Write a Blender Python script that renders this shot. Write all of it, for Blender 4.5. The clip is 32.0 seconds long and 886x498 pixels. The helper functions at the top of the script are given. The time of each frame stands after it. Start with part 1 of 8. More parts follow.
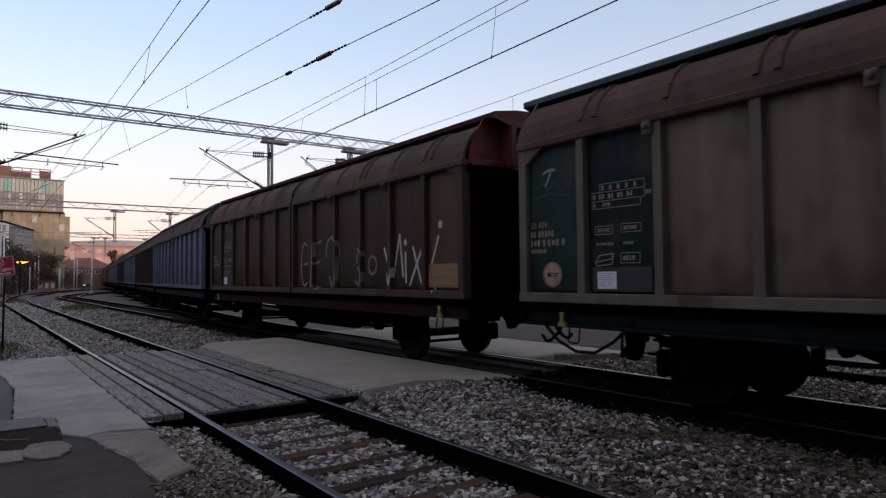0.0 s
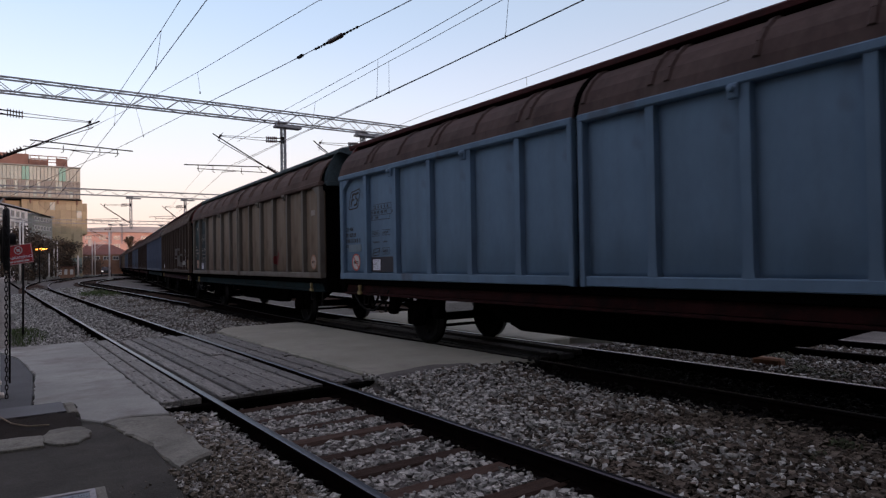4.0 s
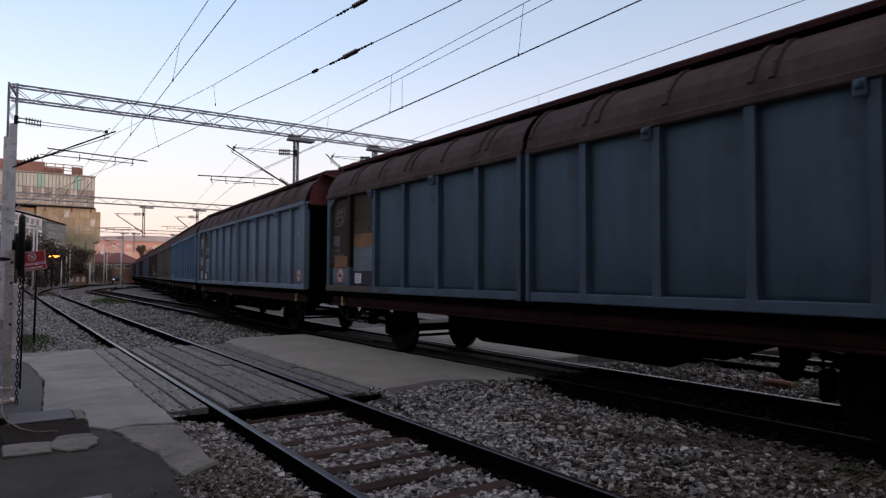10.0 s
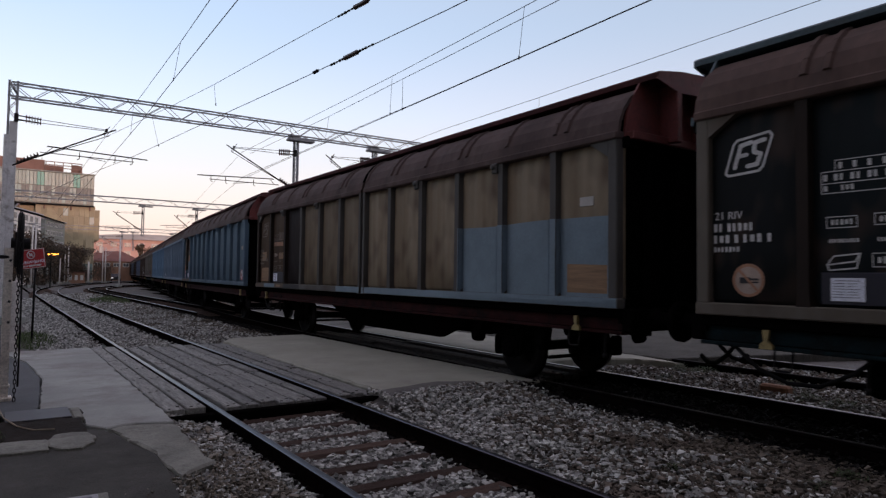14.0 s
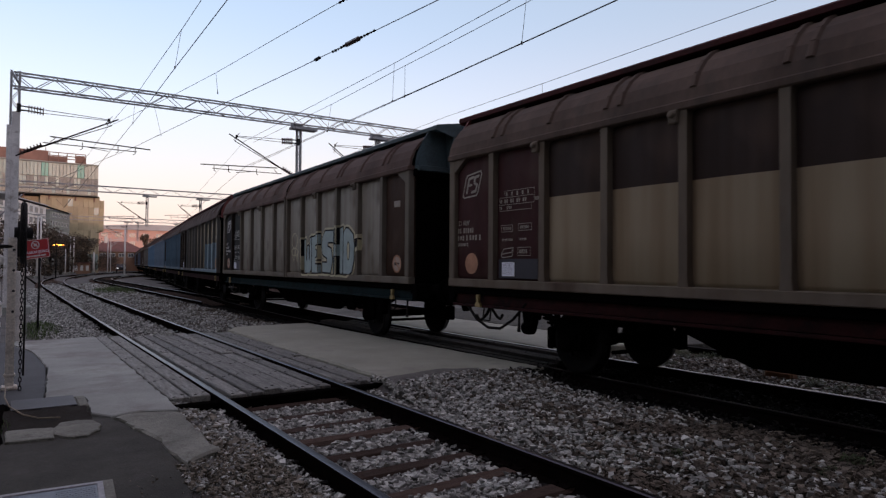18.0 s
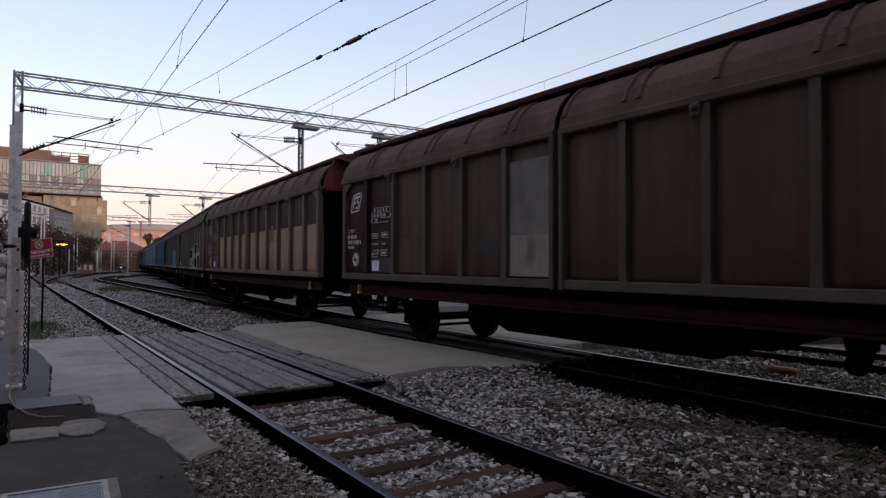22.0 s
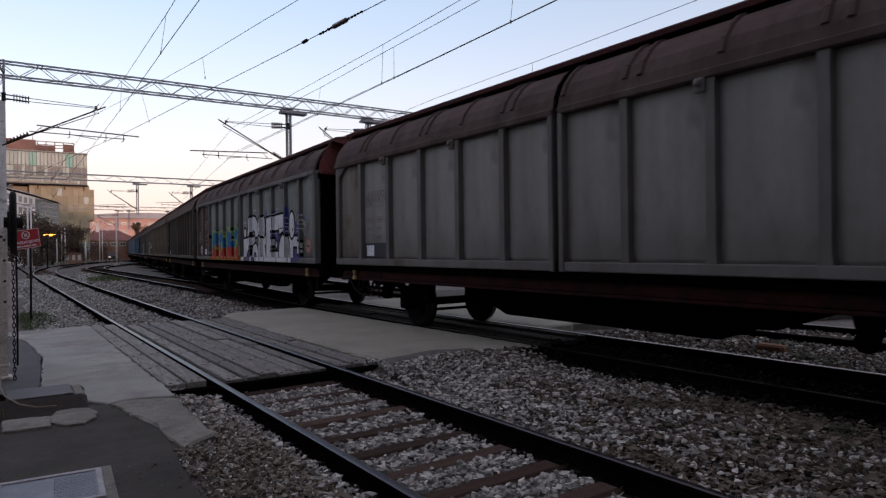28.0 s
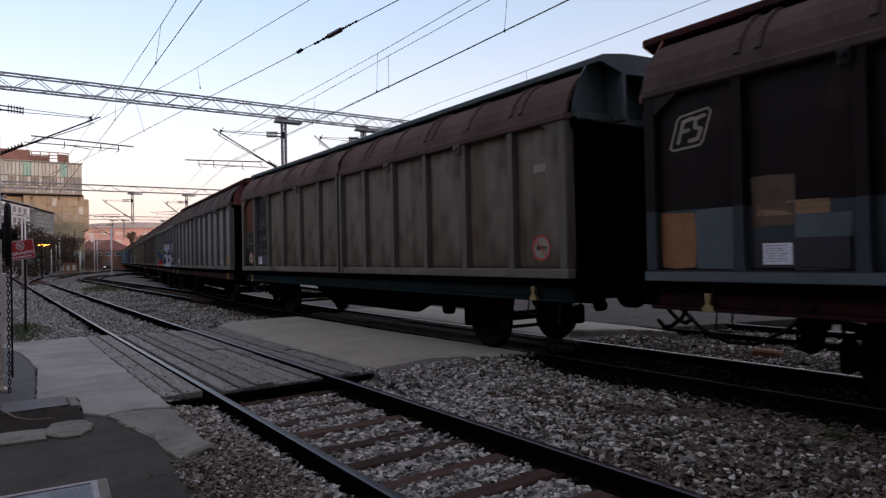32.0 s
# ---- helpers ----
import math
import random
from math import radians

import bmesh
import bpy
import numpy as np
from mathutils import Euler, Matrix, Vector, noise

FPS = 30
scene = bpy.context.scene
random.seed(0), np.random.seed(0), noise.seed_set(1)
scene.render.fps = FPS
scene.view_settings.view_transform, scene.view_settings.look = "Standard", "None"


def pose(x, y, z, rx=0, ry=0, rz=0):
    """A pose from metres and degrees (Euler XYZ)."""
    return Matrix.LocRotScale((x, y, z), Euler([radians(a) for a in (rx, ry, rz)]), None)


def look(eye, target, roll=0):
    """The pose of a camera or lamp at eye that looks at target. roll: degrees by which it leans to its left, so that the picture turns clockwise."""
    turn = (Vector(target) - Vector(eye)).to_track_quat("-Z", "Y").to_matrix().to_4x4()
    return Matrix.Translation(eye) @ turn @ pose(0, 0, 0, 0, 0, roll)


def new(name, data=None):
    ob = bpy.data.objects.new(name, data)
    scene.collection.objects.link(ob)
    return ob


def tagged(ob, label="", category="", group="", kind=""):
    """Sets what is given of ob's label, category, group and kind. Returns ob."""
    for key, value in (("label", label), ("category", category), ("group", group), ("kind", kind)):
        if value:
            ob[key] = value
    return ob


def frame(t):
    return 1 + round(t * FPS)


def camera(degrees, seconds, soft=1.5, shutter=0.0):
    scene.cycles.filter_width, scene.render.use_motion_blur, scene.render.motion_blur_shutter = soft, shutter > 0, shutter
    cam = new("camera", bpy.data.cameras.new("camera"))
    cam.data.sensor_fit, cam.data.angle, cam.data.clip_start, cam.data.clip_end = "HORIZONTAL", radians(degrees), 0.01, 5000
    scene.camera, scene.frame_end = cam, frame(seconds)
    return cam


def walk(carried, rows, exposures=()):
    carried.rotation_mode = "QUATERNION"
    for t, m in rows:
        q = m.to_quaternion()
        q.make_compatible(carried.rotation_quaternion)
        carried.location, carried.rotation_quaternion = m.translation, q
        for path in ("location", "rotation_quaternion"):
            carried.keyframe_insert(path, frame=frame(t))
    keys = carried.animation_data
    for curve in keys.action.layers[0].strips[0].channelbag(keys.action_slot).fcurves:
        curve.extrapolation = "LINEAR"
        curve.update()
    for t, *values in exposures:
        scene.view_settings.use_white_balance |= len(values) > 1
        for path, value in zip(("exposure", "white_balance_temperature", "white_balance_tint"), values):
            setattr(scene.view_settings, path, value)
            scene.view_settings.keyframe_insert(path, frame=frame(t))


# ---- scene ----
import itertools

# ---- camera ----
PATH = [
    (0.0, -0.021, -0.032, 1.540, -36.49, 2.43, -0.53),
    (0.5, -0.020, -0.034, 1.541, -36.52, 2.43, -0.42),
    (1.0, -0.022, -0.028, 1.542, -36.53, 2.16, -0.44),
    (1.5, -0.012, -0.019, 1.546, -36.06, 1.52, -0.62),
    (2.0, -0.005, -0.020, 1.530, -35.88, 1.07, -0.73),
    (2.5, -0.001, -0.002, 1.533, -35.47, 0.63, -0.82),
    (3.0, -0.003, -0.004, 1.534, -35.53, 0.88, -0.89),
    (3.5, 0.006, 0.016, 1.542, -35.36, 0.96, -0.96),
    (5.5, 0.014, 0.058, 1.546, -34.99, 1.17, -0.85),
    (6.0, -0.003, 0.000, 1.539, -34.86, 1.33, -0.68),
    (6.5, -0.006, 0.003, 1.538, -34.88, 1.41, -0.78),
    (7.0, -0.004, -0.001, 1.539, -34.86, 1.75, -0.77),
    (7.5, -0.005, -0.005, 1.541, -34.67, 1.69, -0.70),
    (8.0, -0.000, 0.003, 1.536, -34.16, 1.62, -0.78),
    (8.5, 0.007, 0.044, 1.545, -34.02, 1.51, -0.73),
    (9.0, -0.000, 0.018, 1.543, -34.37, 1.97, -0.16),
    (9.5, -0.008, 0.019, 1.544, -34.33, 1.97, 0.11),
    (10.0, -0.004, 0.019, 1.544, -34.43, 2.33, 0.21),
    (10.5, -0.006, 0.018, 1.545, -34.40, 2.29, 0.33),
    (11.0, -0.015, 0.014, 1.550, -34.36, 2.74, 0.38),
    (11.5, -0.016, 0.010, 1.548, -34.48, 2.85, 0.48),
    (12.0, -0.013, -0.005, 1.541, -34.52, 2.93, 0.51),
    (12.5, -0.028, 0.003, 1.545, -34.49, 2.57, 0.36),
    (13.0, -0.015, 0.002, 1.541, -34.29, 2.40, 0.42),
    (13.5, -0.012, 0.004, 1.543, -34.48, 2.33, 0.50),
    (14.0, -0.007, 0.007, 1.547, -34.51, 2.46, 0.72),
    (14.5, -0.014, 0.005, 1.543, -34.71, 2.57, 0.59),
    (16.5, 0.003, 0.001, 1.534, -34.02, 2.33, 0.14),
    (17.0, 0.018, 0.010, 1.530, -34.08, 2.10, 0.18),
    (17.5, 0.015, 0.015, 1.535, -34.01, 1.85, 0.16),
    (18.0, 0.019, 0.023, 1.529, -34.16, 1.44, 0.40),
    (18.5, 0.010, 0.006, 1.534, -33.98, 1.38, 0.32),
    (19.0, 0.000, -0.000, 1.533, -33.94, 1.53, 0.11),
    (19.5, 0.001, -0.006, 1.534, -34.10, 1.78, -0.01),
    (20.0, -0.000, -0.009, 1.535, -33.76, 1.77, -0.31),
    (20.5, 0.001, 0.003, 1.536, -33.43, 1.67, -0.12),
    (21.0, -0.005, 0.003, 1.534, -33.52, 1.61, 0.16),
    (21.5, 0.003, 0.011, 1.529, -33.72, 1.42, 0.11),
    (22.0, 0.018, 0.013, 1.529, -33.93, 1.26, 0.17),
    (22.5, 0.012, 0.014, 1.536, -34.01, 1.43, 0.16),
    (23.0, 0.005, 0.013, 1.539, -34.17, 1.46, 0.31),
    (23.5, 0.001, 0.006, 1.533, -34.51, 1.58, 0.31),
    (24.0, 0.007, -0.002, 1.533, -34.37, 1.02, 0.24),
    (24.5, 0.008, 0.002, 1.529, -34.22, 1.03, 0.25),
    (25.0, 0.015, 0.002, 1.524, -34.70, 0.81, 0.17),
    (25.5, 0.002, 0.007, 1.528, -34.29, 0.68, -0.09),
    (27.5, 0.019, 0.007, 1.520, -34.76, 0.08, -0.64),
    (28.0, 0.024, 0.006, 1.519, -34.73, -0.13, -0.75),
    (28.5, 0.029, 0.011, 1.536, -35.85, -0.32, -0.86),
    (29.0, 0.018, -0.011, 1.538, -36.77, 0.18, -0.55),
    (29.5, 0.034, 0.048, 1.544, -36.88, -0.34, -0.47),
    (30.0, 0.017, 0.015, 1.534, -36.04, 0.33, -0.18),
    (30.5, 0.023, 0.019, 1.538, -35.79, 0.25, -0.27),
    (31.0, 0.015, 0.018, 1.535, -35.81, 0.34, -0.50),
    (31.5, 0.023, 0.025, 1.535, -35.07, 0.28, -1.18),
    (32.0, 0.018, -0.006, 1.534, -35.10, 0.50, -1.18),
]
cam = camera(68.88, 32.0, soft=1.3, shutter=0.15)


def aim(x, y, z, yaw, pitch, roll):
    """A pose from the eye, the yaw to the left of +y, the pitch up and the roll."""
    a, b = radians(yaw), radians(pitch)
    way = Vector((-math.sin(a) * math.cos(b), math.cos(a) * math.cos(b), math.sin(b)))
    return look(Vector((x, y, z)), Vector((x, y, z)) + way * 10, roll)


walk(cam, [(t, aim(*row)) for t, *row in PATH], exposures=[(0, 0.22, 7500, 22), (25.5, 0.23, 7500, 22), (28, 0.27, 7500, 22), (30, 0.35, 7500, 22), (32, 0.32, 7500, 22)])

# how far the train has rolled, every half second, and where each wagon's leading end stands at the start
ROLLED = [0.0, 2.6, 5.18, 7.74, 10.28, 12.79, 15.32, 17.89, 20.5, 23.12, 25.75, 28.37, 30.96, 33.52, 36.07, 38.62, 41.17, 43.72, 46.28, 48.82, 51.36, 53.88, 56.4, 58.92, 61.42, 63.91, 66.39, 68.85, 71.32, 73.79, 76.25, 78.72, 81.18, 83.63, 86.07, 88.5, 90.91, 93.32, 95.72, 98.11, 100.5, 102.88, 105.26, 107.62, 110.01, 112.42, 114.85, 117.26, 119.67, 122.07, 124.48, 126.89, 129.31, 131.74, 134.2, 136.69, 139.21, 141.77, 144.37, 147.01, 149.67, 152.36, 155.08, 157.85, 160.64]
PITCH, LEAD = 14.769, 6.715
SLACK = {0: -0.08, 1: 0.23, 2: 0.16, 3: 0.12, 5: 0.05, 7: -0.03, 8: -0.07, 9: 0.11, 10: -0.04, 11: -0.13}

# ---- light: dusk, the sun low behind the camera and hidden from the yard by unseen houses added there ----
SUN_EL, SUN_ROT = 4.0, 172.0
world = bpy.data.worlds.new("dusk_sky")
scene.world = world
world.use_nodes = True
wn = world.node_tree
sky = wn.nodes.new("ShaderNodeTexSky")
sky.sky_type = "NISHITA"
sky.sun_disc = False
sky.sun_elevation = radians(SUN_EL)
sky.sun_rotation = radians(SUN_ROT)
sky.air_density, sky.dust_density, sky.ozone_density = 1.0, 0.6, 2.5
haze = wn.nodes.new("ShaderNodeMixRGB")
# dusk haze: rosy along the horizon, clear blue above it, violet overhead
coord = wn.nodes.new("ShaderNodeTexCoord")
axis = wn.nodes.new("ShaderNodeSeparateXYZ")
ramp = wn.nodes.new("ShaderNodeValToRGB")
ramp.color_ramp.interpolation = "EASE"
ramp.color_ramp.elements[0].position = 0.04
ramp.color_ramp.elements[0].color = (1.33, 1.1, 1.16, 1)
ramp.color_ramp.elements[1].position = 0.38
ramp.color_ramp.elements[1].color = (0.8, 0.93, 1.11, 1)
ramp.color_ramp.elements.new(0.2).color = (1.15, 0.995, 1.07, 1)
ramp.color_ramp.elements.new(0.72).color = (1.1, 0.92, 1.02, 1)
thick = wn.nodes.new("ShaderNodeMapRange")
thick.inputs["From Min"].default_value, thick.inputs["From Max"].default_value = 0.03, 0.24
thick.inputs["To Min"].default_value, thick.inputs["To Max"].default_value = 0.92, 0.52
wn.links.new(axis.outputs[2], thick.inputs["Value"])
wn.links.new(thick.outputs[0], haze.inputs[0])
wn.links.new(coord.outputs["Generated"], axis.inputs[0])
wn.links.new(axis.outputs[2], ramp.inputs[0])
wn.links.new(ramp.outputs[0], haze.inputs[2])
wn.links.new(sky.outputs[0], haze.inputs[1])
wn.links.new(haze.outputs[0], wn.nodes["Background"].inputs[0])
wn.nodes["Background"].inputs[1].default_value = 0.6
sun = new("sun", bpy.data.lights.new("sun", "SUN"))
sun.data.energy, sun.data.angle, sun.data.color = 1.0, radians(0.6), (1.0, 0.67, 0.56)
sun_way = Vector((math.sin(radians(SUN_ROT)) * math.cos(radians(SUN_EL)), math.cos(radians(SUN_ROT)) * math.cos(radians(SUN_EL)), math.sin(radians(SUN_EL))))
sun.matrix_world = look(sun_way * 50, (0, 0, 0))

# ---- materials ----
def nodes_of(name):
    m = bpy.data.materials.new(name)
    m.use_nodes = True
    return m, m.node_tree.nodes, m.node_tree.links, m.node_tree.nodes["Principled BSDF"]


def tint(c, k):
    return (min(1, c[0] * k), min(1, c[1] * k), min(1, c[2] * k), 1)


def surface(name, col, rough=0.8, metal=0.0, big=2.0, fine=40.0, vary=0.25, bump=0.15, streak=(1, 1, 1), other=None, amount=0.5, island=0.0, objrand=0.0, spec=0.5, grain=0.6, ragged=8):
    """A worn surface: a base colour with stains at two scales, a second colour where it is worn, and fine relief."""
    m, n, l, bsdf = nodes_of(name)
    co = n.new("ShaderNodeTexCoord")
    mp = n.new("ShaderNodeMapping")
    mp.inputs["Scale"].default_value = streak
    l.new(co.outputs["Object"], mp.inputs[0])
    a = n.new("ShaderNodeTexNoise")
    a.inputs["Scale"].default_value, a.inputs["Detail"].default_value = big, 6
    a.inputs["Roughness"].default_value = 0.65
    l.new(mp.outputs[0], a.inputs["Vector"])
    b = n.new("ShaderNodeTexNoise")
    b.inputs["Scale"].default_value, b.inputs["Detail"].default_value = fine, 4
    l.new(mp.outputs[0], b.inputs["Vector"])
    r1 = n.new("ShaderNodeValToRGB")
    r1.color_ramp.elements[0].position, r1.color_ramp.elements[1].position = 0.3, 0.72
    r1.color_ramp.elements[0].color, r1.color_ramp.elements[1].color = tint(col, 1 - vary), tint(col, 1 + vary)
    l.new(a.outputs["Fac"], r1.inputs[0])
    out = r1.outputs[0]
    if other:
        c = n.new("ShaderNodeTexNoise")
        c.inputs["Scale"].default_value, c.inputs["Detail"].default_value = big * 1.7, ragged
        c.inputs["Roughness"].default_value = 0.7
        l.new(mp.outputs[0], c.inputs["Vector"])
        r2 = n.new("ShaderNodeValToRGB")
        r2.color_ramp.elements[0].position, r2.color_ramp.elements[1].position = 0.62 - 0.25 * amount, 0.8 - 0.2 * amount
        l.new(c.outputs["Fac"], r2.inputs[0])
        mx = n.new("ShaderNodeMixRGB")
        mx.inputs[2].default_value = (*other, 1)
        l.new(r2.outputs[0], mx.inputs[0])
        l.new(out, mx.inputs[1])
        out = mx.outputs[0]
    mg = n.new("ShaderNodeMixRGB")
    mg.blend_type = "MULTIPLY"
    mg.inputs[0].default_value = grain
    r3 = n.new("ShaderNodeValToRGB")
    r3.color_ramp.elements[0].position, r3.color_ramp.elements[1].position = 0.3, 0.7
    r3.color_ramp.elements[0].color, r3.color_ramp.elements[1].color = (0.6, 0.6, 0.6, 1), (1.3, 1.3, 1.3, 1)
    l.new(b.outputs["Fac"], r3.inputs[0])
    l.new(out, mg.inputs[1])
    l.new(r3.outputs[0], mg.inputs[2])
    out = mg.outputs[0]
    if island or objrand:
        src = n.new("ShaderNodeNewGeometry").outputs["Random Per Island"] if island else n.new("ShaderNodeObjectInfo").outputs["Random"]
        k = island or objrand
        mr = n.new("ShaderNodeMapRange")
        mr.inputs["To Min"].default_value, mr.inputs["To Max"].default_value = 1 - k, 1 + k
        l.new(src, mr.inputs["Value"])
        hs = n.new("ShaderNodeHueSaturation")
        l.new(mr.outputs[0], hs.inputs["Value"])
        l.new(out, hs.inputs["Color"])
        out = hs.outputs[0]
    l.new(out, bsdf.inputs["Base Color"])
    rr = n.new("ShaderNodeMapRange")
    rr.inputs["To Min"].default_value, rr.inputs["To Max"].default_value = max(0.05, rough - 0.12), min(1, rough + 0.12)
    l.new(b.outputs["Fac"], rr.inputs["Value"])
    l.new(rr.outputs[0], bsdf.inputs["Roughness"])
    bsdf.inputs["Metallic"].default_value = metal
    bsdf.inputs["Specular IOR Level"].default_value = spec
    if bump:
        bp = n.new("ShaderNodeBump")
        bp.inputs["Strength"].default_value, bp.inputs["Distance"].default_value = bump, 0.02
        l.new(b.outputs["Fac"], bp.inputs["Height"])
        l.new(bp.outputs[0], bsdf.inputs["Normal"])
    return m


def plain(name, col, rough=0.7, metal=0.0, glow=0.0):
    m, n, l, bsdf = nodes_of(name)
    bsdf.inputs["Base Color"].default_value = (*col, 1)
    bsdf.inputs["Roughness"].default_value, bsdf.inputs["Metallic"].default_value = rough, metal
    if glow:
        bsdf.inputs["Emission Color"].default_value = (*col, 1)
        bsdf.inputs["Emission Strength"].default_value = glow
    return m


PAINTS = {}


def paint(col, low=None, split=0.0, rust=0.35, wave=0.0):
    """Weathered wagon paint with rain streaks and rust; low: a second colour below the height split."""
    key = (col, low, split, rust, wave)
    if key in PAINTS:
        return PAINTS[key]
    m = surface("wagon_paint", tuple(0.9 * q for q in col), rough=0.66, big=0.8, fine=9, vary=0.16, bump=0.03, grain=0.12, streak=(1, 1.0, 0.55), other=(0.075, 0.05, 0.038), amount=rust, spec=0.12, ragged=2.0)
    if low:
        n, l = m.node_tree.nodes, m.node_tree.links
        bsdf = n["Principled BSDF"]
        src = bsdf.inputs["Base Color"].links[0].from_socket
        co = n.new("ShaderNodeTexCoord")
        sx = n.new("ShaderNodeSeparateXYZ")
        l.new(co.outputs["Object"], sx.inputs[0])
        lt = n.new("ShaderNodeMath")
        lt.operation, lt.inputs[1].default_value = "LESS_THAN", split
        l.new(sx.outputs["Z"], lt.inputs[0])
        if wave:
            # an uneven hand-sprayed boundary
            flat = n.new("ShaderNodeCombineXYZ")
            l.new(sx.outputs["Y"], flat.inputs[1])
            wob = n.new("ShaderNodeTexNoise")
            wob.inputs["Scale"].default_value, wob.inputs["Detail"].default_value = 1.7, 3
            l.new(flat.outputs[0], wob.inputs["Vector"])
            amp = n.new("ShaderNodeMath")
            amp.operation, amp.inputs[1].default_value = "MULTIPLY_ADD", wave
            l.new(wob.outputs["Fac"], amp.inputs[0])
            l.new(sx.outputs["Z"], amp.inputs[2])
            l.new(amp.outputs[0], lt.inputs[0])
        mx = n.new("ShaderNodeMixRGB")
        l.new(lt.outputs[0], mx.inputs[0])
        l.new(src, mx.inputs[1])
        mul = n.new("ShaderNodeMixRGB")
        mul.blend_type, mul.inputs[0].default_value = "MULTIPLY", 0.5
        mul.inputs[1].default_value = tint(low, 1.4)
        l.new(n["Color Ramp"].outputs[0], mul.inputs[2])
        dv = n.new("ShaderNodeMixRGB")
        dv.inputs[0].default_value = 0.35
        dv.inputs[1].default_value = (*low, 1)
        l.new(mul.outputs[0], dv.inputs[2])
        l.new(dv.outputs[0], mx.inputs[2])
        l.new(mx.outputs[0], bsdf.inputs["Base Color"])
    # rain and rust runs, long in height and narrow along the wall
    n, l = m.node_tree.nodes, m.node_tree.links
    bsdf = n["Principled BSDF"]
    src = bsdf.inputs["Base Color"].links[0].from_socket
    co = n.new("ShaderNodeTexCoord")
    mp = n.new("ShaderNodeMapping")
    mp.inputs["Scale"].default_value = (1, 2.8, 0.17)
    l.new(co.outputs["Object"], mp.inputs[0])
    info = n.new("ShaderNodeObjectInfo")
    off = n.new("ShaderNodeVectorMath")
    off.operation = "ADD"
    comb = n.new("ShaderNodeCombineXYZ")
    mul = n.new("ShaderNodeMath")
    mul.operation, mul.inputs[1].default_value = "MULTIPLY", 40.0
    l.new(info.outputs["Random"], mul.inputs[0])
    l.new(mul.outputs[0], comb.inputs[1])
    l.new(mp.outputs[0], off.inputs[0])
    l.new(comb.outputs[0], off.inputs[1])
    ns = n.new("ShaderNodeTexNoise")
    ns.inputs["Scale"].default_value, ns.inputs["Detail"].default_value = 1.1, 2.2
    l.new(off.outputs[0], ns.inputs["Vector"])
    rp = n.new("ShaderNodeValToRGB")
    rp.color_ramp.elements[0].position, rp.color_ramp.elements[1].position = 0.4, 0.68
    rp.color_ramp.elements[0].color, rp.color_ramp.elements[1].color = (1.1, 1.09, 1.08, 1), (0.72, 0.61, 0.52, 1)
    l.new(ns.outputs["Fac"], rp.inputs[0])
    mx = n.new("ShaderNodeMixRGB")
    mx.blend_type, mx.inputs[0].default_value = "MULTIPLY", min(1.0, 0.2 + rust * 1.1)
    l.new(src, mx.inputs[1])
    l.new(rp.outputs[0], mx.inputs[2])
    l.new(mx.outputs[0], bsdf.inputs["Base Color"])
    PAINTS[key] = m
    return m


ROOF_BROWN = surface("roof_sheet_brown", (0.082, 0.057, 0.052), rough=0.8, spec=0.15, big=1.1, fine=14, vary=0.35, grain=0.25, bump=0.05, streak=(1, 1, 0.5), other=(0.11, 0.085, 0.075), amount=0.5)
ROOF_RED = surface("roof_sheet_red_brown", (0.102, 0.067, 0.056), rough=0.8, spec=0.15, big=1.1, fine=14, vary=0.35, grain=0.25, bump=0.05, streak=(1, 1, 0.5), other=(0.075, 0.055, 0.048), amount=0.5)
ROOF_TAN = surface("roof_sheet_tan", (0.103, 0.073, 0.058), rough=0.8, spec=0.15, big=1.1, fine=14, vary=0.35, grain=0.25, bump=0.05, streak=(1, 1, 0.5), other=(0.07, 0.055, 0.046), amount=0.5)
CAP_RED = surface("roof_cap_red", (0.16, 0.035, 0.03), rough=0.6, big=1.0, fine=25, vary=0.3, other=(0.06, 0.03, 0.025), amount=0.4)
CAP_MAROON = surface("roof_cap_maroon", (0.07, 0.022, 0.022), rough=0.75, spec=0.15, big=1.0, fine=25, vary=0.3, other=(0.035, 0.02, 0.02), amount=0.5)
CAP_TEAL = surface("roof_cap_teal", (0.05, 0.09, 0.1), rough=0.6, big=1.0, fine=25, vary=0.3, other=(0.04, 0.05, 0.05), amount=0.4)
# near-black: depth of shade under and between the wagons is in this colour
FRAME_DARK = surface("underframe_shade_black", (0.0035, 0.0032, 0.0032), rough=0.9, spec=0.0, big=3, fine=40, vary=0.3, other=(0.009, 0.006, 0.005), amount=0.2)
SOLE_GREEN = surface("solebar_green", (0.006, 0.018, 0.021), rough=0.85, spec=0.1, big=2, fine=40, vary=0.3, other=(0.006, 0.007, 0.008), amount=0.6)
SOLE_RED = surface("solebar_red_brown", (0.032, 0.009, 0.009), rough=0.85, spec=0.1, big=2, fine=40, vary=0.3, other=(0.008, 0.006, 0.006), amount=0.6)
# wheel steel darkened to hold the shade beneath the wagon
WHEEL = surface("shaded_wheel_steel", (0.0045, 0.004, 0.004), rough=0.85, spec=0.1, big=4, fine=50, vary=0.3)
TREAD = surface("wheel_tread", (0.03, 0.03, 0.032), rough=0.5, metal=1.0, big=4, fine=50, vary=0.15, bump=0.02)
YELLOW = surface("yellow_paint", (0.29, 0.22, 0.085), rough=0.6, big=6, fine=60, vary=0.2, other=(0.1, 0.07, 0.04), amount=0.3)
WHITE = surface("white_marking", (0.56, 0.56, 0.54), rough=0.7, big=5, fine=60, vary=0.1, bump=0.02)
PAPER = surface("white_paper", (0.78, 0.82, 0.9), rough=0.6, big=5, fine=60, vary=0.05, bump=0.02)
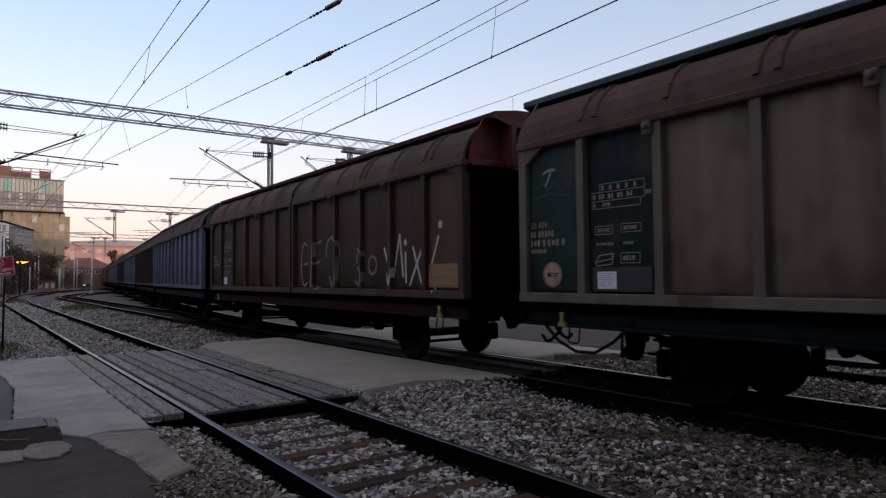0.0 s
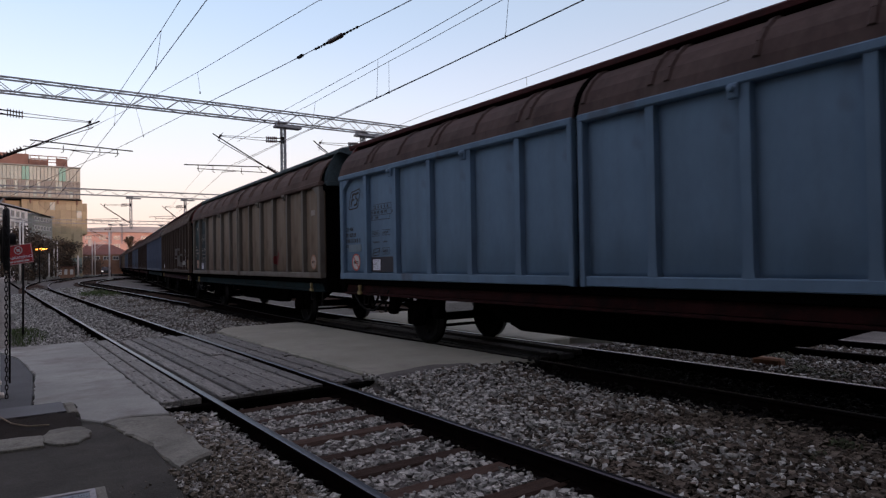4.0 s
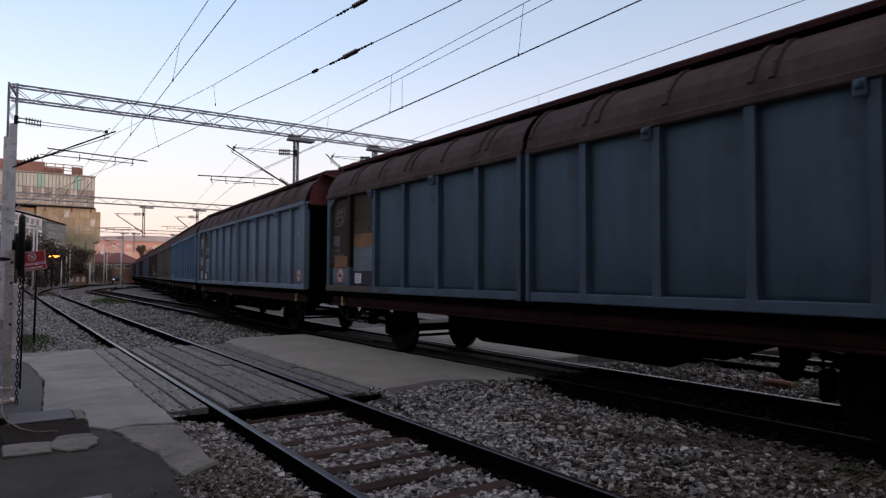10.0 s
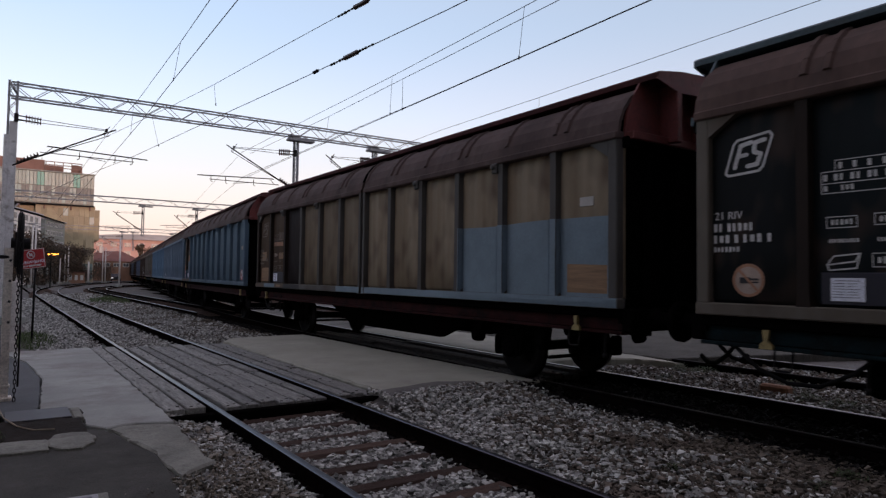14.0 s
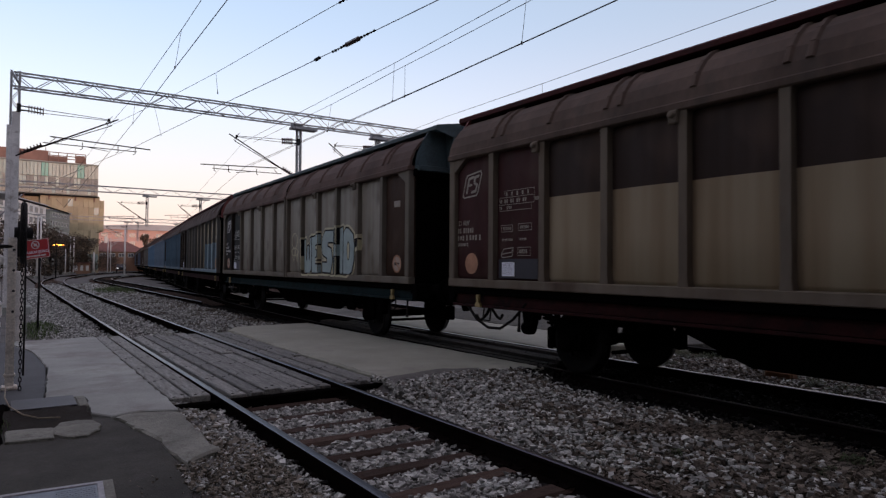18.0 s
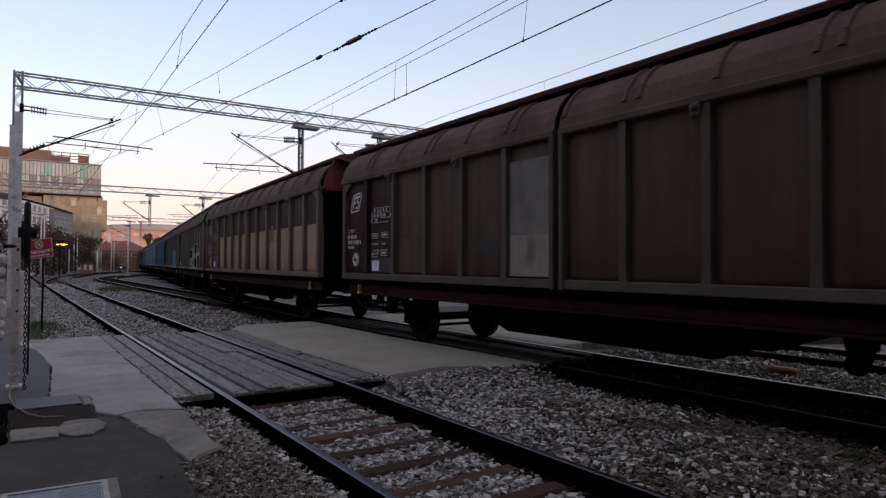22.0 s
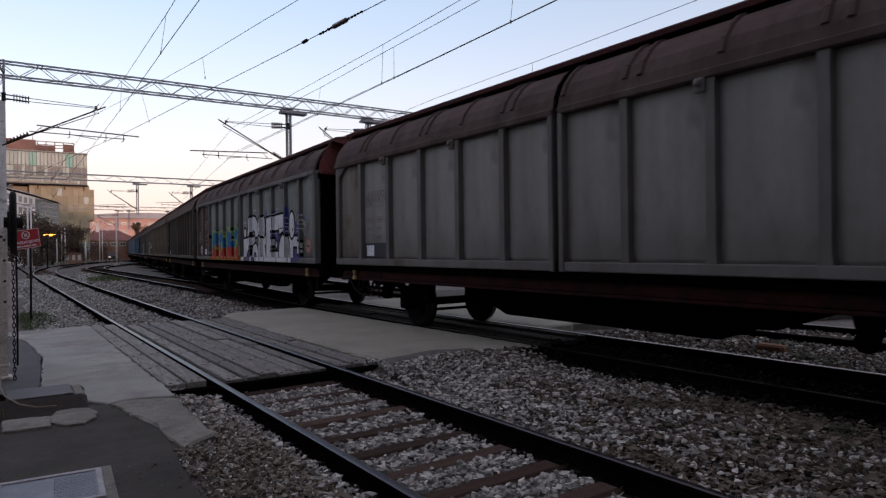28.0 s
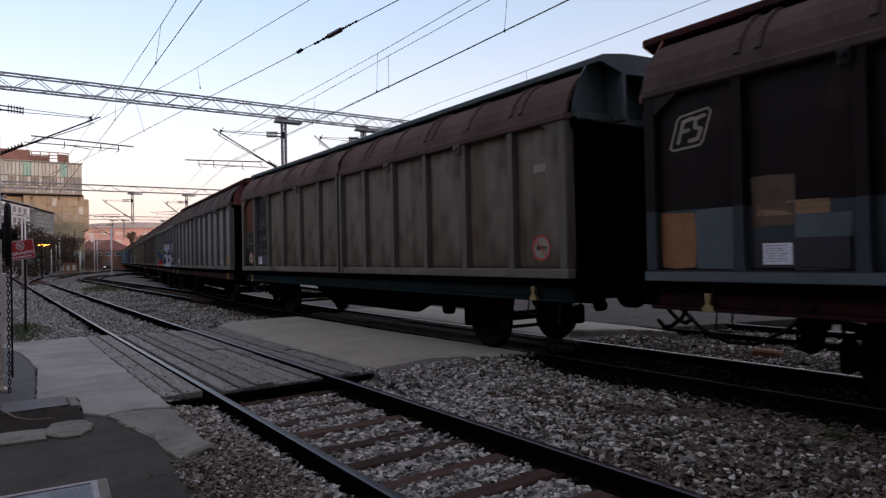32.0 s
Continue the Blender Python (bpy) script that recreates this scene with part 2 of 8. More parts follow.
BLACKM = surface("black_marking", (0.012, 0.012, 0.014), rough=0.6, big=5, fine=60, vary=0.2, bump=0.02)
REDM = surface("red_marking", (0.5, 0.06, 0.035), rough=0.6, big=5, fine=60, vary=0.15, bump=0.02)
FADED = surface("worn_marking", (0.16, 0.14, 0.115), rough=0.8, big=3, fine=40, vary=0.4, bump=0.02)
PALE = surface("faded_marking", (0.3, 0.27, 0.23), rough=0.8, big=5, fine=60, vary=0.2, bump=0.02)
NAVY = surface("navy_plate", (0.006, 0.008, 0.02), rough=0.5, big=5, fine=60, vary=0.2, bump=0.02)
RUBBER = surface("rubber_hose", (0.006, 0.006, 0.006), rough=0.8, spec=0.1, big=5, fine=60, vary=0.2)
# darker copy of the rail head: shade by the train put into colour
RAIL_SHADED = surface("rail_head_shaded", (0.012, 0.011, 0.011), rough=0.8, spec=0.1, big=3, fine=60, vary=0.15, bump=0.02)
RAIL_TOP = surface("rail_head", (0.06, 0.06, 0.068), rough=0.32, metal=1.0, big=3, fine=60, vary=0.12, bump=0.02)
# rust taken down to near-black, with the shade along the rail painted in
RAIL_SIDE = surface("shaded_rail_rust", (0.006, 0.0045, 0.0042), rough=0.9, spec=0.0, big=5, fine=60, vary=0.3, other=(0.014, 0.008, 0.006), amount=0.2)
SLEEPER = surface("sleeper_wood", (0.07, 0.047, 0.037), rough=0.95, spec=0.1, big=3, fine=22, vary=0.35, bump=0.5, streak=(0.6, 6, 6), other=(0.045, 0.034, 0.028), amount=0.4, objrand=0.3)
# sleepers under the train: its shade is put into this oily near-black
SLEEPER_OILY_SHADE = surface("oily_shaded_sleeper_wood", (0.006, 0.005, 0.0045), rough=0.9, spec=0.0, big=3, fine=22, vary=0.35, bump=0.4, streak=(0.6, 6, 6), objrand=0.25)
# near-black bed: shade under train and beside rails painted in, with oil
OILY_SHADE = surface("oil_and_shade_bed", (0.007, 0.006, 0.0055), rough=0.95, spec=0.0, big=0.8, fine=26, vary=0.35, bump=0.8, other=(0.003, 0.003, 0.003), amount=0.5)
PLANK_DARK = surface("dark_crossing_plank", (0.03, 0.027, 0.025), rough=0.9, spec=0.15, big=3, fine=18, vary=0.3, bump=0.5, streak=(6, 0.6, 6), objrand=0.3)
SOIL = surface("brown_soil", (0.022, 0.017, 0.013), rough=0.95, spec=0.15, big=4, fine=40, vary=0.35, bump=0.9, other=(0.025, 0.02, 0.016), amount=0.5)
LID = surface("grey_sheet_lid", (0.06, 0.06, 0.064), rough=0.6, big=3, fine=50, vary=0.2, bump=0.1, other=(0.06, 0.055, 0.05), amount=0.4)
PLANK = surface("crossing_plank", (0.203, 0.204, 0.182), rough=0.75, big=3, fine=14, vary=0.45, grain=0.9, bump=0.8, streak=(6, 0.6, 6), other=(0.05, 0.046, 0.042), amount=0.5, objrand=0.3)
# near-black stones: oil, plus shade under the train and by rails, in one colour
STONE_DARK = surface("oily_shaded_ballast_stone", (0.012, 0.0105, 0.0095), rough=0.9, spec=0.1, big=8, fine=60, vary=0.3, bump=0.3, island=0.5)
# rusty brown that also stands for shade near and beyond the train
STONE_BROWN_SHADE = surface("rusty_shaded_ballast_stone", (0.115, 0.098, 0.078), rough=0.95, spec=0.2, big=8, fine=60, vary=0.3, bump=0.3, island=0.6)
STONE_SAND = surface("sandy_gravel", (0.172, 0.154, 0.122), rough=0.95, spec=0.2, big=8, fine=60, vary=0.3, bump=0.3, island=0.5)
STONE = surface("ballast_stone", (0.35, 0.359, 0.331), rough=0.95, spec=0.2, big=8, fine=60, vary=0.3, bump=0.3, island=0.7)
GROUND = surface("ballast_bed", (0.1, 0.095, 0.086), rough=0.95, big=0.8, fine=26, vary=0.35, bump=1.0, other=(0.025, 0.021, 0.018), amount=0.4)
PATCH = surface("smooth_grey_asphalt", (0.062, 0.065, 0.067), rough=0.8, big=1.2, fine=60, vary=0.25, bump=0.2, grain=0.3)
ASPHALT = surface("old_asphalt", (0.061, 0.06, 0.051), rough=0.95, spec=0.2, big=1.6, fine=80, vary=0.35, bump=0.5, other=(0.09, 0.086, 0.078), amount=0.3)
CONCRETE = surface("worn_concrete", (0.284, 0.301, 0.274), rough=0.9, big=0.55, fine=70, vary=0.3, bump=0.12, grain=0.4, other=(0.175, 0.16, 0.142), amount=0.55)
CONCRETE_BROWN = surface("broken_concrete", (0.198, 0.202, 0.168), rough=0.95, big=2.2, fine=50, vary=0.3, bump=0.6, other=(0.095, 0.09, 0.076), amount=0.4)
GALV = surface("galvanised_steel", (0.3, 0.3, 0.31), rough=0.6, metal=0.2, big=3, fine=40, vary=0.2, bump=0.03)
POSTM = surface("concrete_mast", (0.6, 0.58, 0.56), rough=0.9, big=2, fine=50, vary=0.2, bump=0.2, other=(0.2, 0.17, 0.14), amount=0.35)
CREAM = surface("cream_steel_post", (0.72, 0.66, 0.57), rough=0.7, big=3, fine=50, vary=0.2, other=(0.2, 0.13, 0.08), amount=0.3)
IRON = surface("dark_iron", (0.014, 0.013, 0.013), rough=0.8, spec=0.15, big=5, fine=60, vary=0.3)
WIRE = surface("contact_wire", (0.05, 0.05, 0.055), rough=0.6, metal=0.5, big=5, fine=60, vary=0.2, bump=0)
INSUL = surface("brown_porcelain", (0.05, 0.025, 0.02), rough=0.3, big=5, fine=60, vary=0.2, bump=0)
GRASS = surface("grass_blade", (0.06, 0.1, 0.03), rough=0.8, big=5, fine=30, vary=0.3, island=0.5, bump=0)
WEED = surface("dark_weed_leaf", (0.034, 0.052, 0.018), rough=0.8, big=5, fine=30, vary=0.3, island=0.5, bump=0)
LEAF = surface("autumn_leaf", (0.074, 0.058, 0.043), rough=0.8, big=0.5, fine=10, vary=0.4, island=0.6, bump=0, other=(0.11, 0.052, 0.022), amount=0.6)
BARK = surface("bark", (0.05, 0.04, 0.032), rough=0.95, big=3, fine=20, vary=0.3, bump=0.6)
MAST = surface("pale_mast_paint", (0.58, 0.56, 0.54), rough=0.7, big=2, fine=20, vary=0.15, bump=0.02)
# near-black for the shaded void at the deck end and for nail heads
GAP_AND_NAIL_BLACK = surface("gap_shade_and_nail_black", (0.004, 0.0036, 0.0034), rough=0.95, spec=0.0, big=3, fine=22, vary=0.3, bump=0.4)
CONCRETE_WARM = surface("warm_worn_concrete", (0.262, 0.266, 0.214), rough=0.9, big=0.9, fine=60, vary=0.18, bump=0.12, grain=0.35, other=(0.2, 0.185, 0.17), amount=0.3)

from mathutils import geometry


# ---- kit ----
class Shape:
    """Collects vertices and faces, then makes one mesh of them."""

    def __init__(self):
        self.v, self.f, self.m, self.s = [], [], [], []

    def add(self, verts, faces, mat=0, smooth=False):
        k = len(self.v)
        self.v.extend(verts)
        self.f.extend([tuple(i + k for i in q) for q in faces])
        self.m.extend([mat] * len(faces))
        self.s.extend([smooth] * len(faces))
        return self

    def box(self, x0, x1, y0, y1, z0, z1, mat=0, c=0.0, m=None):
        """A box, with its edges cut by c."""
        if c <= 0:
            v = [(x, y, z) for x in (x0, x1) for y in (y0, y1) for z in (z0, z1)]
            f = [(0, 1, 3, 2), (4, 6, 7, 5), (0, 4, 5, 1), (2, 3, 7, 6), (0, 2, 6, 4), (1, 5, 7, 3)]
        else:
            c = min(c, abs(x1 - x0) * 0.45, abs(y1 - y0) * 0.45, abs(z1 - z0) * 0.45)
            v, idx = [], {}
            for i, (x, sx) in enumerate(((x0, 1), (x1, -1))):
                for j, (y, sy) in enumerate(((y0, 1), (y1, -1))):
                    for k, (z, sz) in enumerate(((z0, 1), (z1, -1))):
                        for a in range(3):
                            idx[i, j, k, a] = len(v)
                            v.append((x + (0 if a == 0 else c * sx), y + (0 if a == 1 else c * sy), z + (0 if a == 2 else c * sz)))
            f = []
            for i in (0, 1):
                q = [idx[i, 0, 0, 0], idx[i, 1, 0, 0], idx[i, 1, 1, 0], idx[i, 0, 1, 0]]
                f.append(q if i else q[::-1])
                q = [idx[0, i, 0, 1], idx[0, i, 1, 1], idx[1, i, 1, 1], idx[1, i, 0, 1]]
                f.append(q if i else q[::-1])
                q = [idx[0, 0, i, 2], idx[1, 0, i, 2], idx[1, 1, i, 2], idx[0, 1, i, 2]]
                f.append(q if i else q[::-1])
            for a in (0, 1):
                for b in (0, 1):
                    q = [idx[a, b, 0, 0], idx[a, b, 1, 0], idx[a, b, 1, 1], idx[a, b, 0, 1]]
                    f.append(q if a == b else q[::-1])
                    q = [idx[a, 0, b, 0], idx[a, 0, b, 2], idx[a, 1, b, 2], idx[a, 1, b, 0]]
                    f.append(q if a == b else q[::-1])
                    q = [idx[0, a, b, 1], idx[1, a, b, 1], idx[1, a, b, 2], idx[0, a, b, 2]]
                    f.append(q if a == b else q[::-1])
                    for k in (0, 1):
                        q = [idx[a, b, k, 0], idx[a, b, k, 1], idx[a, b, k, 2]]
                        f.append(q if (a + b + k) % 2 == 0 else q[::-1])
        if m is not None:
            v = [tuple(m @ Vector(p)) for p in v]
        return self.add(v, f, mat)

    def tube(self, points, r, n=8, mat=0, closed=True):
        """A round bar along points; r: one radius or one a point."""
        pts = [Vector(p) for p in points]
        rs = r if isinstance(r, (list, tuple)) else [r] * len(pts)
        v = []
        up = None
        for i, p in enumerate(pts):
            d = (pts[min(i + 1, len(pts) - 1)] - pts[max(i - 1, 0)])
            d = d.normalized() if d.length > 1e-9 else Vector((0, 0, 1))
            if up is None:
                up = Vector((0, 0, 1)) if abs(d.z) < 0.9 else Vector((1, 0, 0))
            a = d.cross(up).normalized()
            b = a.cross(d).normalized()
            up = b if abs(b.dot(d)) < 0.5 else up
            for k in range(n):
                t = 2 * math.pi * k / n
                v.append(tuple(p + (a * math.cos(t) + b * math.sin(t)) * rs[i]))
        f = [(i * n + k, (i + 1) * n + k, (i + 1) * n + (k + 1) % n, i * n + (k + 1) % n) for i in range(len(pts) - 1) for k in range(n)]
        self.add(v, f, mat, True)
        if closed:
            e = len(self.v) - len(v)
            self.f.append(tuple(e + k for k in range(n)))
            self.f.append(tuple(e + (len(pts) - 1) * n + k for k in reversed(range(n))))
            self.m.extend([mat, mat]), self.s.extend([False, False])
        return self

    def lathe(self, prof, n=24, m=None, mat=0):
        """A turned shape: prof is (radius, height) along the local x axis."""
        m = m or Matrix()
        v = [tuple(m @ Vector((h, r * math.cos(2 * math.pi * k / n), r * math.sin(2 * math.pi * k / n)))) for r, h in prof for k in range(n)]
        f = [(i * n + k, i * n + (k + 1) % n, (i + 1) * n + (k + 1) % n, (i + 1) * n + k) for i in range(len(prof) - 1) for k in range(n)]
        return self.add(v, f, mat, True)

    def prism(self, outline, axis, a, b, mat=0):
        """An outline in the plane across axis ('x', 'y' or 'z'), stretched from a to b."""
        n = len(outline)

        def at(p, h):
            return {"x": (h, p[0], p[1]), "y": (p[0], h, p[1]), "z": (p[0], p[1], h)}[axis]
        v = [at(p, a) for p in outline] + [at(p, b) for p in outline]
        f = [tuple(range(n))[::-1], tuple(range(n, 2 * n))] + [(i, (i + 1) % n, n + (i + 1) % n, n + i) for i in range(n)]
        return self.add(v, f, mat)

    def sweep(self, profile, frames, mat=0, smooth=False, close=True):
        """A profile of (across, up) carried along frames of (place, across direction); up is z."""
        n = len(profile)
        v = [(p[0] + a * q[0], p[1] + b * q[0], p[2] + q[1]) for p, (a, b) in frames for q in profile]
        rng = range(n) if close else range(n - 1)
        f = [(i * n + k, i * n + (k + 1) % n, (i + 1) * n + (k + 1) % n, (i + 1) * n + k) for i in range(len(frames) - 1) for k in rng]
        return self.add(v, f, mat, smooth)

    def stroke(self, pts, w, x, mat=0, thick=0.004, cap=6):
        """A painted stroke on a wall facing -x: points (y, z), width w, at the plane x."""
        for (y0, z0), (y1, z1) in zip(pts[:-1], pts[1:]):
            d = math.atan2(z1 - z0, y1 - y0)
            out = [(y1 + w / 2 * math.cos(d - math.pi / 2 + math.pi * k / cap), z1 + w / 2 * math.sin(d - math.pi / 2 + math.pi * k / cap)) for k in range(cap + 1)]
            out += [(y0 + w / 2 * math.cos(d + math.pi / 2 + math.pi * k / cap), z0 + w / 2 * math.sin(d + math.pi / 2 + math.pi * k / cap)) for k in range(cap + 1)]
            n = len(out)
            x += 0.00006
            self.add([(x - thick, p, q) for p, q in out], [tuple(range(n))[::-1]], mat)
        return self

    def mesh(self, name):
        me = bpy.data.meshes.new(name)
        me.from_pydata(self.v, [], self.f)
        me.polygons.foreach_set("material_index", self.m)
        me.polygons.foreach_set("use_smooth", self.s)
        me.update()
        return me


def recalc(me):
    bm = bmesh.new()
    bm.from_mesh(me)
    bmesh.ops.recalc_face_normals(bm, faces=bm.faces)
    bm.to_mesh(me)
    bm.free()
    return me


def part(name, shape, material, parent=None, label="", at=None, fix=True):
    """Links a shape (or a mesh made before) as one mesh object under a thing or part."""
    me = shape
    mats = material if isinstance(material, (list, tuple)) else [material]
    if isinstance(shape, Shape):
        me = shape.mesh(name)
        if fix:
            recalc(me)
    ob = new(name, me)
    if not me.materials:
        for m in mats:
            me.materials.append(m)
    for slot, m in zip(ob.material_slots, mats):
        if slot.material is not m:
            slot.link = "OBJECT"
            slot.material = m
    if parent:
        ob.parent = parent
    if at is not None:
        ob.matrix_local = at
    if label:
        ob["label"] = label
    return ob


def thing(name, label, category, at=None, group="", kind=""):
    ob = new(name)
    ob.empty_display_size = 0.2
    if at is not None:
        ob.matrix_world = at
    return tagged(ob, label, category, group, kind)


# ---- the line of the train: straight, then a bend to the right, then straight again ----
TC, TY, TR, TA = 7.62, 12.0, 168.0, 0.1303


def train_at(s, off=0.0, z=0.0):
    """The place at the length s of the train's track, off metres to the right, and the heading to the right."""
    a = min(max((s - TY) / TR, 0.0), TA)
    rest = max(s - TY - TR * TA, 0.0)
    x = TC + TR * (1 - math.cos(a)) + rest * math.sin(a) + off * math.cos(a)
    y = (s if s < TY else TY + TR * math.sin(a)) + rest * math.cos(a) - off * math.sin(a)
    return Vector((x, y, z)), a


def bend_at(s, x0, y0, r, off=0.0, z=0.0):
    """The same for a track that is straight at x0 as far as y0 and then bends to the right by the radius r."""
    a = max(s - y0, 0) / r
    return Vector((x0 + r - (r - off) * math.cos(a), min(s, y0) + (r - off) * math.sin(a), z)), a


def words(text, size, mat, parent, at, name="lettering", label=""):
    """Flat lettering in the built-in font, as a mesh."""
    cu = bpy.data.curves.new(name, "FONT")
    cu.body, cu.size, cu.align_x, cu.align_y, cu.extrude = text, size, "CENTER", "CENTER", 0.0015
    tmp = bpy.data.objects.new(name, cu)
    me = bpy.data.meshes.new_from_object(tmp)
    bpy.data.objects.remove(tmp)
    me.materials.clear()
    return part(name, me, mat, parent, label, at=at)


# ---- ground ----
def height(x, y):
    """The ballast bed: a little below the rail heads, humped between the tracks."""
    z = -0.17 + 0.03 * noise.noise(Vector((x * 0.7, y * 0.7, 0))) + 0.012 * noise.noise(Vector((x * 3, y * 3, 4)))
    if y < 120:
        if x < 1.9 and y < 8.2:
            z += 0.11 * min(1, (1.9 - x) / 0.5)
        if 4.1 < x < 7.0 and 6.3 < y < 7.8:
            z += 0.13 * min(1, (y - 6.3) / 1.1)
        z += 0.09 * max(0, 1 - abs(x - 5.2) / 1.3) + 0.03 * max(0, 1 - abs(x - 9.8) / 1.0)
    return z


def ground():
    xs = [-900, -300, -100, -40, -15, -6] + [-3 + 0.25 * i for i in range(0, 65)] + [14, 18, 25, 40, 100, 300, 900]
    ys = [-900, -300, -100, -40, -15, -6] + [-3 + 0.25 * i for i in range(0, 150)] + [36, 40, 45, 50, 60, 75, 90, 110, 140, 200, 400, 1500]
    v = [(x, y, height(x, y)) for y in ys for x in xs]
    w = len(xs)
    f = [(j * w + i, j * w + i + 1, (j + 1) * w + i + 1, (j + 1) * w + i) for j in range(len(ys) - 1) for i in range(w - 1)]
    sh = Shape().add(v, f, 0, True)
    for k in range(len(sh.f)):
        i, j = k % (w - 1), k // (w - 1)
        x, y = (xs[i] + xs[i + 1]) / 2, (ys[j] + ys[j + 1]) / 2
        # faces under the train and along the near rails get the painted shade
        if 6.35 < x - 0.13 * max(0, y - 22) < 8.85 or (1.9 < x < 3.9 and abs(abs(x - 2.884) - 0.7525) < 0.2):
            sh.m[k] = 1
    tagged(part("ground", sh, [GROUND, OILY_SHADE], fix=False), "grey gravel bed of the railway yard", "ground", kind="structure")


RAIL = [(-0.021, 0.0), (0.021, 0.0), (0.036, -0.007), (0.036, -0.035), (0.012, -0.05), (0.012, -0.15), (0.07, -0.168), (0.07, -0.185), (-0.07, -0.185), (-0.07, -0.168), (-0.012, -0.15), (-0.012, -0.05), (-0.036, -0.035), (-0.036, -0.007)]


def track(label, at, s0, s1, near=(0, 0), step=0.6, sleeper_z=-0.135, dark=SLEEPER, head=None, first=0.0):
    """A railway track along at(s, off): two rails, and sleepers; those in the near stretch are parts of their own."""
    t = thing("railway_track", label, "railway track", kind="structure")
    n = max(8, int((s1 - s0) / 1.5))
    for off in (-0.7525, 0.7525):
        fr = []
        for i in range(n + 1):
            p, a = at(s0 + (s1 - s0) * i / n, off)
            fr.append((p, (math.cos(a), -math.sin(a))))
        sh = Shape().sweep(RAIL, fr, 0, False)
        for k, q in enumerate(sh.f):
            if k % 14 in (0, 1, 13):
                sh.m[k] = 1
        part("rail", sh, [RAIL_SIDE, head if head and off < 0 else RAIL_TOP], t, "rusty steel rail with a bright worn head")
    unit = Shape().box(-1.15, 1.15, -0.105, 0.105, -0.15, 0, c=0.03)
    wood = len(unit.f)
    for (x, z) in ((-0.7525, 0), (0.7525, 0)):
        unit.box(x - 0.13, x + 0.13, -0.08, 0.08, 0.0, 0.012, c=0.004)
        unit.tube([(x - 0.1, 0.04, 0.0), (x - 0.1, 0.04, 0.04)], 0.014, 6)
        unit.tube([(x + 0.1, -0.04, 0.0), (x + 0.1, -0.04, 0.04)], 0.014, 6)
    for k in range(wood, len(unit.f)):
        unit.m[k] = 1
    me = recalc(unit.mesh("sleeper"))
    far = Shape()
    s = s0 + first
    rng = random.Random(len(label))
    while s < s1:
        p, a = at(s, 0)
        m = pose(p.x + rng.uniform(-0.04, 0.04), p.y, sleeper_z + rng.uniform(-0.012, 0.012), 0, rng.uniform(-0.6, 0.6), -math.degrees(a) + rng.uniform(-1.5, 1.5))
        if near[0] <= s <= near[1]:
            part("sleeper", me, [dark, RAIL_SIDE], t, at=m)
        else:
            far.box(-1.15, 1.15, -0.105, 0.105, -0.15, 0, m=m)
        s += step
    if far.v:
        tagged(part("sleepers", far, dark, t, fix=False), kind="stuff")
    return t


def near_line(s, off):
    return bend_at(s, 2.884, 47.6, 212.0, off)


def middle_line(s, off):
    return bend_at(s, 7.37, 62.0, 60.0, off)


def back_line(s, off):
    p, a = train_at(s, off)
    return Vector((p.x + 4.1, p.y, 0)), a


ground()
track("rusty railway track with dark timber sleepers in grey ballast", near_line, -6, 125, near=(-2, 24), step=0.55, first=0.26, sleeper_z=-0.155)
track("railway track under the passing freight train", lambda s, off: train_at(s, off), -25, 220, near=(-4, 22), dark=SLEEPER_OILY_SHADE, head=RAIL_SHADED, sleeper_z=-0.19)
track("side track that bends away past the train", middle_line, 27, 150)
track("railway track beyond the passing freight train", back_line, -25, 120, head=RAIL_SHADED)


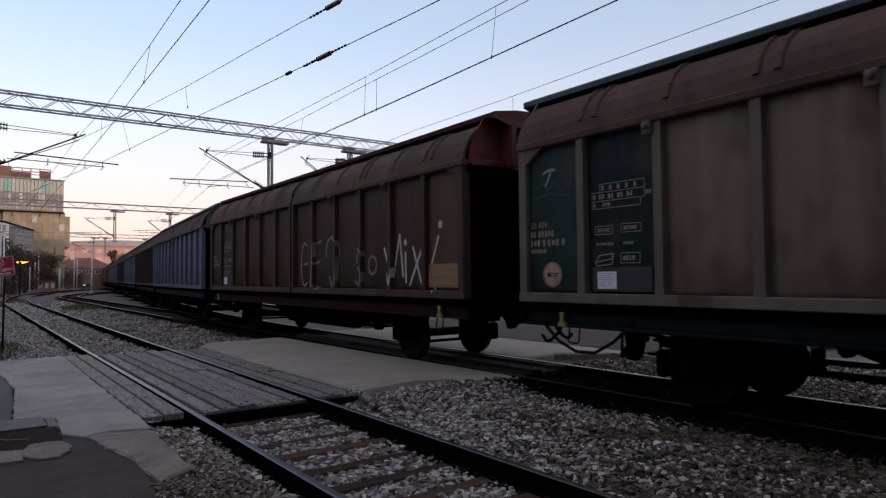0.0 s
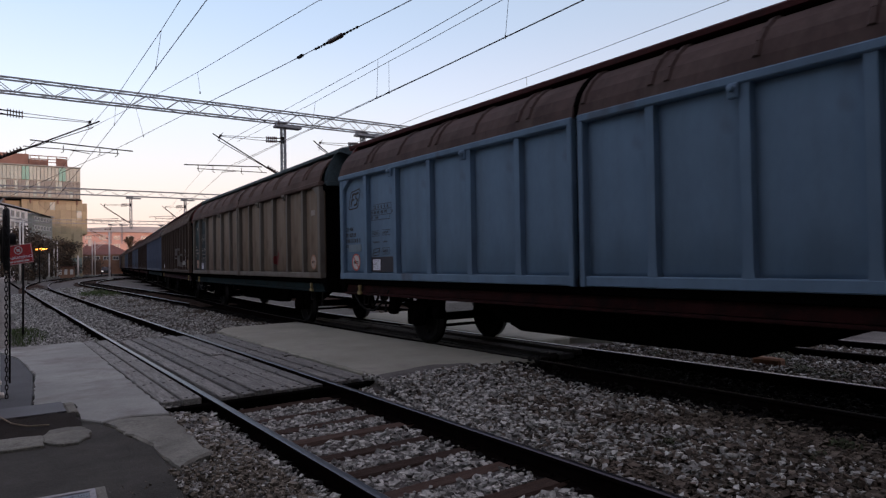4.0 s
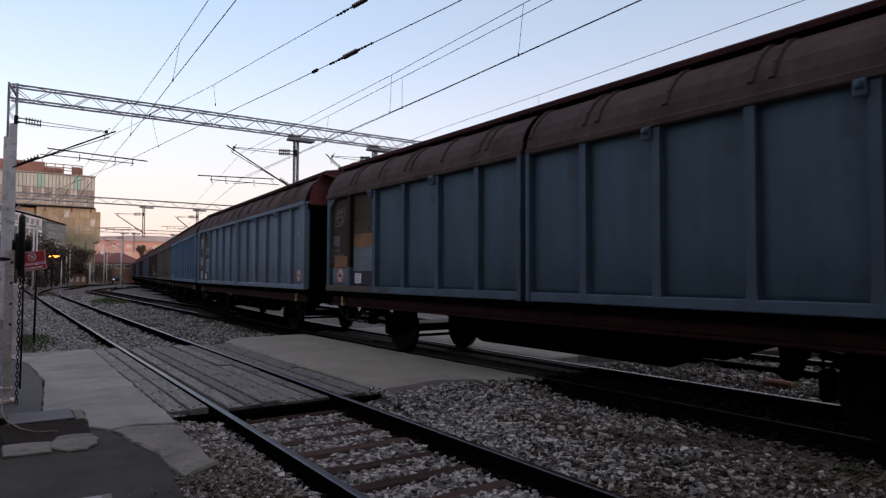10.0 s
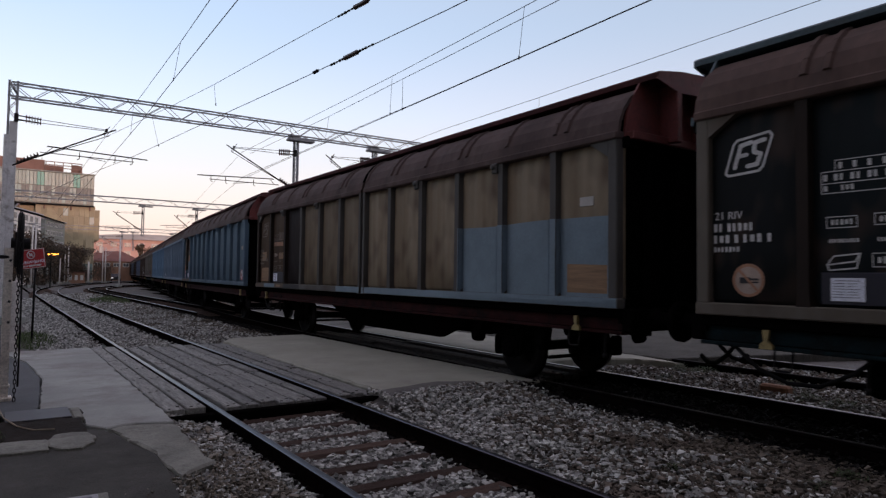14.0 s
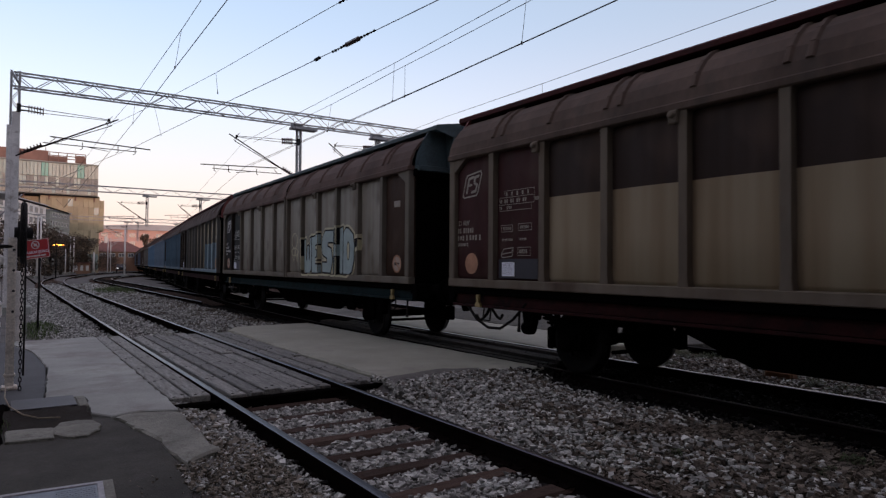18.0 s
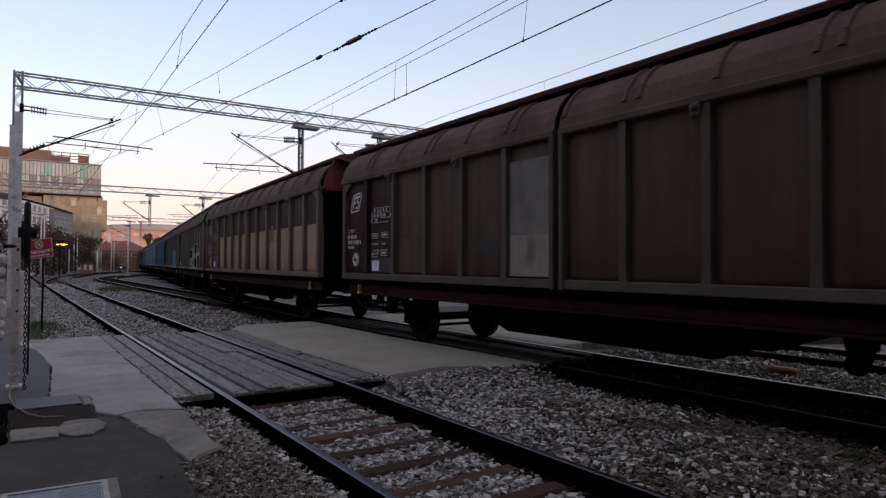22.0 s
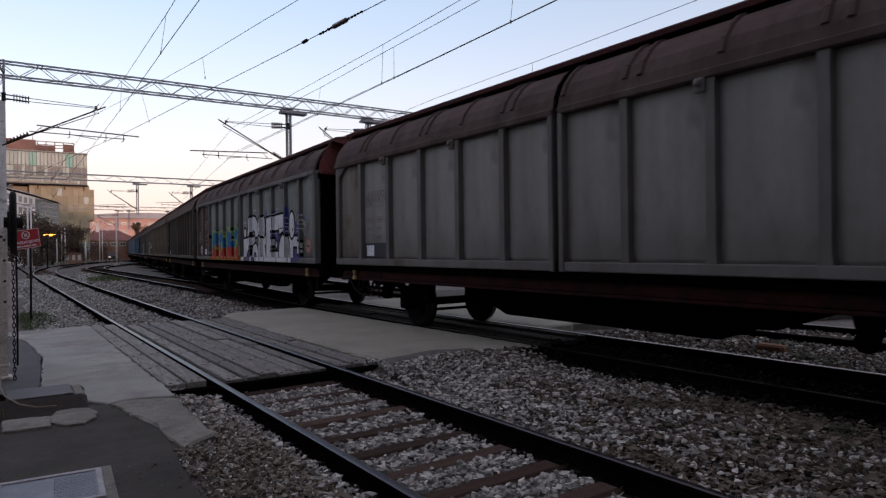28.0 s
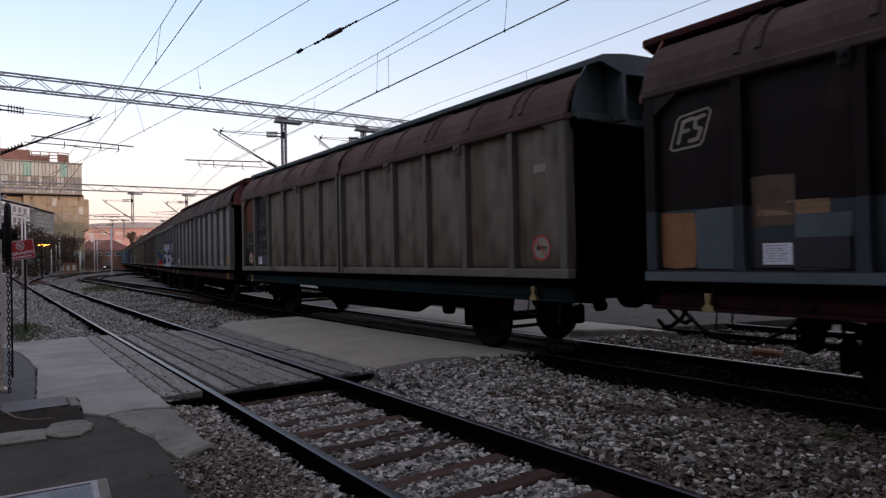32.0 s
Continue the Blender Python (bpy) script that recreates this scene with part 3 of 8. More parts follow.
# ---- level crossing ----
def crossing():
    deck = thing("level_crossing_deck", "weathered grey timber planks laid level with the rails", "level crossing", kind="structure")
    rng = random.Random(5)

    def run(x0, x1, n, y0, y1, z=0.0, wood=PLANK):
        cut_x = [x0 + (x1 - x0) * (i + (rng.uniform(-0.09, 0.09) if 0 < i < n else 0)) / n for i in range(n + 1)]
        for i in range(n):
            w = cut_x[i + 1] - cut_x[i]
            cuts = [y0 + rng.uniform(-0.05, 0.05)] + ([y0 + (y1 - y0) * rng.uniform(0.35, 0.65)] if rng.random() < 0.6 else []) + [y1 + rng.uniform(-0.25, 0.1)]
            for a, b in zip(cuts[:-1], cuts[1:]):
                sh = Shape().box(cut_x[i] + rng.uniform(0.012, 0.026), cut_x[i + 1] - rng.uniform(0.012, 0.02), a + 0.02, b, -0.09, 0, c=0.009)
                wooden = len(sh.f)
                for k in range(int((b - a) / 1.2) + 1):
                    y = a + 0.15 + k * 1.2
                    if y < b - 0.1:
                        for dx in (-0.05, 0.06):
                            sh.tube([(cut_x[i] + w / 2 + dx, y + dx, -0.005), (cut_x[i] + w / 2 + dx, y + dx, 0.003)], 0.021, 6)
                for k in range(wooden, len(sh.f)):
                    sh.m[k] = 1
                part("plank", sh, [wood, GAP_AND_NAIL_BLACK], deck, at=pose(0, 0, z + rng.uniform(-0.006, 0.004), 0, rng.uniform(-0.3, 0.3), 0))
    run(1.60, 2.085, 2, 7.85, 15.2, -0.012)
    run(2.255, 3.56, 6, 7.75, 15.1, -0.012)
    run(3.70, 4.28, 3, 7.7, 14.9, -0.012)
    run(7.0, 8.25, 6, 7.6, 16.6, -0.02, PLANK_DARK)
    # near-black boards stand for the shaded void under the plank ends
    for x0, x1 in ((1.58, 2.09), (2.2, 3.57), (3.69, 4.3)):
        part("bearer", Shape().box(x0, x1, 7.55, 7.66, -0.24, -0.035, c=0.012), GAP_AND_NAIL_BLACK, deck, "near-black board painted for the shaded void under the deck end")


def slab(name, label, outline, z0, z1, mat, seed=0, rough=0.0, bevel=0.02):
    """A flat slab with an uneven rim, its upper edge worn."""
    rng = random.Random(seed)
    pts = []
    n = len(outline)
    for i in range(n):
        (x0, y0), (x1, y1) = outline[i], outline[(i + 1) % n]
        k = max(1, int(math.hypot(x1 - x0, y1 - y0) / 0.12)) if rough else 1
        for j in range(k):
            u = j / k
            pts.append((x0 + (x1 - x0) * u + rng.uniform(-rough, rough), y0 + (y1 - y0) * u + rng.uniform(-rough, rough)))
    cx, cy = sum(p[0] for p in pts) / len(pts), sum(p[1] for p in pts) / len(pts)
    ins = []
    for x, y in pts:
        d = math.hypot(x - cx, y - cy) or 1
        ins.append((x - (x - cx) / d * bevel, y - (y - cy) / d * bevel))
    m = len(pts)
    v = [(x, y, z0) for x, y in pts] + [(x, y, z1 - bevel * 0.6) for x, y in pts] + [(x, y, z1) for x, y in ins]
    f = [(i, (i + 1) % m, m + (i + 1) % m, m + i) for i in range(m)] + [(m + i, m + (i + 1) % m, 2 * m + (i + 1) % m, 2 * m + i) for i in range(m)]
    f.append(tuple(range(2 * m, 3 * m)))
    f.append(tuple(reversed(range(m))))
    return tagged(part(name, Shape().add(v, f), mat), label, "paving", kind="structure")


crossing()
slab("pavement_concrete", "worn pale concrete apron beside the track", [(0.80, 7.55), (0.81, 8.45), (0.43, 8.68), (0.5, 9.8), (0.57, 11.25), (0.46, 13.2), (0.2, 14.45), (0.12, 15.05), (1.6, 15.25), (1.585, 8.0), (1.57, 7.25), (1.2, 7.4), (0.95, 7.3)], -0.2, -0.006, CONCRETE, 3, 0.02)
slab("pavement_broken", "cracked brownish concrete strip by the gravel", [(0.955, 7.28), (1.2, 7.38), (1.565, 7.22), (1.56, 6.7), (1.53, 5.6), (1.2, 5.28), (1.19, 6.1)], -0.2, -0.014, CONCRETE_BROWN, 9, 0.03, 0.03)
slab("road_middle", "pale concrete roadway between the two tracks", [(4.31, 7.66), (4.33, 15.2), (4.7, 15.9), (6.62, 16.1), (6.8, 7.25), (6.3, 7.3)], -0.3, 0.0, CONCRETE_WARM, 4, 0.025, 0.05)
slab("road_far", "pale concrete roadway beyond the train", [(8.47, 8.9), (9.4, 9.0), (10.2, 8.4), (10.5, 7.4), (10.75, 8.6), (10.8, 17), (8.5, 17)], -0.3, 0.002, CONCRETE_WARM, 4, 0.03, 0.05)
slab("road_far_asphalt", "grey asphalt road beyond the train", [(10.85, 8.0), (13.0, 7.4), (20, 5.0), (40, -2), (40, 16), (12, 19), (10.85, 17)], -0.3, 0.004, ASPHALT, 4, 0.03, 0.03)
slab("pavement_asphalt", "dark patched asphalt path", [(-12, -8), (1.3, -8), (1.22, 2.0), (1.08, 4.5), (1.17, 5.29), (1.175, 6.1), (0.94, 7.25), (0.7, 7.55), (-12, 7.6)], -0.25, -0.02, ASPHALT, 6, 0.012)
slab("pavement_patch", "smooth dark asphalt patch beside the concrete", [(-12, 8.5), (0.2, 8.5), (0.42, 8.69), (0.49, 9.8), (0.56, 11.25), (0.45, 13.2), (0.19, 14.42), (0.1, 15.0), (-12, 15.0)], -0.25, -0.013, PATCH, 7, 0.01)


# ---- ballast ----
def stones():
    """Loose broken stone, many and small, on the bed."""
    rng = np.random.default_rng(7)
    # a few rough lumps to scatter
    base = []
    g = (1 + 5 ** 0.5) / 2
    bv = np.array([(a, b * g, 0) for a in (-1, 1) for b in (-1, 1)] + [(0, a, b * g) for a in (-1, 1) for b in (-1, 1)] + [(b * g, 0, a) for a in (-1, 1) for b in (-1, 1)]) / 1.9
    bf = np.array([q for q in itertools.combinations(range(12), 3) if all(abs(np.linalg.norm(bv[a] - bv[b]) - 2 / 1.9) < 0.01 for a, b in itertools.combinations(q, 2))])
    for k, (a, b, c) in enumerate(bf):
        if np.dot(np.cross(bv[b] - bv[a], bv[c] - bv[a]), bv[a]) < 0:
            bf[k] = (a, c, b)
    cv = np.array(list(itertools.product((-0.75, 0.75), repeat=3)))
    cf = np.array([(0, 1, 3), (0, 3, 2), (4, 6, 7), (4, 7, 5), (0, 4, 5), (0, 5, 1), (2, 3, 7), (2, 7, 6), (0, 2, 6), (0, 6, 4), (1, 5, 7), (1, 7, 3)])
    for k in range(40):
        if k % 3:
            # split lumps with flat broken faces
            v = cv * rng.uniform(0.35, 1.25, (8, 1)) * rng.uniform(0.75, 1.25, (1, 3)) + rng.uniform(-0.15, 0.15, (8, 3))
            faces = cf
        else:
            v = bv * rng.uniform(0.5, 1.2, (12, 1)) * rng.uniform(0.6, 1.2, (1, 3))
            faces = bf
        a, b = rng.uniform(0, 6.28), rng.uniform(-0.7, 0.7)
        turn = np.array(Matrix.Rotation(b, 3, (math.cos(a), math.sin(a), 0)))
        base.append((v @ turn, faces))
    # x0, x1, y0, y1, stones a square metre, least and largest radius, height over the bed
    zones = [
        (3.74, 6.5, -0.6, 7.75, 1350, 0.015, 0.045, 0.0),
        (2.24, 3.53, 0.5, 7.85, 1050, 0.016, 0.045, -0.035),
        (0.3, 2.06, 2.6, 6.3, 2600, 0.005, 0.024, 0.0),
        (0.9, 2.09, 6.3, 7.9, 1300, 0.009, 0.045, 0.0),
        (1.6, 2.09, 2.6, 7.9, 420, 0.02, 0.05, 0.0),
        (6.6, 8.5, -2.5, 7.6, 300, 0.016, 0.034, 0.0),
        (8.4, 12.5, -1.5, 8.6, 520, 0.018, 0.046, 0.0),
        (0.7, 2.1, 15.3, 30, 260, 0.018, 0.042, 0.0),
        (2.2, 3.58, 15.2, 30, 260, 0.018, 0.042, 0.0),
        (3.72, 6.9, 15.6, 34, 220, 0.018, 0.042, 0.0),
        (3.74, 6.45, -7, -0.6, 420, 0.016, 0.036, 0.0),
        (2.24, 3.53, -7, 0.5, 420, 0.016, 0.036, -0.035),
        (1.3, 2.0, -7, 2.6, 380, 0.014, 0.032, 0.0),
        (0.2, 2.0, 30, 48, 80, 0.03, 0.06, 0.0),
        (2.2, 7.2, 30, 56, 80, 0.03, 0.06, 0.0),
        (7.2, 14.0, 42, 75, 45, 0.035, 0.065, 0.0),
    ]
    vs, fs, k = [], [], 0
    cut = []
    for x0, x1, y0, y1, n, r0, r1, dz in zones:
        count = int((x1 - x0) * (y1 - y0) * n)
        px, py = rng.uniform(x0, x1, count), rng.uniform(y0, y1, count)
        rad = r0 + (r1 - r0) * rng.random(count) ** 1.7
        for i in range(count):
            x, y = px[i], py[i]
            paved = False
            if 7.3 < y < 16 and 4.2 < x < 6.9:
                continue
            if y > 8.2 and x > 8.4 and y > 8.6 - 0.2 * (x - 8.4):
                continue
            if x < 1.6 and y < 7.9:
                edge = 1.12 if y < 5.3 else (1.5 + 0.03 * (y - 5.3))
                if x < edge:
                    if y > 5.2 or rng.random() > 0.04:
                        continue
                    paved = True
            if (x < 2.13 and x > 2.085 - 0.03 * rng.random()) or (x > 2.13 and min(x - 2.13, abs(x - 3.64)) < 0.07 + 0.05 * rng.random()) or (min(abs(x - 6.87), abs(x - 8.37)) < 0.06 and y < 12):
                continue
            if 2.2 < x < 3.56 and y < 7.6 and abs((y - 4.16 + 0.275) % 0.55 - 0.275) < 0.07 + 0.05 * rng.random():
                continue
            v, faces = base[i % 40]
            c, s = math.cos(i * 2.4), math.sin(i * 2.4)
            r = rad[i] * (0.45 if paved else 1.0)
            w = np.empty_like(v)
            w[:, 0] = (v[:, 0] * c - v[:, 1] * s) * r + x
            w[:, 1] = (v[:, 0] * s + v[:, 1] * c) * r + y
            w[:, 2] = v[:, 2] * r * 0.75 + height(x, y) + r * 0.25 + dz + (0.05 if r < 0.034 else 0.03) * rng.random()
            if paved:
                w[:, 2] = v[:, 2] * r * 0.75 - 0.018 + 0.3 * r
            vs.append(w)
            fs.append(faces + k)
            k += len(v)
            u = rng.random()
            # brown share grows towards and past the train: its shade mixed with dirt
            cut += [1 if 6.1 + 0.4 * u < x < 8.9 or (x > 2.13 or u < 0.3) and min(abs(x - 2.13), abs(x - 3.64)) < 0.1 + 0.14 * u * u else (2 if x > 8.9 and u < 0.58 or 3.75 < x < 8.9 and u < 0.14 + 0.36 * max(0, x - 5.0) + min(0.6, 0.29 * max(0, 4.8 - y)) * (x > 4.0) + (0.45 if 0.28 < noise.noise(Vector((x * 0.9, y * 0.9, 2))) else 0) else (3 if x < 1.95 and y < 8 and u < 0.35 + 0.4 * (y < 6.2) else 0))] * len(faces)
    v = np.concatenate(vs)
    f = np.concatenate(fs)
    me = bpy.data.meshes.new("ballast")
    me.vertices.add(len(v))
    me.vertices.foreach_set("co", v.ravel())
    me.loops.add(f.size)
    me.loops.foreach_set("vertex_index", f.ravel())
    me.polygons.add(len(f))
    me.polygons.foreach_set("loop_start", np.arange(0, f.size, 3))
    me.polygons.foreach_set("use_smooth", np.zeros(len(f), dtype=bool))
    me.update(calc_edges=True)
    me.materials.append(STONE)
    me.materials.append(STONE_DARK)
    me.materials.append(STONE_BROWN_SHADE)
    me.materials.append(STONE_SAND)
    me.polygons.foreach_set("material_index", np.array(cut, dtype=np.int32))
    tagged(new("ballast", me), "loose grey and brown broken ballast stones", "ballast", kind="stuff")


stones()


# ---- freight train ----
HALF, AXLE, SIDE, SILL, WALL = 6.84, 4.4, 1.38, 1.18, 3.29
BAY = 2 * HALF / 12
W = {}


# a panel's cells across, as shares of its width
CELLS = [-0.5, -0.47, -0.44, -0.4, -0.34, -0.24, -0.12, 0.0, 0.12, 0.24, 0.34, 0.4, 0.44, 0.47, 0.5]


def panel_x(y, z):
    """The face of a panel, dished towards its edges; y from the panel's middle."""
    side = max(0.0, math.cos(math.pi * y / BAY)) ** 0.4
    up = min(1.0, max(0.0, min(z - SILL - 0.13, (WALL - z) * 0.6)) / 0.05)
    return -SIDE + 0.115 - 0.06 * side * (0.3 + 0.7 * up)


def wagon_meshes():
    """The meshes that all wagons share. Local space: +y is the way the train goes, z from the rail head, the side at -x is the one seen."""
    b = BAY
    # a panel: a shallow dished sheet between two posts
    sh = Shape()
    n = len(CELLS) - 1
    xs = -SIDE + 0.115
    v, f = [], []
    zs = [SILL + 0.13, SILL + 0.155, SILL + 0.18, 1.9, 2.6, WALL - 0.09, WALL]
    for i in range(n + 1):
        y = b * CELLS[i]
        for j, z in enumerate(zs):
            v.append((panel_x(y, z), y, z))
    m = len(zs)
    f = [(i * m + j, (i + 1) * m + j, (i + 1) * m + j + 1, i * m + j + 1) for i in range(n) for j in range(m - 1)]
    k = len(v)
    v += [(xs + 0.02, y, z) for y in (-b / 2, b / 2) for z in (zs[0], zs[-1])]
    f += [(k, k + 1, k + 3, k + 2)]
    sh.add(v, f, 0, True)
    W["panel"] = recalc(sh.mesh("panel"))
    # a post: a pressed rib, wider at its foot
    sh = Shape()
    out = [(-0.065, 0.13), (-0.055, -0.0), (0.055, -0.0), (0.065, 0.13)]
    v, f = [], []
    for z, k in ((SILL + 0.12, 1.25), (SILL + 0.24, 1.0), (WALL - 0.1, 1.0), (WALL + 0.02, 1.15)):
        v += [(-SIDE - 0.01 + x, y * k, z) for y, x in out]
    f = [(4 * i + j, 4 * i + j + 1, 4 * i + j + 5, 4 * i + j + 4) for i in range(3) for j in range(3)] + [(0, 1, 2, 3), (12, 13, 14, 15)]
    W["post"] = recalc(sh.add(v, f).mesh("post"))
    W["end_post"] = recalc(Shape().box(-SIDE - 0.012, -SIDE + 0.12, -0.075, 0.075, SILL + 0.12, WALL + 0.05, c=0.015).mesh("post"))
    W["centre_post"] = recalc(Shape().box(-SIDE - 0.035, -SIDE + 0.13, -0.14, -0.05, SILL - 0.01, WALL + 0.03, c=0.012).box(-SIDE - 0.035, -SIDE + 0.13, 0.05, 0.14, SILL - 0.01, WALL + 0.03, c=0.012).mesh("post"))
    W["joint"] = recalc(Shape().box(-SIDE + 0.06, -SIDE + 0.12, -0.049, 0.049, SILL - 0.01, WALL + 0.1, c=0.005).mesh("joint_strip"))
    W["sill"] = recalc(Shape().box(-SIDE - 0.015, -SIDE + 0.13, -HALF, -0.05, SILL, SILL + 0.13, c=0.012).box(-SIDE - 0.015, -SIDE + 0.13, 0.05, HALF, SILL, SILL + 0.13, c=0.012).mesh("sill"))
    W["band"] = recalc(Shape().box(-SIDE - 0.04, -SIDE + 0.13, -HALF, -0.05, WALL - 0.015, WALL + 0.085, c=0.015).box(-SIDE - 0.04, -SIDE + 0.13, 0.05, HALF, WALL - 0.015, WALL + 0.085, c=0.015).mesh("top_rail"))
    W["gusset"] = recalc(Shape().prism([(0.08, WALL), (0.42, WALL), (0.08, WALL - 0.22)], "x", -SIDE - 0.008, -SIDE + 0.12).mesh("corner_gusset"))
    # curved shoulder of the sliding wall, with its hem set in from the ends
    prof = [(-SIDE - 0.01, WALL + 0.08), (-1.36, WALL + 0.22), (-1.29, WALL + 0.38), (-1.17, WALL + 0.53), (-1.02, WALL + 0.65), (-0.9, WALL + 0.7)]
    inner = [(x + 0.04, z - 0.02) for x, z in reversed(prof)]
    sh = Shape()
    for y0, y1 in ((-HALF, -0.05), (0.05, HALF)):
        sh.prism(prof + inner, "y", y0, y1)
        W["shoulder"] = recalc(sh.mesh("sliding_roof"))
    # pairs of pressed ribs over the shoulder
    sh = Shape()
    for dy in (0.0,):
        for (x0, z0), (x1, z1) in zip(prof[1:-1], prof[2:]):
            a = Vector((x1 - x0, 0, z1 - z0))
            nrm = Vector((-a.z, 0, a.x)).normalized() * 0.028
            v = [(x0, dy - 0.045, z0), (x0, dy + 0.045, z0), (x1, dy + 0.045, z1), (x1, dy - 0.045, z1)]
            v += [(x + nrm.x, y + (0.022 if i in (0, 3) else -0.022), z + nrm.z) for i, (x, y, z) in enumerate(v)]
            sh.add(v, [(4, 5, 6, 7), (0, 1, 5, 4), (1, 2, 6, 5), (2, 3, 7, 6), (3, 0, 4, 7)])
    W["rib"] = recalc(sh.mesh("roof_rib"))
    # fixed roof along the middle
    arc = [(-0.98, 4.04), (-0.99, 4.1), (-0.95, 4.13), (-0.5, 4.2), (0, 4.23), (0.5, 4.2), (0.95, 4.13), (0.99, 4.1), (0.98, 4.04)]
    W["cap"] = recalc(Shape().prism(arc, "y", -HALF - 0.28, HALF + 0.28).mesh("roof_cap"))
    # far side of the body, closed
    W["far"] = recalc(Shape().prism([(SIDE, SILL), (SIDE, WALL + 0.1), (1.25, WALL + 0.5), (0.95, WALL + 0.8), (0.88, WALL + 0.8), (1.2, WALL + 0.4), (1.3, WALL), (1.3, SILL)], "y", -HALF, HALF).mesh("far_wall"))
    # end wall with stiffeners; the upper end stands back under the cap
    sh = Shape().prism([(-1.3, 1.0), (1.3, 1.0), (1.3, WALL), (1.2, WALL + 0.4), (0.9, WALL + 0.7), (-0.9, WALL + 0.7), (-1.2, WALL + 0.4), (-1.3, WALL)], "y", -0.05, 0.0)
    W["stiffener"] = recalc(Shape().box(-0.05, 0.05, 0.0, 0.08, 1.2, WALL - 0.14, c=0.012).mesh("stiffener"))
    W["end_rail"] = recalc(Shape().box(-1.3, 1.3, 0.0, 0.1, WALL - 0.12, WALL + 0.02, c=0.015).mesh("end_rail"))
    W["headstock"] = recalc(Shape().box(-1.3, 1.3, 0.0, 0.14, 0.9, 1.18, c=0.015).mesh("headstock"))
    W["end"] = recalc(sh.mesh("end_wall"))
    # hood over the end in the roof's colour
    hood = [(-1.28, WALL + 0.02), (-1.24, WALL + 0.3), (-1.1, WALL + 0.58), (-0.95, 4.08), (0, 4.2), (0.95, 4.08), (1.1, WALL + 0.58), (1.24, WALL + 0.3), (1.28, WALL + 0.02)]
    sh = Shape().prism(hood, "y", 0.0, 0.03)
    sh.box(-0.16, -0.06, 0.03, 0.3, WALL, 4.08, c=0.01)
    sh.box(0.5, 0.6, 0.03, 0.3, WALL, 4.03, c=0.01)
    sh.box(-1.26, 1.26, 0.03, 0.16, WALL - 0.02, WALL + 0.08, c=0.01)
    outer = [(-0.99, 4.03), (-0.95, 4.13), (-0.5, 4.2), (0, 4.23), (0.5, 4.2), (0.95, 4.13), (0.99, 4.03), (0.55, 3.92), (0.0, 3.95), (-0.55, 3.9)]
    sh.prism(outer, "y", 0.27, 0.3)
    W["hood"] = recalc(sh.mesh("end_hood"))
    # underframe
    W["frame"] = recalc(Shape().box(-1.32, 1.32, -HALF, HALF, 1.06, 1.19, c=0.02).mesh("floor_frame"))
    W["beam"] = recalc(Shape().box(-0.08, 0.08, -HALF + 0.2, HALF - 0.2, 0.8, 1.07, c=0.015).mesh("longitudinal_beam"))
    W["crossbeam"] = recalc(Shape().box(-1.2, 1.2, -0.08, 0.08, 0.86, 1.07, c=0.015).mesh("crossbeam"))
    W["truss"] = recalc(Shape().prism([(-3.0, 0.8), (-1.9, 0.4), (1.9, 0.4), (3.0, 0.8), (3.0, 1.06), (-3.0, 1.06)], "x", -0.06, 0.06).mesh("truss_plate"))
    W["tank"] = recalc(Shape().box(-0.45, 0.45, -1.0, 0.2, 0.5, 0.86, c=0.05).mesh("brake_cylinder_box"))
    W["solebar"] = recalc(Shape().box(-1.25, -1.17, -HALF, HALF, 0.9, 1.08, c=0.012).box(-1.3, -1.17, -HALF, HALF, 0.86, 0.9, c=0.008).mesh("solebar"))
    # wheelset: two wheels on an axle, about the local x axis
    prof = [(0.0, -0.07), (0.13, -0.07), (0.14, -0.02), (0.36, 0.0), (0.38, -0.055), (0.46, -0.055), (0.465, 0.045), (0.49, 0.055), (0.49, 0.085), (0.37, 0.085), (0.36, 0.035), (0.14, 0.03), (0.13, 0.1), (0.0, 0.1)]
    sh = Shape().lathe(prof, 28)
    for i in range(len(sh.m)):
        if i // 28 == 5:
            sh.m[i] = 1
    for k in range(4):
        a = math.pi / 2 * k + 0.4
        sh.lathe([(0.0, -0.035), (0.035, -0.035), (0.035, 0.0)], 8, Matrix.Translation((0, 0.25 * math.cos(a), 0.25 * math.sin(a))))
    W["wheel"] = recalc(sh.mesh("wheel"))
    W["axle"] = recalc(Shape().tube([(-1.0, 0, 0), (-0.8, 0, 0), (-0.5, 0, 0), (0.5, 0, 0), (0.8, 0, 0), (1.0, 0, 0)], [0.06, 0.09, 0.08, 0.08, 0.09, 0.06], 12).mesh("axle"))
    # axle guard with box and leaf spring, at each wheel
    sh = Shape()
    sh.box(-1.06, -0.9, -0.16, 0.16, 0.34, 0.62, c=0.03)
    sh.lathe([(0.0, -1.1), (0.12, -1.1), (0.14, -1.06), (0.14, -0.95)], 14, Matrix.Translation((0, 0, 0.46)))
    W["axle_box"] = recalc(sh.mesh("axle_box"))
    sh = Shape()
    for i, ln in enumerate((0.62, 0.52, 0.42, 0.32, 0.22)):
        z = 0.72 - 0.035 * i
        pts = [(-ln, z + 0.09 * (ln / 0.62) ** 2 + 0.0), (0, z), (ln, z + 0.09 * (ln / 0.62) ** 2), (ln, z + 0.03 + 0.09 * (ln / 0.62) ** 2), (0, z + 0.03), (-ln, z + 0.03 + 0.09 * (ln / 0.62) ** 2)]
        sh.prism(pts, "x", -1.03, -0.93)
    W["spring"] = recalc(sh.mesh("leaf_spring"))
    sh = Shape()
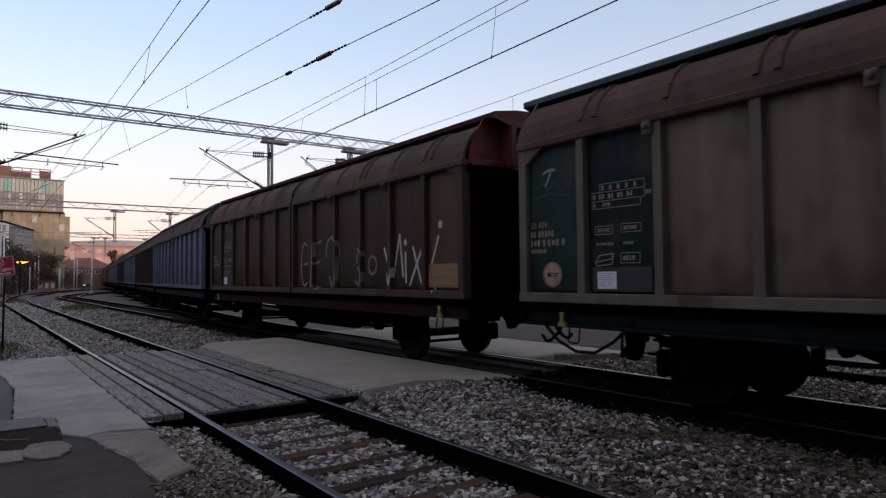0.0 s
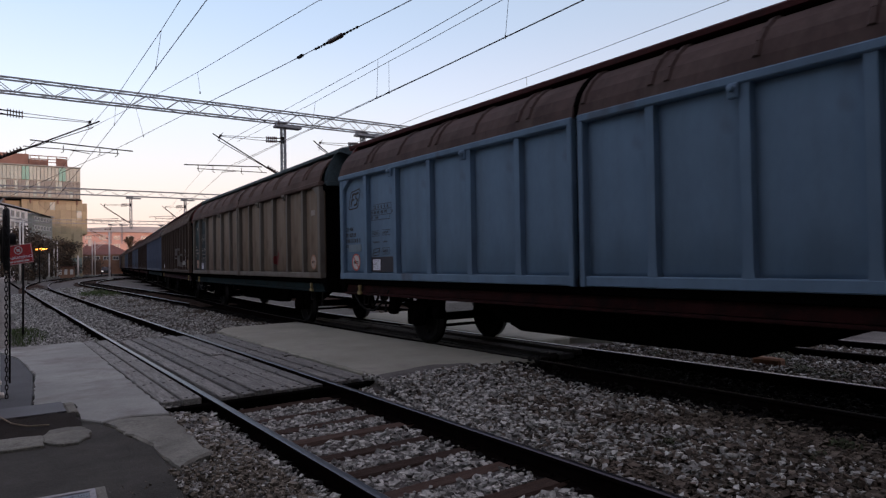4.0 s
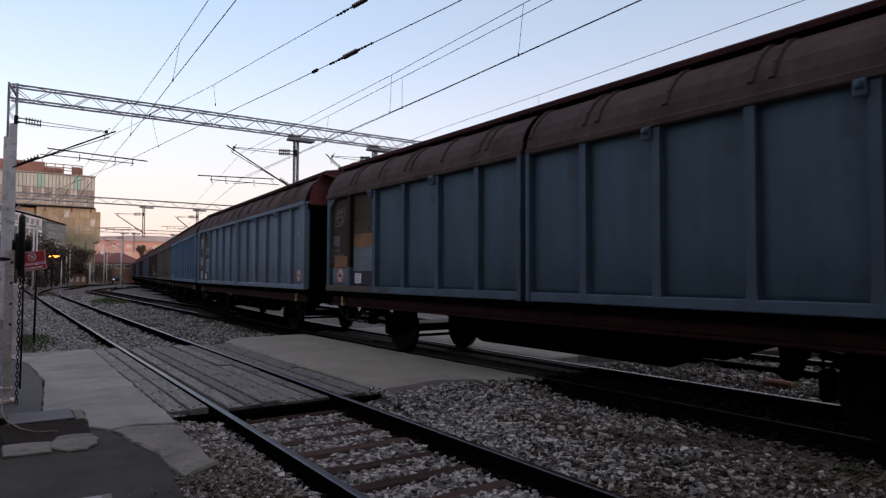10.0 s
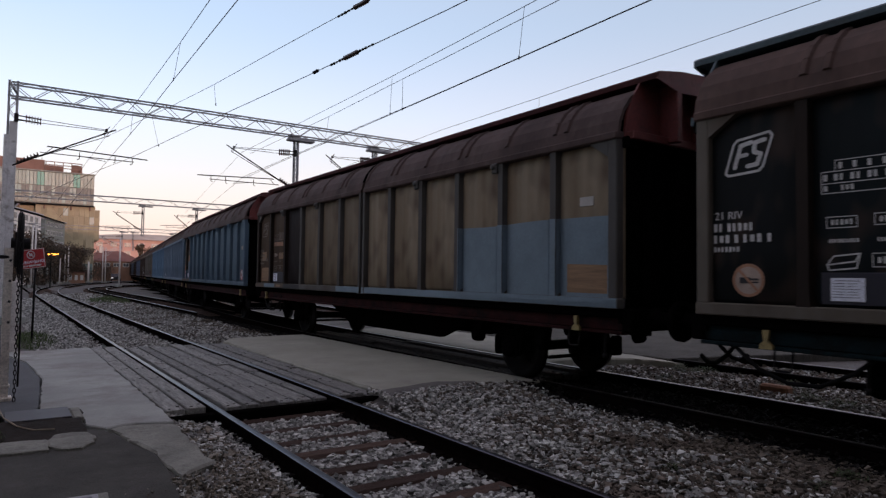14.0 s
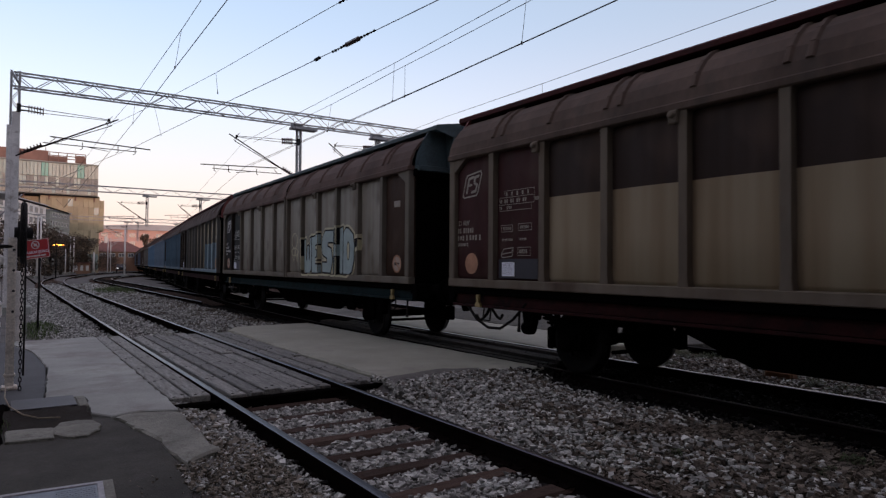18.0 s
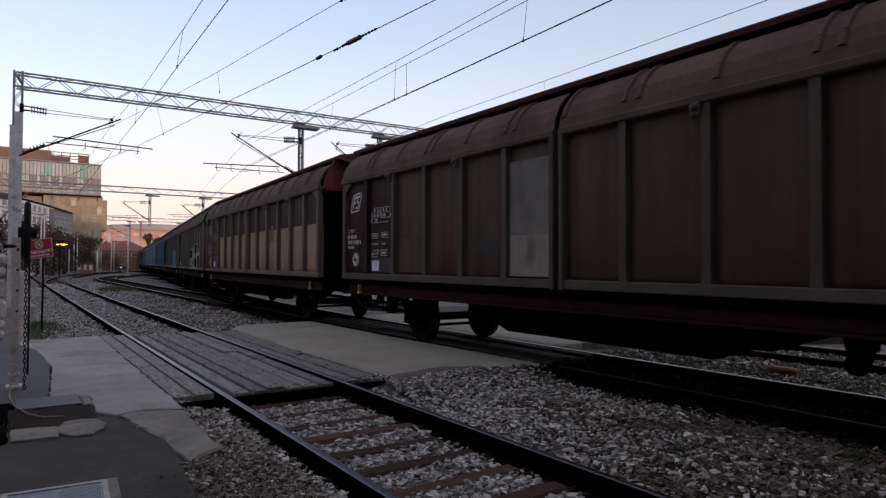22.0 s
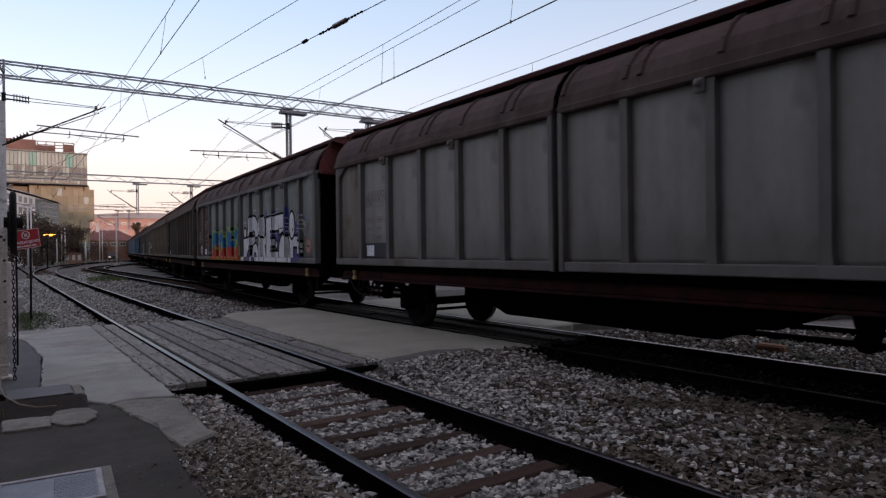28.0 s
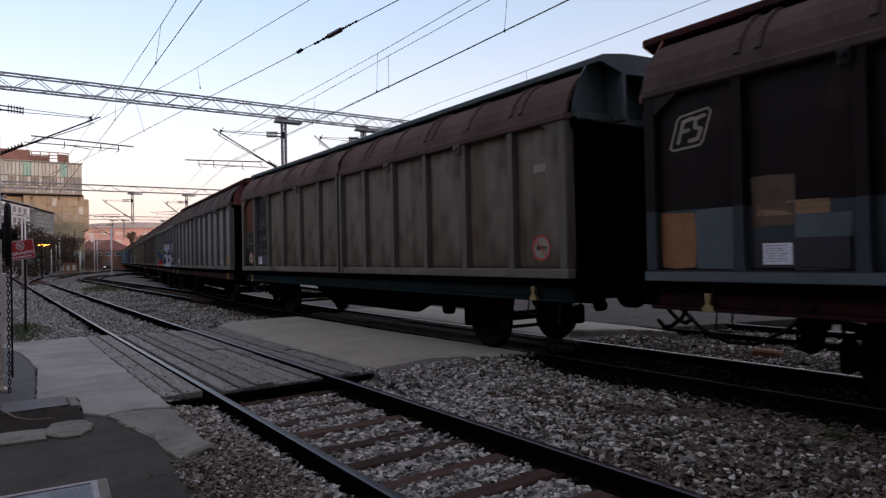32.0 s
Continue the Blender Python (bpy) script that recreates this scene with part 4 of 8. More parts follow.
    sh.prism([(-0.34, 0.95), (-0.2, 0.4), (-0.14, 0.4), (-0.22, 0.95)], "x", -1.0, -0.97)
    sh.prism([(0.34, 0.95), (0.2, 0.4), (0.14, 0.4), (0.22, 0.95)], "x", -1.0, -0.97)
    sh.box(-1.0, -0.97, -0.2, 0.2, 0.37, 0.42, c=0.005)
    W["guard"] = recalc(sh.mesh("axle_guard"))
    sh = Shape().box(-1.04, -0.92, 0.63, 0.77, 0.72, 0.95, c=0.02)
    sh.prism([(0.92, 1.0), (0.62, 1.0), (0.66, 0.66), (0.74, 0.5), (0.84, 0.52), (0.86, 0.7)], "x", -1.1, -0.98)
    sh.lathe([(0.0, -1.14), (0.09, -1.14), (0.1, -1.1), (0.1, -0.98)], 12, Matrix.Translation((0, 0.78, 0.6)))
    W["spring_bracket"] = recalc(sh.mesh("spring_bracket"))
    sh.v = [(x, -y, z) for x, y, z in sh.v]
    W["spring_bracket_b"] = recalc(sh.mesh("spring_bracket"))
    # brake rigging beside a wheel
    sh = Shape().box(-0.86, -0.66, 0.5, 0.62, 0.3, 0.62, c=0.03)
    sh.tube([(-0.76, 0.58, 0.35), (-0.76, 0.62, 0.9)], 0.02, 6).tube([(-0.76, 0.58, 0.36), (0.76, 0.58, 0.36)], 0.03, 6)
    W["brake"] = recalc(sh.mesh("brake_rigging"))
    # buffer, pointing along +y
    mm = Matrix.Rotation(math.pi / 2, 4, "Z")
    W["buffer"] = recalc(Shape().lathe([(0.0, -0.02), (0.13, -0.02), (0.13, 0.2), (0.1, 0.22), (0.1, 0.46), (0.14, 0.5), (0.24, 0.53), (0.245, 0.56), (0.15, 0.58), (0.0, 0.585)], 20, mm).mesh("buffer"))
    sh = Shape().box(-0.035, 0.035, 0, 0.3, -0.06, 0.06, c=0.015)
    sh.tube([(0, 0.3, 0.05), (0.05, 0.34, 0.03), (0.05, 0.34, -0.1), (0, 0.3, -0.14), (-0.05, 0.34, -0.1), (-0.05, 0.34, 0.03), (0, 0.3, 0.05)], 0.022, 8)
    sh.tube([(-0.06, 0.36, -0.08), (-0.06, 0.62, -0.12), (0.06, 0.62, -0.12), (0.06, 0.36, -0.08)], 0.024, 8)
    W["coupler"] = recalc(sh.mesh("screw_coupler"))
    W["hose"] = recalc(Shape().tube([(-0.35, -0.05, 0.92), (-0.35, 0.12, 0.86), (-0.35, 0.26, 0.66), (-0.34, 0.42, 0.54), (-0.3, 0.56, 0.52), (-0.26, 0.68, 0.6)], 0.028, 8).mesh("brake_hose"))
    W["step"] = recalc(Shape().tube([(-1.22, -0.09, 0.9), (-1.25, -0.09, 0.68), (-1.25, -0.07, 0.66), (-1.25, 0.07, 0.66), (-1.25, 0.09, 0.68), (-1.22, 0.09, 0.9)], 0.012, 6).mesh("footstep"))
    W["lever"] = recalc(Shape().tube([(-1.2, 0, 0.92), (-1.21, 0.01, 0.7), (-1.21, 0.01, 0.55)], 0.018, 6).tube([(-1.21, 0.01, 0.6), (-1.21, 0.01, 0.54)], 0.028, 8).mesh("stub_pipe"))
    W["hook"] = recalc(Shape().prism([(-0.035, 1.06), (0.035, 1.06), (0.022, 0.95), (0.065, 0.91), (0.065, 0.87), (-0.065, 0.87), (-0.065, 0.91), (-0.022, 0.95)], "x", -1.345, -1.3).mesh("lifting_hook"))
    W["loop"] = recalc(Shape().tube([(-1.24, -2.2, 0.98), (-1.25, -1.9, 0.72), (-1.25, -1.6, 0.56), (-1.25, -1.3, 0.55), (-1.25, -1.0, 0.66), (-1.24, -0.7, 0.9)], 0.022, 8).mesh("cable_loop"))
    W["hinge"] = recalc(Shape().box(-SIDE - 0.06, -SIDE + 0.0, -0.06, 0.06, WALL - 0.16, WALL + 0.0, c=0.015).lathe([(0.0, -0.1), (0.04, -0.1), (0.04, 0.05)], 10, Matrix.Translation((-SIDE, 0, WALL - 0.06))).mesh("roller_bracket"))


def panel_y(i):
    """The middle of panel i, counted from the leading end."""
    return HALF - BAY * (i + 0.5)


# ---- markings on a wagon ----
FACE = -SIDE + 0.055


def frame_box(sh, y0, y1, z0, z1, w=0.012, x=FACE):
    for a in (((y0, z0), (y1, z0)), ((y0, z1), (y1, z1)), ((y0, z0), (y0, z1)), ((y1, z0), (y1, z1))):
        sh.stroke(list(a), w, x, cap=2)


def bars(sh, y0, z, widths, h, x=FACE, gap=0.03):
    """Lines of unreadable writing as plain upright bars, from y0 towards the rear."""
    y = y0
    for w in widths:
        n = max(1, round(w / (h * 0.78)))
        for k in range(n):
            c = y - w * k / n
            b = w / n * (0.62 if (k * 7 + n) % 3 else 0.48)
            q = h * (0.5 if (k * 5 + n) % 4 else 0.42)
            sh.add([(x - 0.004, c, z - q), (x - 0.004, c - b, z - q), (x - 0.004, c - b, z + q), (x - 0.004, c, z + q)], [(0, 1, 2, 3)])
        y -= w + max(gap, h * 0.4)


def plate_and_card(w, b):
    """The dark plate low on the second panel, with its paper."""
    part("card_holder", Shape().box(FACE - 0.012, FACE + 0.02, b + 0.42, b - 0.44, 1.335, 1.63, c=0.006), NAVY, w, "dark plate behind the waybill")
    sh = Shape().box(FACE - 0.02, FACE, b + 0.34, b + 0.06, 1.37, 1.58, c=0.003)
    card = part("waybill", sh, PAPER, w, "white paper waybill")
    sh = Shape()
    for k in range(7):
        bars(sh, b + 0.32, 1.555 - 0.025 * k, (0.1, 0.08) if k % 3 else (0.22,), 0.009, x=FACE - 0.017, gap=0.02)
    tagged(part("waybill_print", sh, NAVY, card, fix=False), kind="stuff")


def markings(w, mark, logo, lines=True):
    """Logo outline, data lines, load table and plates on the first two panels."""
    a, b = panel_y(0), panel_y(1)
    if logo:
        sh = Shape()
        y, z = a + 0.24, 2.64
        sh.stroke([(y, z + 0.03), (y - 0.09, z + 0.32), (y - 0.13, z + 0.36), (y - 0.47, z + 0.4), (y - 0.5, z + 0.36), (y - 0.4, z + 0.06), (y - 0.36, z + 0.02), (y - 0.03, z), (y, z + 0.03)], 0.026, FACE)
        sh.stroke([(y - 0.1, z + 0.08), (y - 0.17, z + 0.3), (y - 0.28, z + 0.32)], 0.045, FACE)
        sh.stroke([(y - 0.14, z + 0.19), (y - 0.23, z + 0.2)], 0.04, FACE)
        sh.stroke([(y - 0.42, z + 0.33), (y - 0.32, z + 0.31), (y - 0.31, z + 0.22), (y - 0.38, z + 0.19), (y - 0.34, z + 0.09), (y - 0.24, z + 0.08)], 0.045, FACE)
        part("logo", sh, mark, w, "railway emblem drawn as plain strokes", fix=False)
    plate_and_card(w, b)
    if not lines:
        return
    sh = Shape()
    bars(sh, a + 0.38, 2.1, (0.12, 0.3), 0.085)
    tagged(part("data_line", sh, mark, w, fix=False), kind="stuff")
    sh = Shape()
    bars(sh, a + 0.38, 1.98, (0.2, 0.06, 0.22, 0.06), 0.085)
    tagged(part("data_line", sh, mark, w, fix=False), kind="stuff")
    sh = Shape()
    bars(sh, a + 0.38, 1.87, (0.3,), 0.055)
    tagged(part("data_line", sh, mark, w, fix=False), kind="stuff")
    words("21 RIV", 0.115, mark, w, pose(FACE - 0.008, a + 0.21, 2.22, 90, 0, -90), "stencil")
    sh = Shape()
    frame_box(sh, b + 0.3, b - 0.36, 2.56, 2.66, 0.008)
    frame_box(sh, b + 0.42, b - 0.36, 2.45, 2.56, 0.008)
    frame_box(sh, b + 0.42, b - 0.3, 2.36, 2.45, 0.008)
    bars(sh, b + 0.27, 2.61, (0.05, 0.05, 0.05, 0.05, 0.05), 0.06, gap=0.07)
    bars(sh, b + 0.4, 2.505, (0.05, 0.1, 0.1, 0.1, 0.1), 0.06, gap=0.04)
    bars(sh, b + 0.4, 2.405, (0.05, 0.12), 0.05, gap=0.1)
    bars(sh, b - 0.38, 2.5, (0.09,), 0.05)
    tagged(part("load_table", sh, mark, w, fix=False), kind="stuff")
    for y0, y1, z0, z1, wd, h in ((0.38, 0.12, 2.04, 2.14, 0.2, 0.05), (-0.02, -0.3, 2.05, 2.15, 0.2, 0.05), (0.0, -0.28, 1.68, 1.8, 0.18, 0.06)):
        sh = Shape()
        frame_box(sh, b + y0, b + y1, z0, z1, 0.008)
        bars(sh, b + y0 - 0.04, (z0 + z1) / 2, (wd,), h)
        tagged(part("data_box", sh, mark, w, fix=False), kind="stuff")
    sh = Shape()
    y = b + 0.38
    sh.stroke([(y, 1.7), (y - 0.06, 1.78), (y - 0.28, 1.8), (y - 0.24, 1.73), (y, 1.7)], 0.014, FACE)
    sh.stroke([(y, 1.7), (y - 0.02, 1.65), (y - 0.25, 1.67), (y - 0.28, 1.8)], 0.014, FACE)
    part("box_drawing", sh, mark, w, fix=False)
    sh = Shape()
    bars(sh, b + 0.36, 1.92, (0.26,), 0.035)
    tagged(part("data_line", sh, mark, w, fix=False), kind="stuff")
    sh = Shape()
    bars(sh, b - 0.04, 1.92, (0.16,), 0.035)
    tagged(part("data_line", sh, mark, w, fix=False), kind="stuff")


def warning_disc(w, y, z, r=0.17, disc=WHITE, ring=REDM):
    """A round sign: a wagon outline struck through in red."""
    n = 28
    d = part("warning_disc", Shape().add([(FACE - 0.002, y + r * math.cos(2 * math.pi * k / n), z + r * math.sin(2 * math.pi * k / n)) for k in range(n)], [tuple(range(n))[::-1]]), disc, w, "round white prohibition sign", fix=False)
    sh = Shape()
    pts = [(y + (r - 0.015) * math.cos(2 * math.pi * k / n), z + (r - 0.015) * math.sin(2 * math.pi * k / n)) for k in range(n + 1)]
    sh.stroke(pts, 0.03, FACE - 0.003, cap=2)
    sh.stroke([(y + r * 0.65, z + r * 0.7), (y - r * 0.65, z - r * 0.7)], 0.025, FACE - 0.005, cap=2)
    part("ring", sh, ring, d, fix=False)
    sh = Shape().stroke([(y + 0.09, z), (y - 0.02, z)], 0.06, FACE - 0.0045, cap=1).stroke([(y - 0.02, z + 0.01), (y - 0.11, z + 0.01)], 0.02, FACE - 0.0045, cap=1).stroke([(y - 0.02, z - 0.02), (y - 0.11, z - 0.02)], 0.014, FACE - 0.0045, cap=1)
    part("pictogram", sh, BLACKM, d, fix=False)


def patch(w, name, i0, i1, z0, z1, mat, label="", inset=0.09):
    """A repainted area over the panels i0 to i1, kept between the posts."""
    for i in range(i0, i1 + 1):
        y = panel_y(i)
        sh = Shape().box(FACE - 0.006, FACE + 0.03, y - BAY / 2 + inset, y + BAY / 2 - inset, z0, z1)
        part(name, sh, mat, w, label)


def wagon(label, cap, frame_col, panels, full=True, roof=None, band=None, lead=None, posts=1):
    """One sliding-wall van. panels: the twelve paints from the leading end."""
    roof = roof or ROOF_BROWN
    w = thing("sliding_wall_wagon", label, "freight wagon", group="wagons of the freight train")
    for i in range(12):
        part("panel", W["panel"], panels[i], w, at=pose(0, panel_y(i), 0))
    for i in range(1, 12):
        if i != 6:
            part("post", W["post"], lead if lead and i <= posts else frame_col, w, at=pose(0, HALF - BAY * i, 0))
    part("centre_post", W["centre_post"], frame_col, w)
    for y in (-HALF + 0.09, HALF - 0.09):
        part("corner_post", W["end_post"], lead if lead and posts > 1 and y > 0 else frame_col, w, at=pose(0, y, 0))
    # near-black strip paints the shaded gap between the two sliding walls
    part("joint_strip", W["joint"], FRAME_DARK, w, "near-black strip painted for the shaded gap between the sliding walls")
    part("sill", W["sill"], frame_col, w)
    part("top_rail", W["band"], band or roof, w)
    part("sliding_roof", W["shoulder"], roof, w, "dark brown curved roof edge")
    part("roof_cap", W["cap"], CAP_MAROON if cap is CAP_RED else cap, w)
    part("far_wall", W["far"], frame_col, w)
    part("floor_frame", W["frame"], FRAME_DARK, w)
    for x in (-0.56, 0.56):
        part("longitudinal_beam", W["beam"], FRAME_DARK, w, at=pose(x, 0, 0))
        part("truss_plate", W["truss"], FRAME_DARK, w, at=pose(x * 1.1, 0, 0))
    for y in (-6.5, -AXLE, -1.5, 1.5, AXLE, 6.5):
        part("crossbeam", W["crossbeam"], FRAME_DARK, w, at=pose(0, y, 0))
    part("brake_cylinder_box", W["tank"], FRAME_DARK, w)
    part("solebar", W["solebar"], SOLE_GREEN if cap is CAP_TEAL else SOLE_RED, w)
    # over the roof the shaded gap is a rib painted near-black
    part("roof_seam", W["rib"], FRAME_DARK, w, "rib painted near-black for the gap between the two sliding halves")
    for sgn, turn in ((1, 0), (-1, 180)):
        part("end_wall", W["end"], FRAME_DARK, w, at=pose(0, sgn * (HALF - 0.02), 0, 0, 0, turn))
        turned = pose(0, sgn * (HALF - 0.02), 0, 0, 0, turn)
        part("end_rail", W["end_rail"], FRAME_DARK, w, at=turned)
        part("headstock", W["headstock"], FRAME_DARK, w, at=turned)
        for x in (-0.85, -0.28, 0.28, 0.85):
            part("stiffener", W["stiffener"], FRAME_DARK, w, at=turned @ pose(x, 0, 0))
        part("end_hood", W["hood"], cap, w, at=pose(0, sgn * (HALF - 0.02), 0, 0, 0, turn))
    for i in range(1, 12):
        for dy in ((-0.11, 0.11) if i % 2 else (0.0,)):
            part("roof_rib", W["rib"], roof, w, at=pose(0, HALF - BAY * i + dy - 0.12, 0))
    part("corner_gusset", W["gusset"], frame_col, w, at=pose(0, -HALF + 0.08, 0))
    part("corner_gusset", W["gusset_b"], frame_col, w, at=pose(0, HALF - 0.08, 0))
    for y in (-AXLE, AXLE):
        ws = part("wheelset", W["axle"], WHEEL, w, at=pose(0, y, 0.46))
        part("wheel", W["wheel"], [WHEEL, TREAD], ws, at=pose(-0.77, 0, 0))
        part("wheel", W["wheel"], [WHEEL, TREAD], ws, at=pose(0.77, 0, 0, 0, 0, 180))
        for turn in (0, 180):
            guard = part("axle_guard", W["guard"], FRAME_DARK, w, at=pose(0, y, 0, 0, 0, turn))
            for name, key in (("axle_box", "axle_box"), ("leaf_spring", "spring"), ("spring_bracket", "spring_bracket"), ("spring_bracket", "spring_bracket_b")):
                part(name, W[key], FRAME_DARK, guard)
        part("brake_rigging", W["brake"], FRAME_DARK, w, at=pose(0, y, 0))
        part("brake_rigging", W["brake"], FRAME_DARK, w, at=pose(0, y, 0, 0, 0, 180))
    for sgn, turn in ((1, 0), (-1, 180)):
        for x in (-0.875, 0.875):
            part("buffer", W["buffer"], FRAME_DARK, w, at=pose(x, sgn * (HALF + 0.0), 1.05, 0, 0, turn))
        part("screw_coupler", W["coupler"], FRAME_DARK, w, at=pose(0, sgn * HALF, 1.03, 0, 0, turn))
        if full:
            part("brake_hose", W["hose"], RUBBER, w, at=pose(0, sgn * HALF, 0, 0, 0, turn))
            part("footstep", W["step"], IRON, w, at=pose(0, sgn * (HALF - 0.75) - 0.12 * sgn, 0))
            part("stub_pipe", W["lever"], IRON, w, at=pose(0, sgn * (HALF - (0.35 if sgn < 0 else 1.62)), 0))
            part("lifting_hook", W["hook"], YELLOW, w, "yellow hook on the solebar", at=pose(0, sgn * (HALF - 0.75), 0))
    if full:
        for y in (-4 * BAY, -2 * BAY, 2 * BAY, 4 * BAY):
            part("roller_bracket", W["hinge"], frame_col, w, at=pose(0, y + 0.1, 0))
        part("cable_loop", W["loop"], RUBBER, w, at=pose(0, HALF + 0.38, 0))
    return w


wagon_meshes()
W["gusset_b"] = recalc(Shape().prism([(-0.08, WALL), (-0.42, WALL), (-0.08, WALL - 0.22)], "x", -SIDE - 0.008, -SIDE + 0.12).mesh("corner_gusset"))

BROWN = (0.10, 0.07, 0.055)
DARKBROWN = (0.05, 0.035, 0.03)
BEIGE = (0.32, 0.262, 0.18)
GREYGREEN = (0.268, 0.26, 0.226)
BLUE = (0.146, 0.25, 0.355)
DULLBLUE = (0.115, 0.15, 0.21)
PALEBLUE = (0.185, 0.252, 0.32)
GREEN = (0.014, 0.03, 0.035)
MAROON = (0.055, 0.02, 0.02)
TAN = (0.215, 0.172, 0.132)

TRAIN = {}


def wagons():
    p = paint
    fr = p((0.175, 0.163, 0.143), rust=0.25)
    teal = p((0.163, 0.24, 0.31), rust=0.1)
    umber = p((0.03, 0.022, 0.018), rust=0.1)
    TRAIN[0] = wagon("brown sliding-wall freight wagon with two dark green lettered panels", CAP_TEAL, fr, [p((0.023, 0.056, 0.06)), p(GREEN)] + [p(TAN)] * 10, roof=ROOF_RED)
    TRAIN[1] = wagon("blue-grey sliding-wall freight wagon with black lettering", CAP_RED, p(BLUE, rust=0.05), [p(BLUE, rust=0.05)] * 12, band=p(BLUE, rust=0.05))
    TRAIN[2] = wagon("blue-grey sliding-wall freight wagon with brown lettered panels", CAP_RED, p(PALEBLUE, rust=0.05), [p((0.07, 0.048, 0.036), PALEBLUE, 1.72)] + [p((0.07, 0.048, 0.036), PALEBLUE, 2.16)] + [teal] * 10, band=teal)
    TRAIN[3] = wagon("blue-grey sliding-wall freight wagon with orange-patched brown panels", CAP_RED, p((0.092, 0.15, 0.198), rust=0.15), [p((0.06, 0.042, 0.03), PALEBLUE, 1.7)] + [p((0.07, 0.05, 0.033), PALEBLUE, 2.15)] + [p((0.085, 0.148, 0.192), rust=0.15)] * 10, lead=p((0.03, 0.022, 0.018), (0.09, 0.14, 0.19), 1.72, 0.1), posts=1)
    TRAIN[4] = wagon("beige sliding-wall freight wagon with a blue repainted rear half", CAP_RED, p((0.1, 0.1, 0.095), rust=0.25), [p((0.07, 0.045, 0.028))] * 2 + [p((0.017, 0.012, 0.012), rust=0.1)] + [p((0.175, 0.143, 0.1), rust=0.45)] * 3 + [p((0.262, 0.218, 0.155), rust=0.45)] * 6, lead=umber, posts=2)
    TRAIN[5] = wagon("grey-beige sliding-wall freight wagon with painted block letters", CAP_TEAL, p((0.15, 0.135, 0.112), rust=0.25), [p((0.01, 0.013, 0.014)), p((0.01, 0.016, 0.018))] + [p(GREYGREEN)] * 9 + [p((0.05, 0.028, 0.019))], roof=ROOF_RED, lead=umber)
    TRAIN[6] = wagon("two-tone brown and beige sliding-wall freight wagon", CAP_RED, p((0.165, 0.137, 0.107), rust=0.3), [p(MAROON)] * 2 + [p((0.04, 0.028, 0.024), BEIGE, 2.49, 0.5)] * 10, roof=ROOF_TAN)
    TRAIN[7] = wagon("dark olive-brown sliding-wall freight wagon with maroon lettered panels", CAP_RED, p((0.1, 0.086, 0.074), rust=0.25), [p((0.045, 0.018, 0.018))] * 2 + [p((0.094, 0.066, 0.05), rust=0.55)] * 10, roof=ROOF_TAN, lead=umber)
    TRAIN[8] = wagon("grey sliding-wall freight wagon covered in large graffiti", CAP_RED, p((0.15, 0.155, 0.15), rust=0.2), [p((0.1, 0.028, 0.028))] * 2 + [p((0.205, 0.236, 0.232), rust=0.4)] * 10, band=p((0.15, 0.155, 0.155), rust=0.2))
    TRAIN[9] = wagon("grey sliding-wall freight wagon with a pale sill", CAP_RED, p((0.165, 0.165, 0.158), rust=0.2), [p((0.2, 0.19, 0.165))] * 1 + [p((0.27, 0.275, 0.265), rust=0.15)] * 11)
    TRAIN[10] = wagon("grey-brown sliding-wall freight wagon with rust-red and navy panels", CAP_TEAL, p((0.165, 0.155, 0.138), rust=0.25), [p((0.13, 0.042, 0.024), (0.018, 0.026, 0.027), 2.3), p((0.012, 0.014, 0.024))] + [p((0.19, 0.17, 0.142), rust=0.5)] * 10, roof=ROOF_RED)
    TRAIN[11] = wagon("dark brown sliding-wall freight wagon with orange and grey patches", CAP_RED, p((0.03, 0.028, 0.03), rust=0.1), [p((0.016, 0.011, 0.011), (0.06, 0.085, 0.1), 1.97, 0.1)] * 3 + [p((0.024, 0.018, 0.017))] * 9, lead=p((0.018, 0.013, 0.013), (0.05, 0.065, 0.075), 1.97, 0.1), posts=2)
    TRAIN[12] = wagon("dark brown sliding-wall freight wagon", CAP_RED, p(BROWN), [p(DARKBROWN)] * 12, False)
    TRAIN[-1] = wagon("dark brown sliding-wall freight wagon with sprayed white tags", CAP_RED, p((0.078, 0.055, 0.045)), [p((0.068, 0.043, 0.037))] * 11 + [p((0.1, 0.07, 0.05))], roof=ROOF_TAN)
    TRAIN[-2] = wagon("blue-grey sliding-wall freight wagon", CAP_TEAL, p((0.115, 0.145, 0.205), rust=0.1), [p((0.115, 0.145, 0.205), rust=0.1)] * 12, False)
    looks = [(DARKBROWN, CAP_RED), (DULLBLUE, CAP_RED), (DARKBROWN, CAP_RED), (DULLBLUE, CAP_TEAL), (TAN, CAP_RED), (BROWN, CAP_TEAL), (DULLBLUE, CAP_RED), (BROWN, CAP_RED)]
    for k, (c, cap) in zip(range(-3, -11, -1), looks):
        TRAIN[k] = wagon("weathered %s sliding-wall freight wagon" % ("blue-grey" if c == DULLBLUE else "brown"), cap, p(c), [p(c)] * 12, False)


wagons()


# ---- painted letters and repaints on the wagons ----
def capsule(p, q, w, n=7):
    d = math.atan2(q[1] - p[1], q[0] - p[0])
    return [(q[0] + w / 2 * math.cos(d - math.pi / 2 + math.pi * k / n), q[1] + w / 2 * math.sin(d - math.pi / 2 + math.pi * k / n)) for k in range(n + 1)] + [(p[0] + w / 2 * math.cos(d + math.pi / 2 + math.pi * k / n), p[1] + w / 2 * math.sin(d + math.pi / 2 + math.pi * k / n)) for k in range(n + 1)]


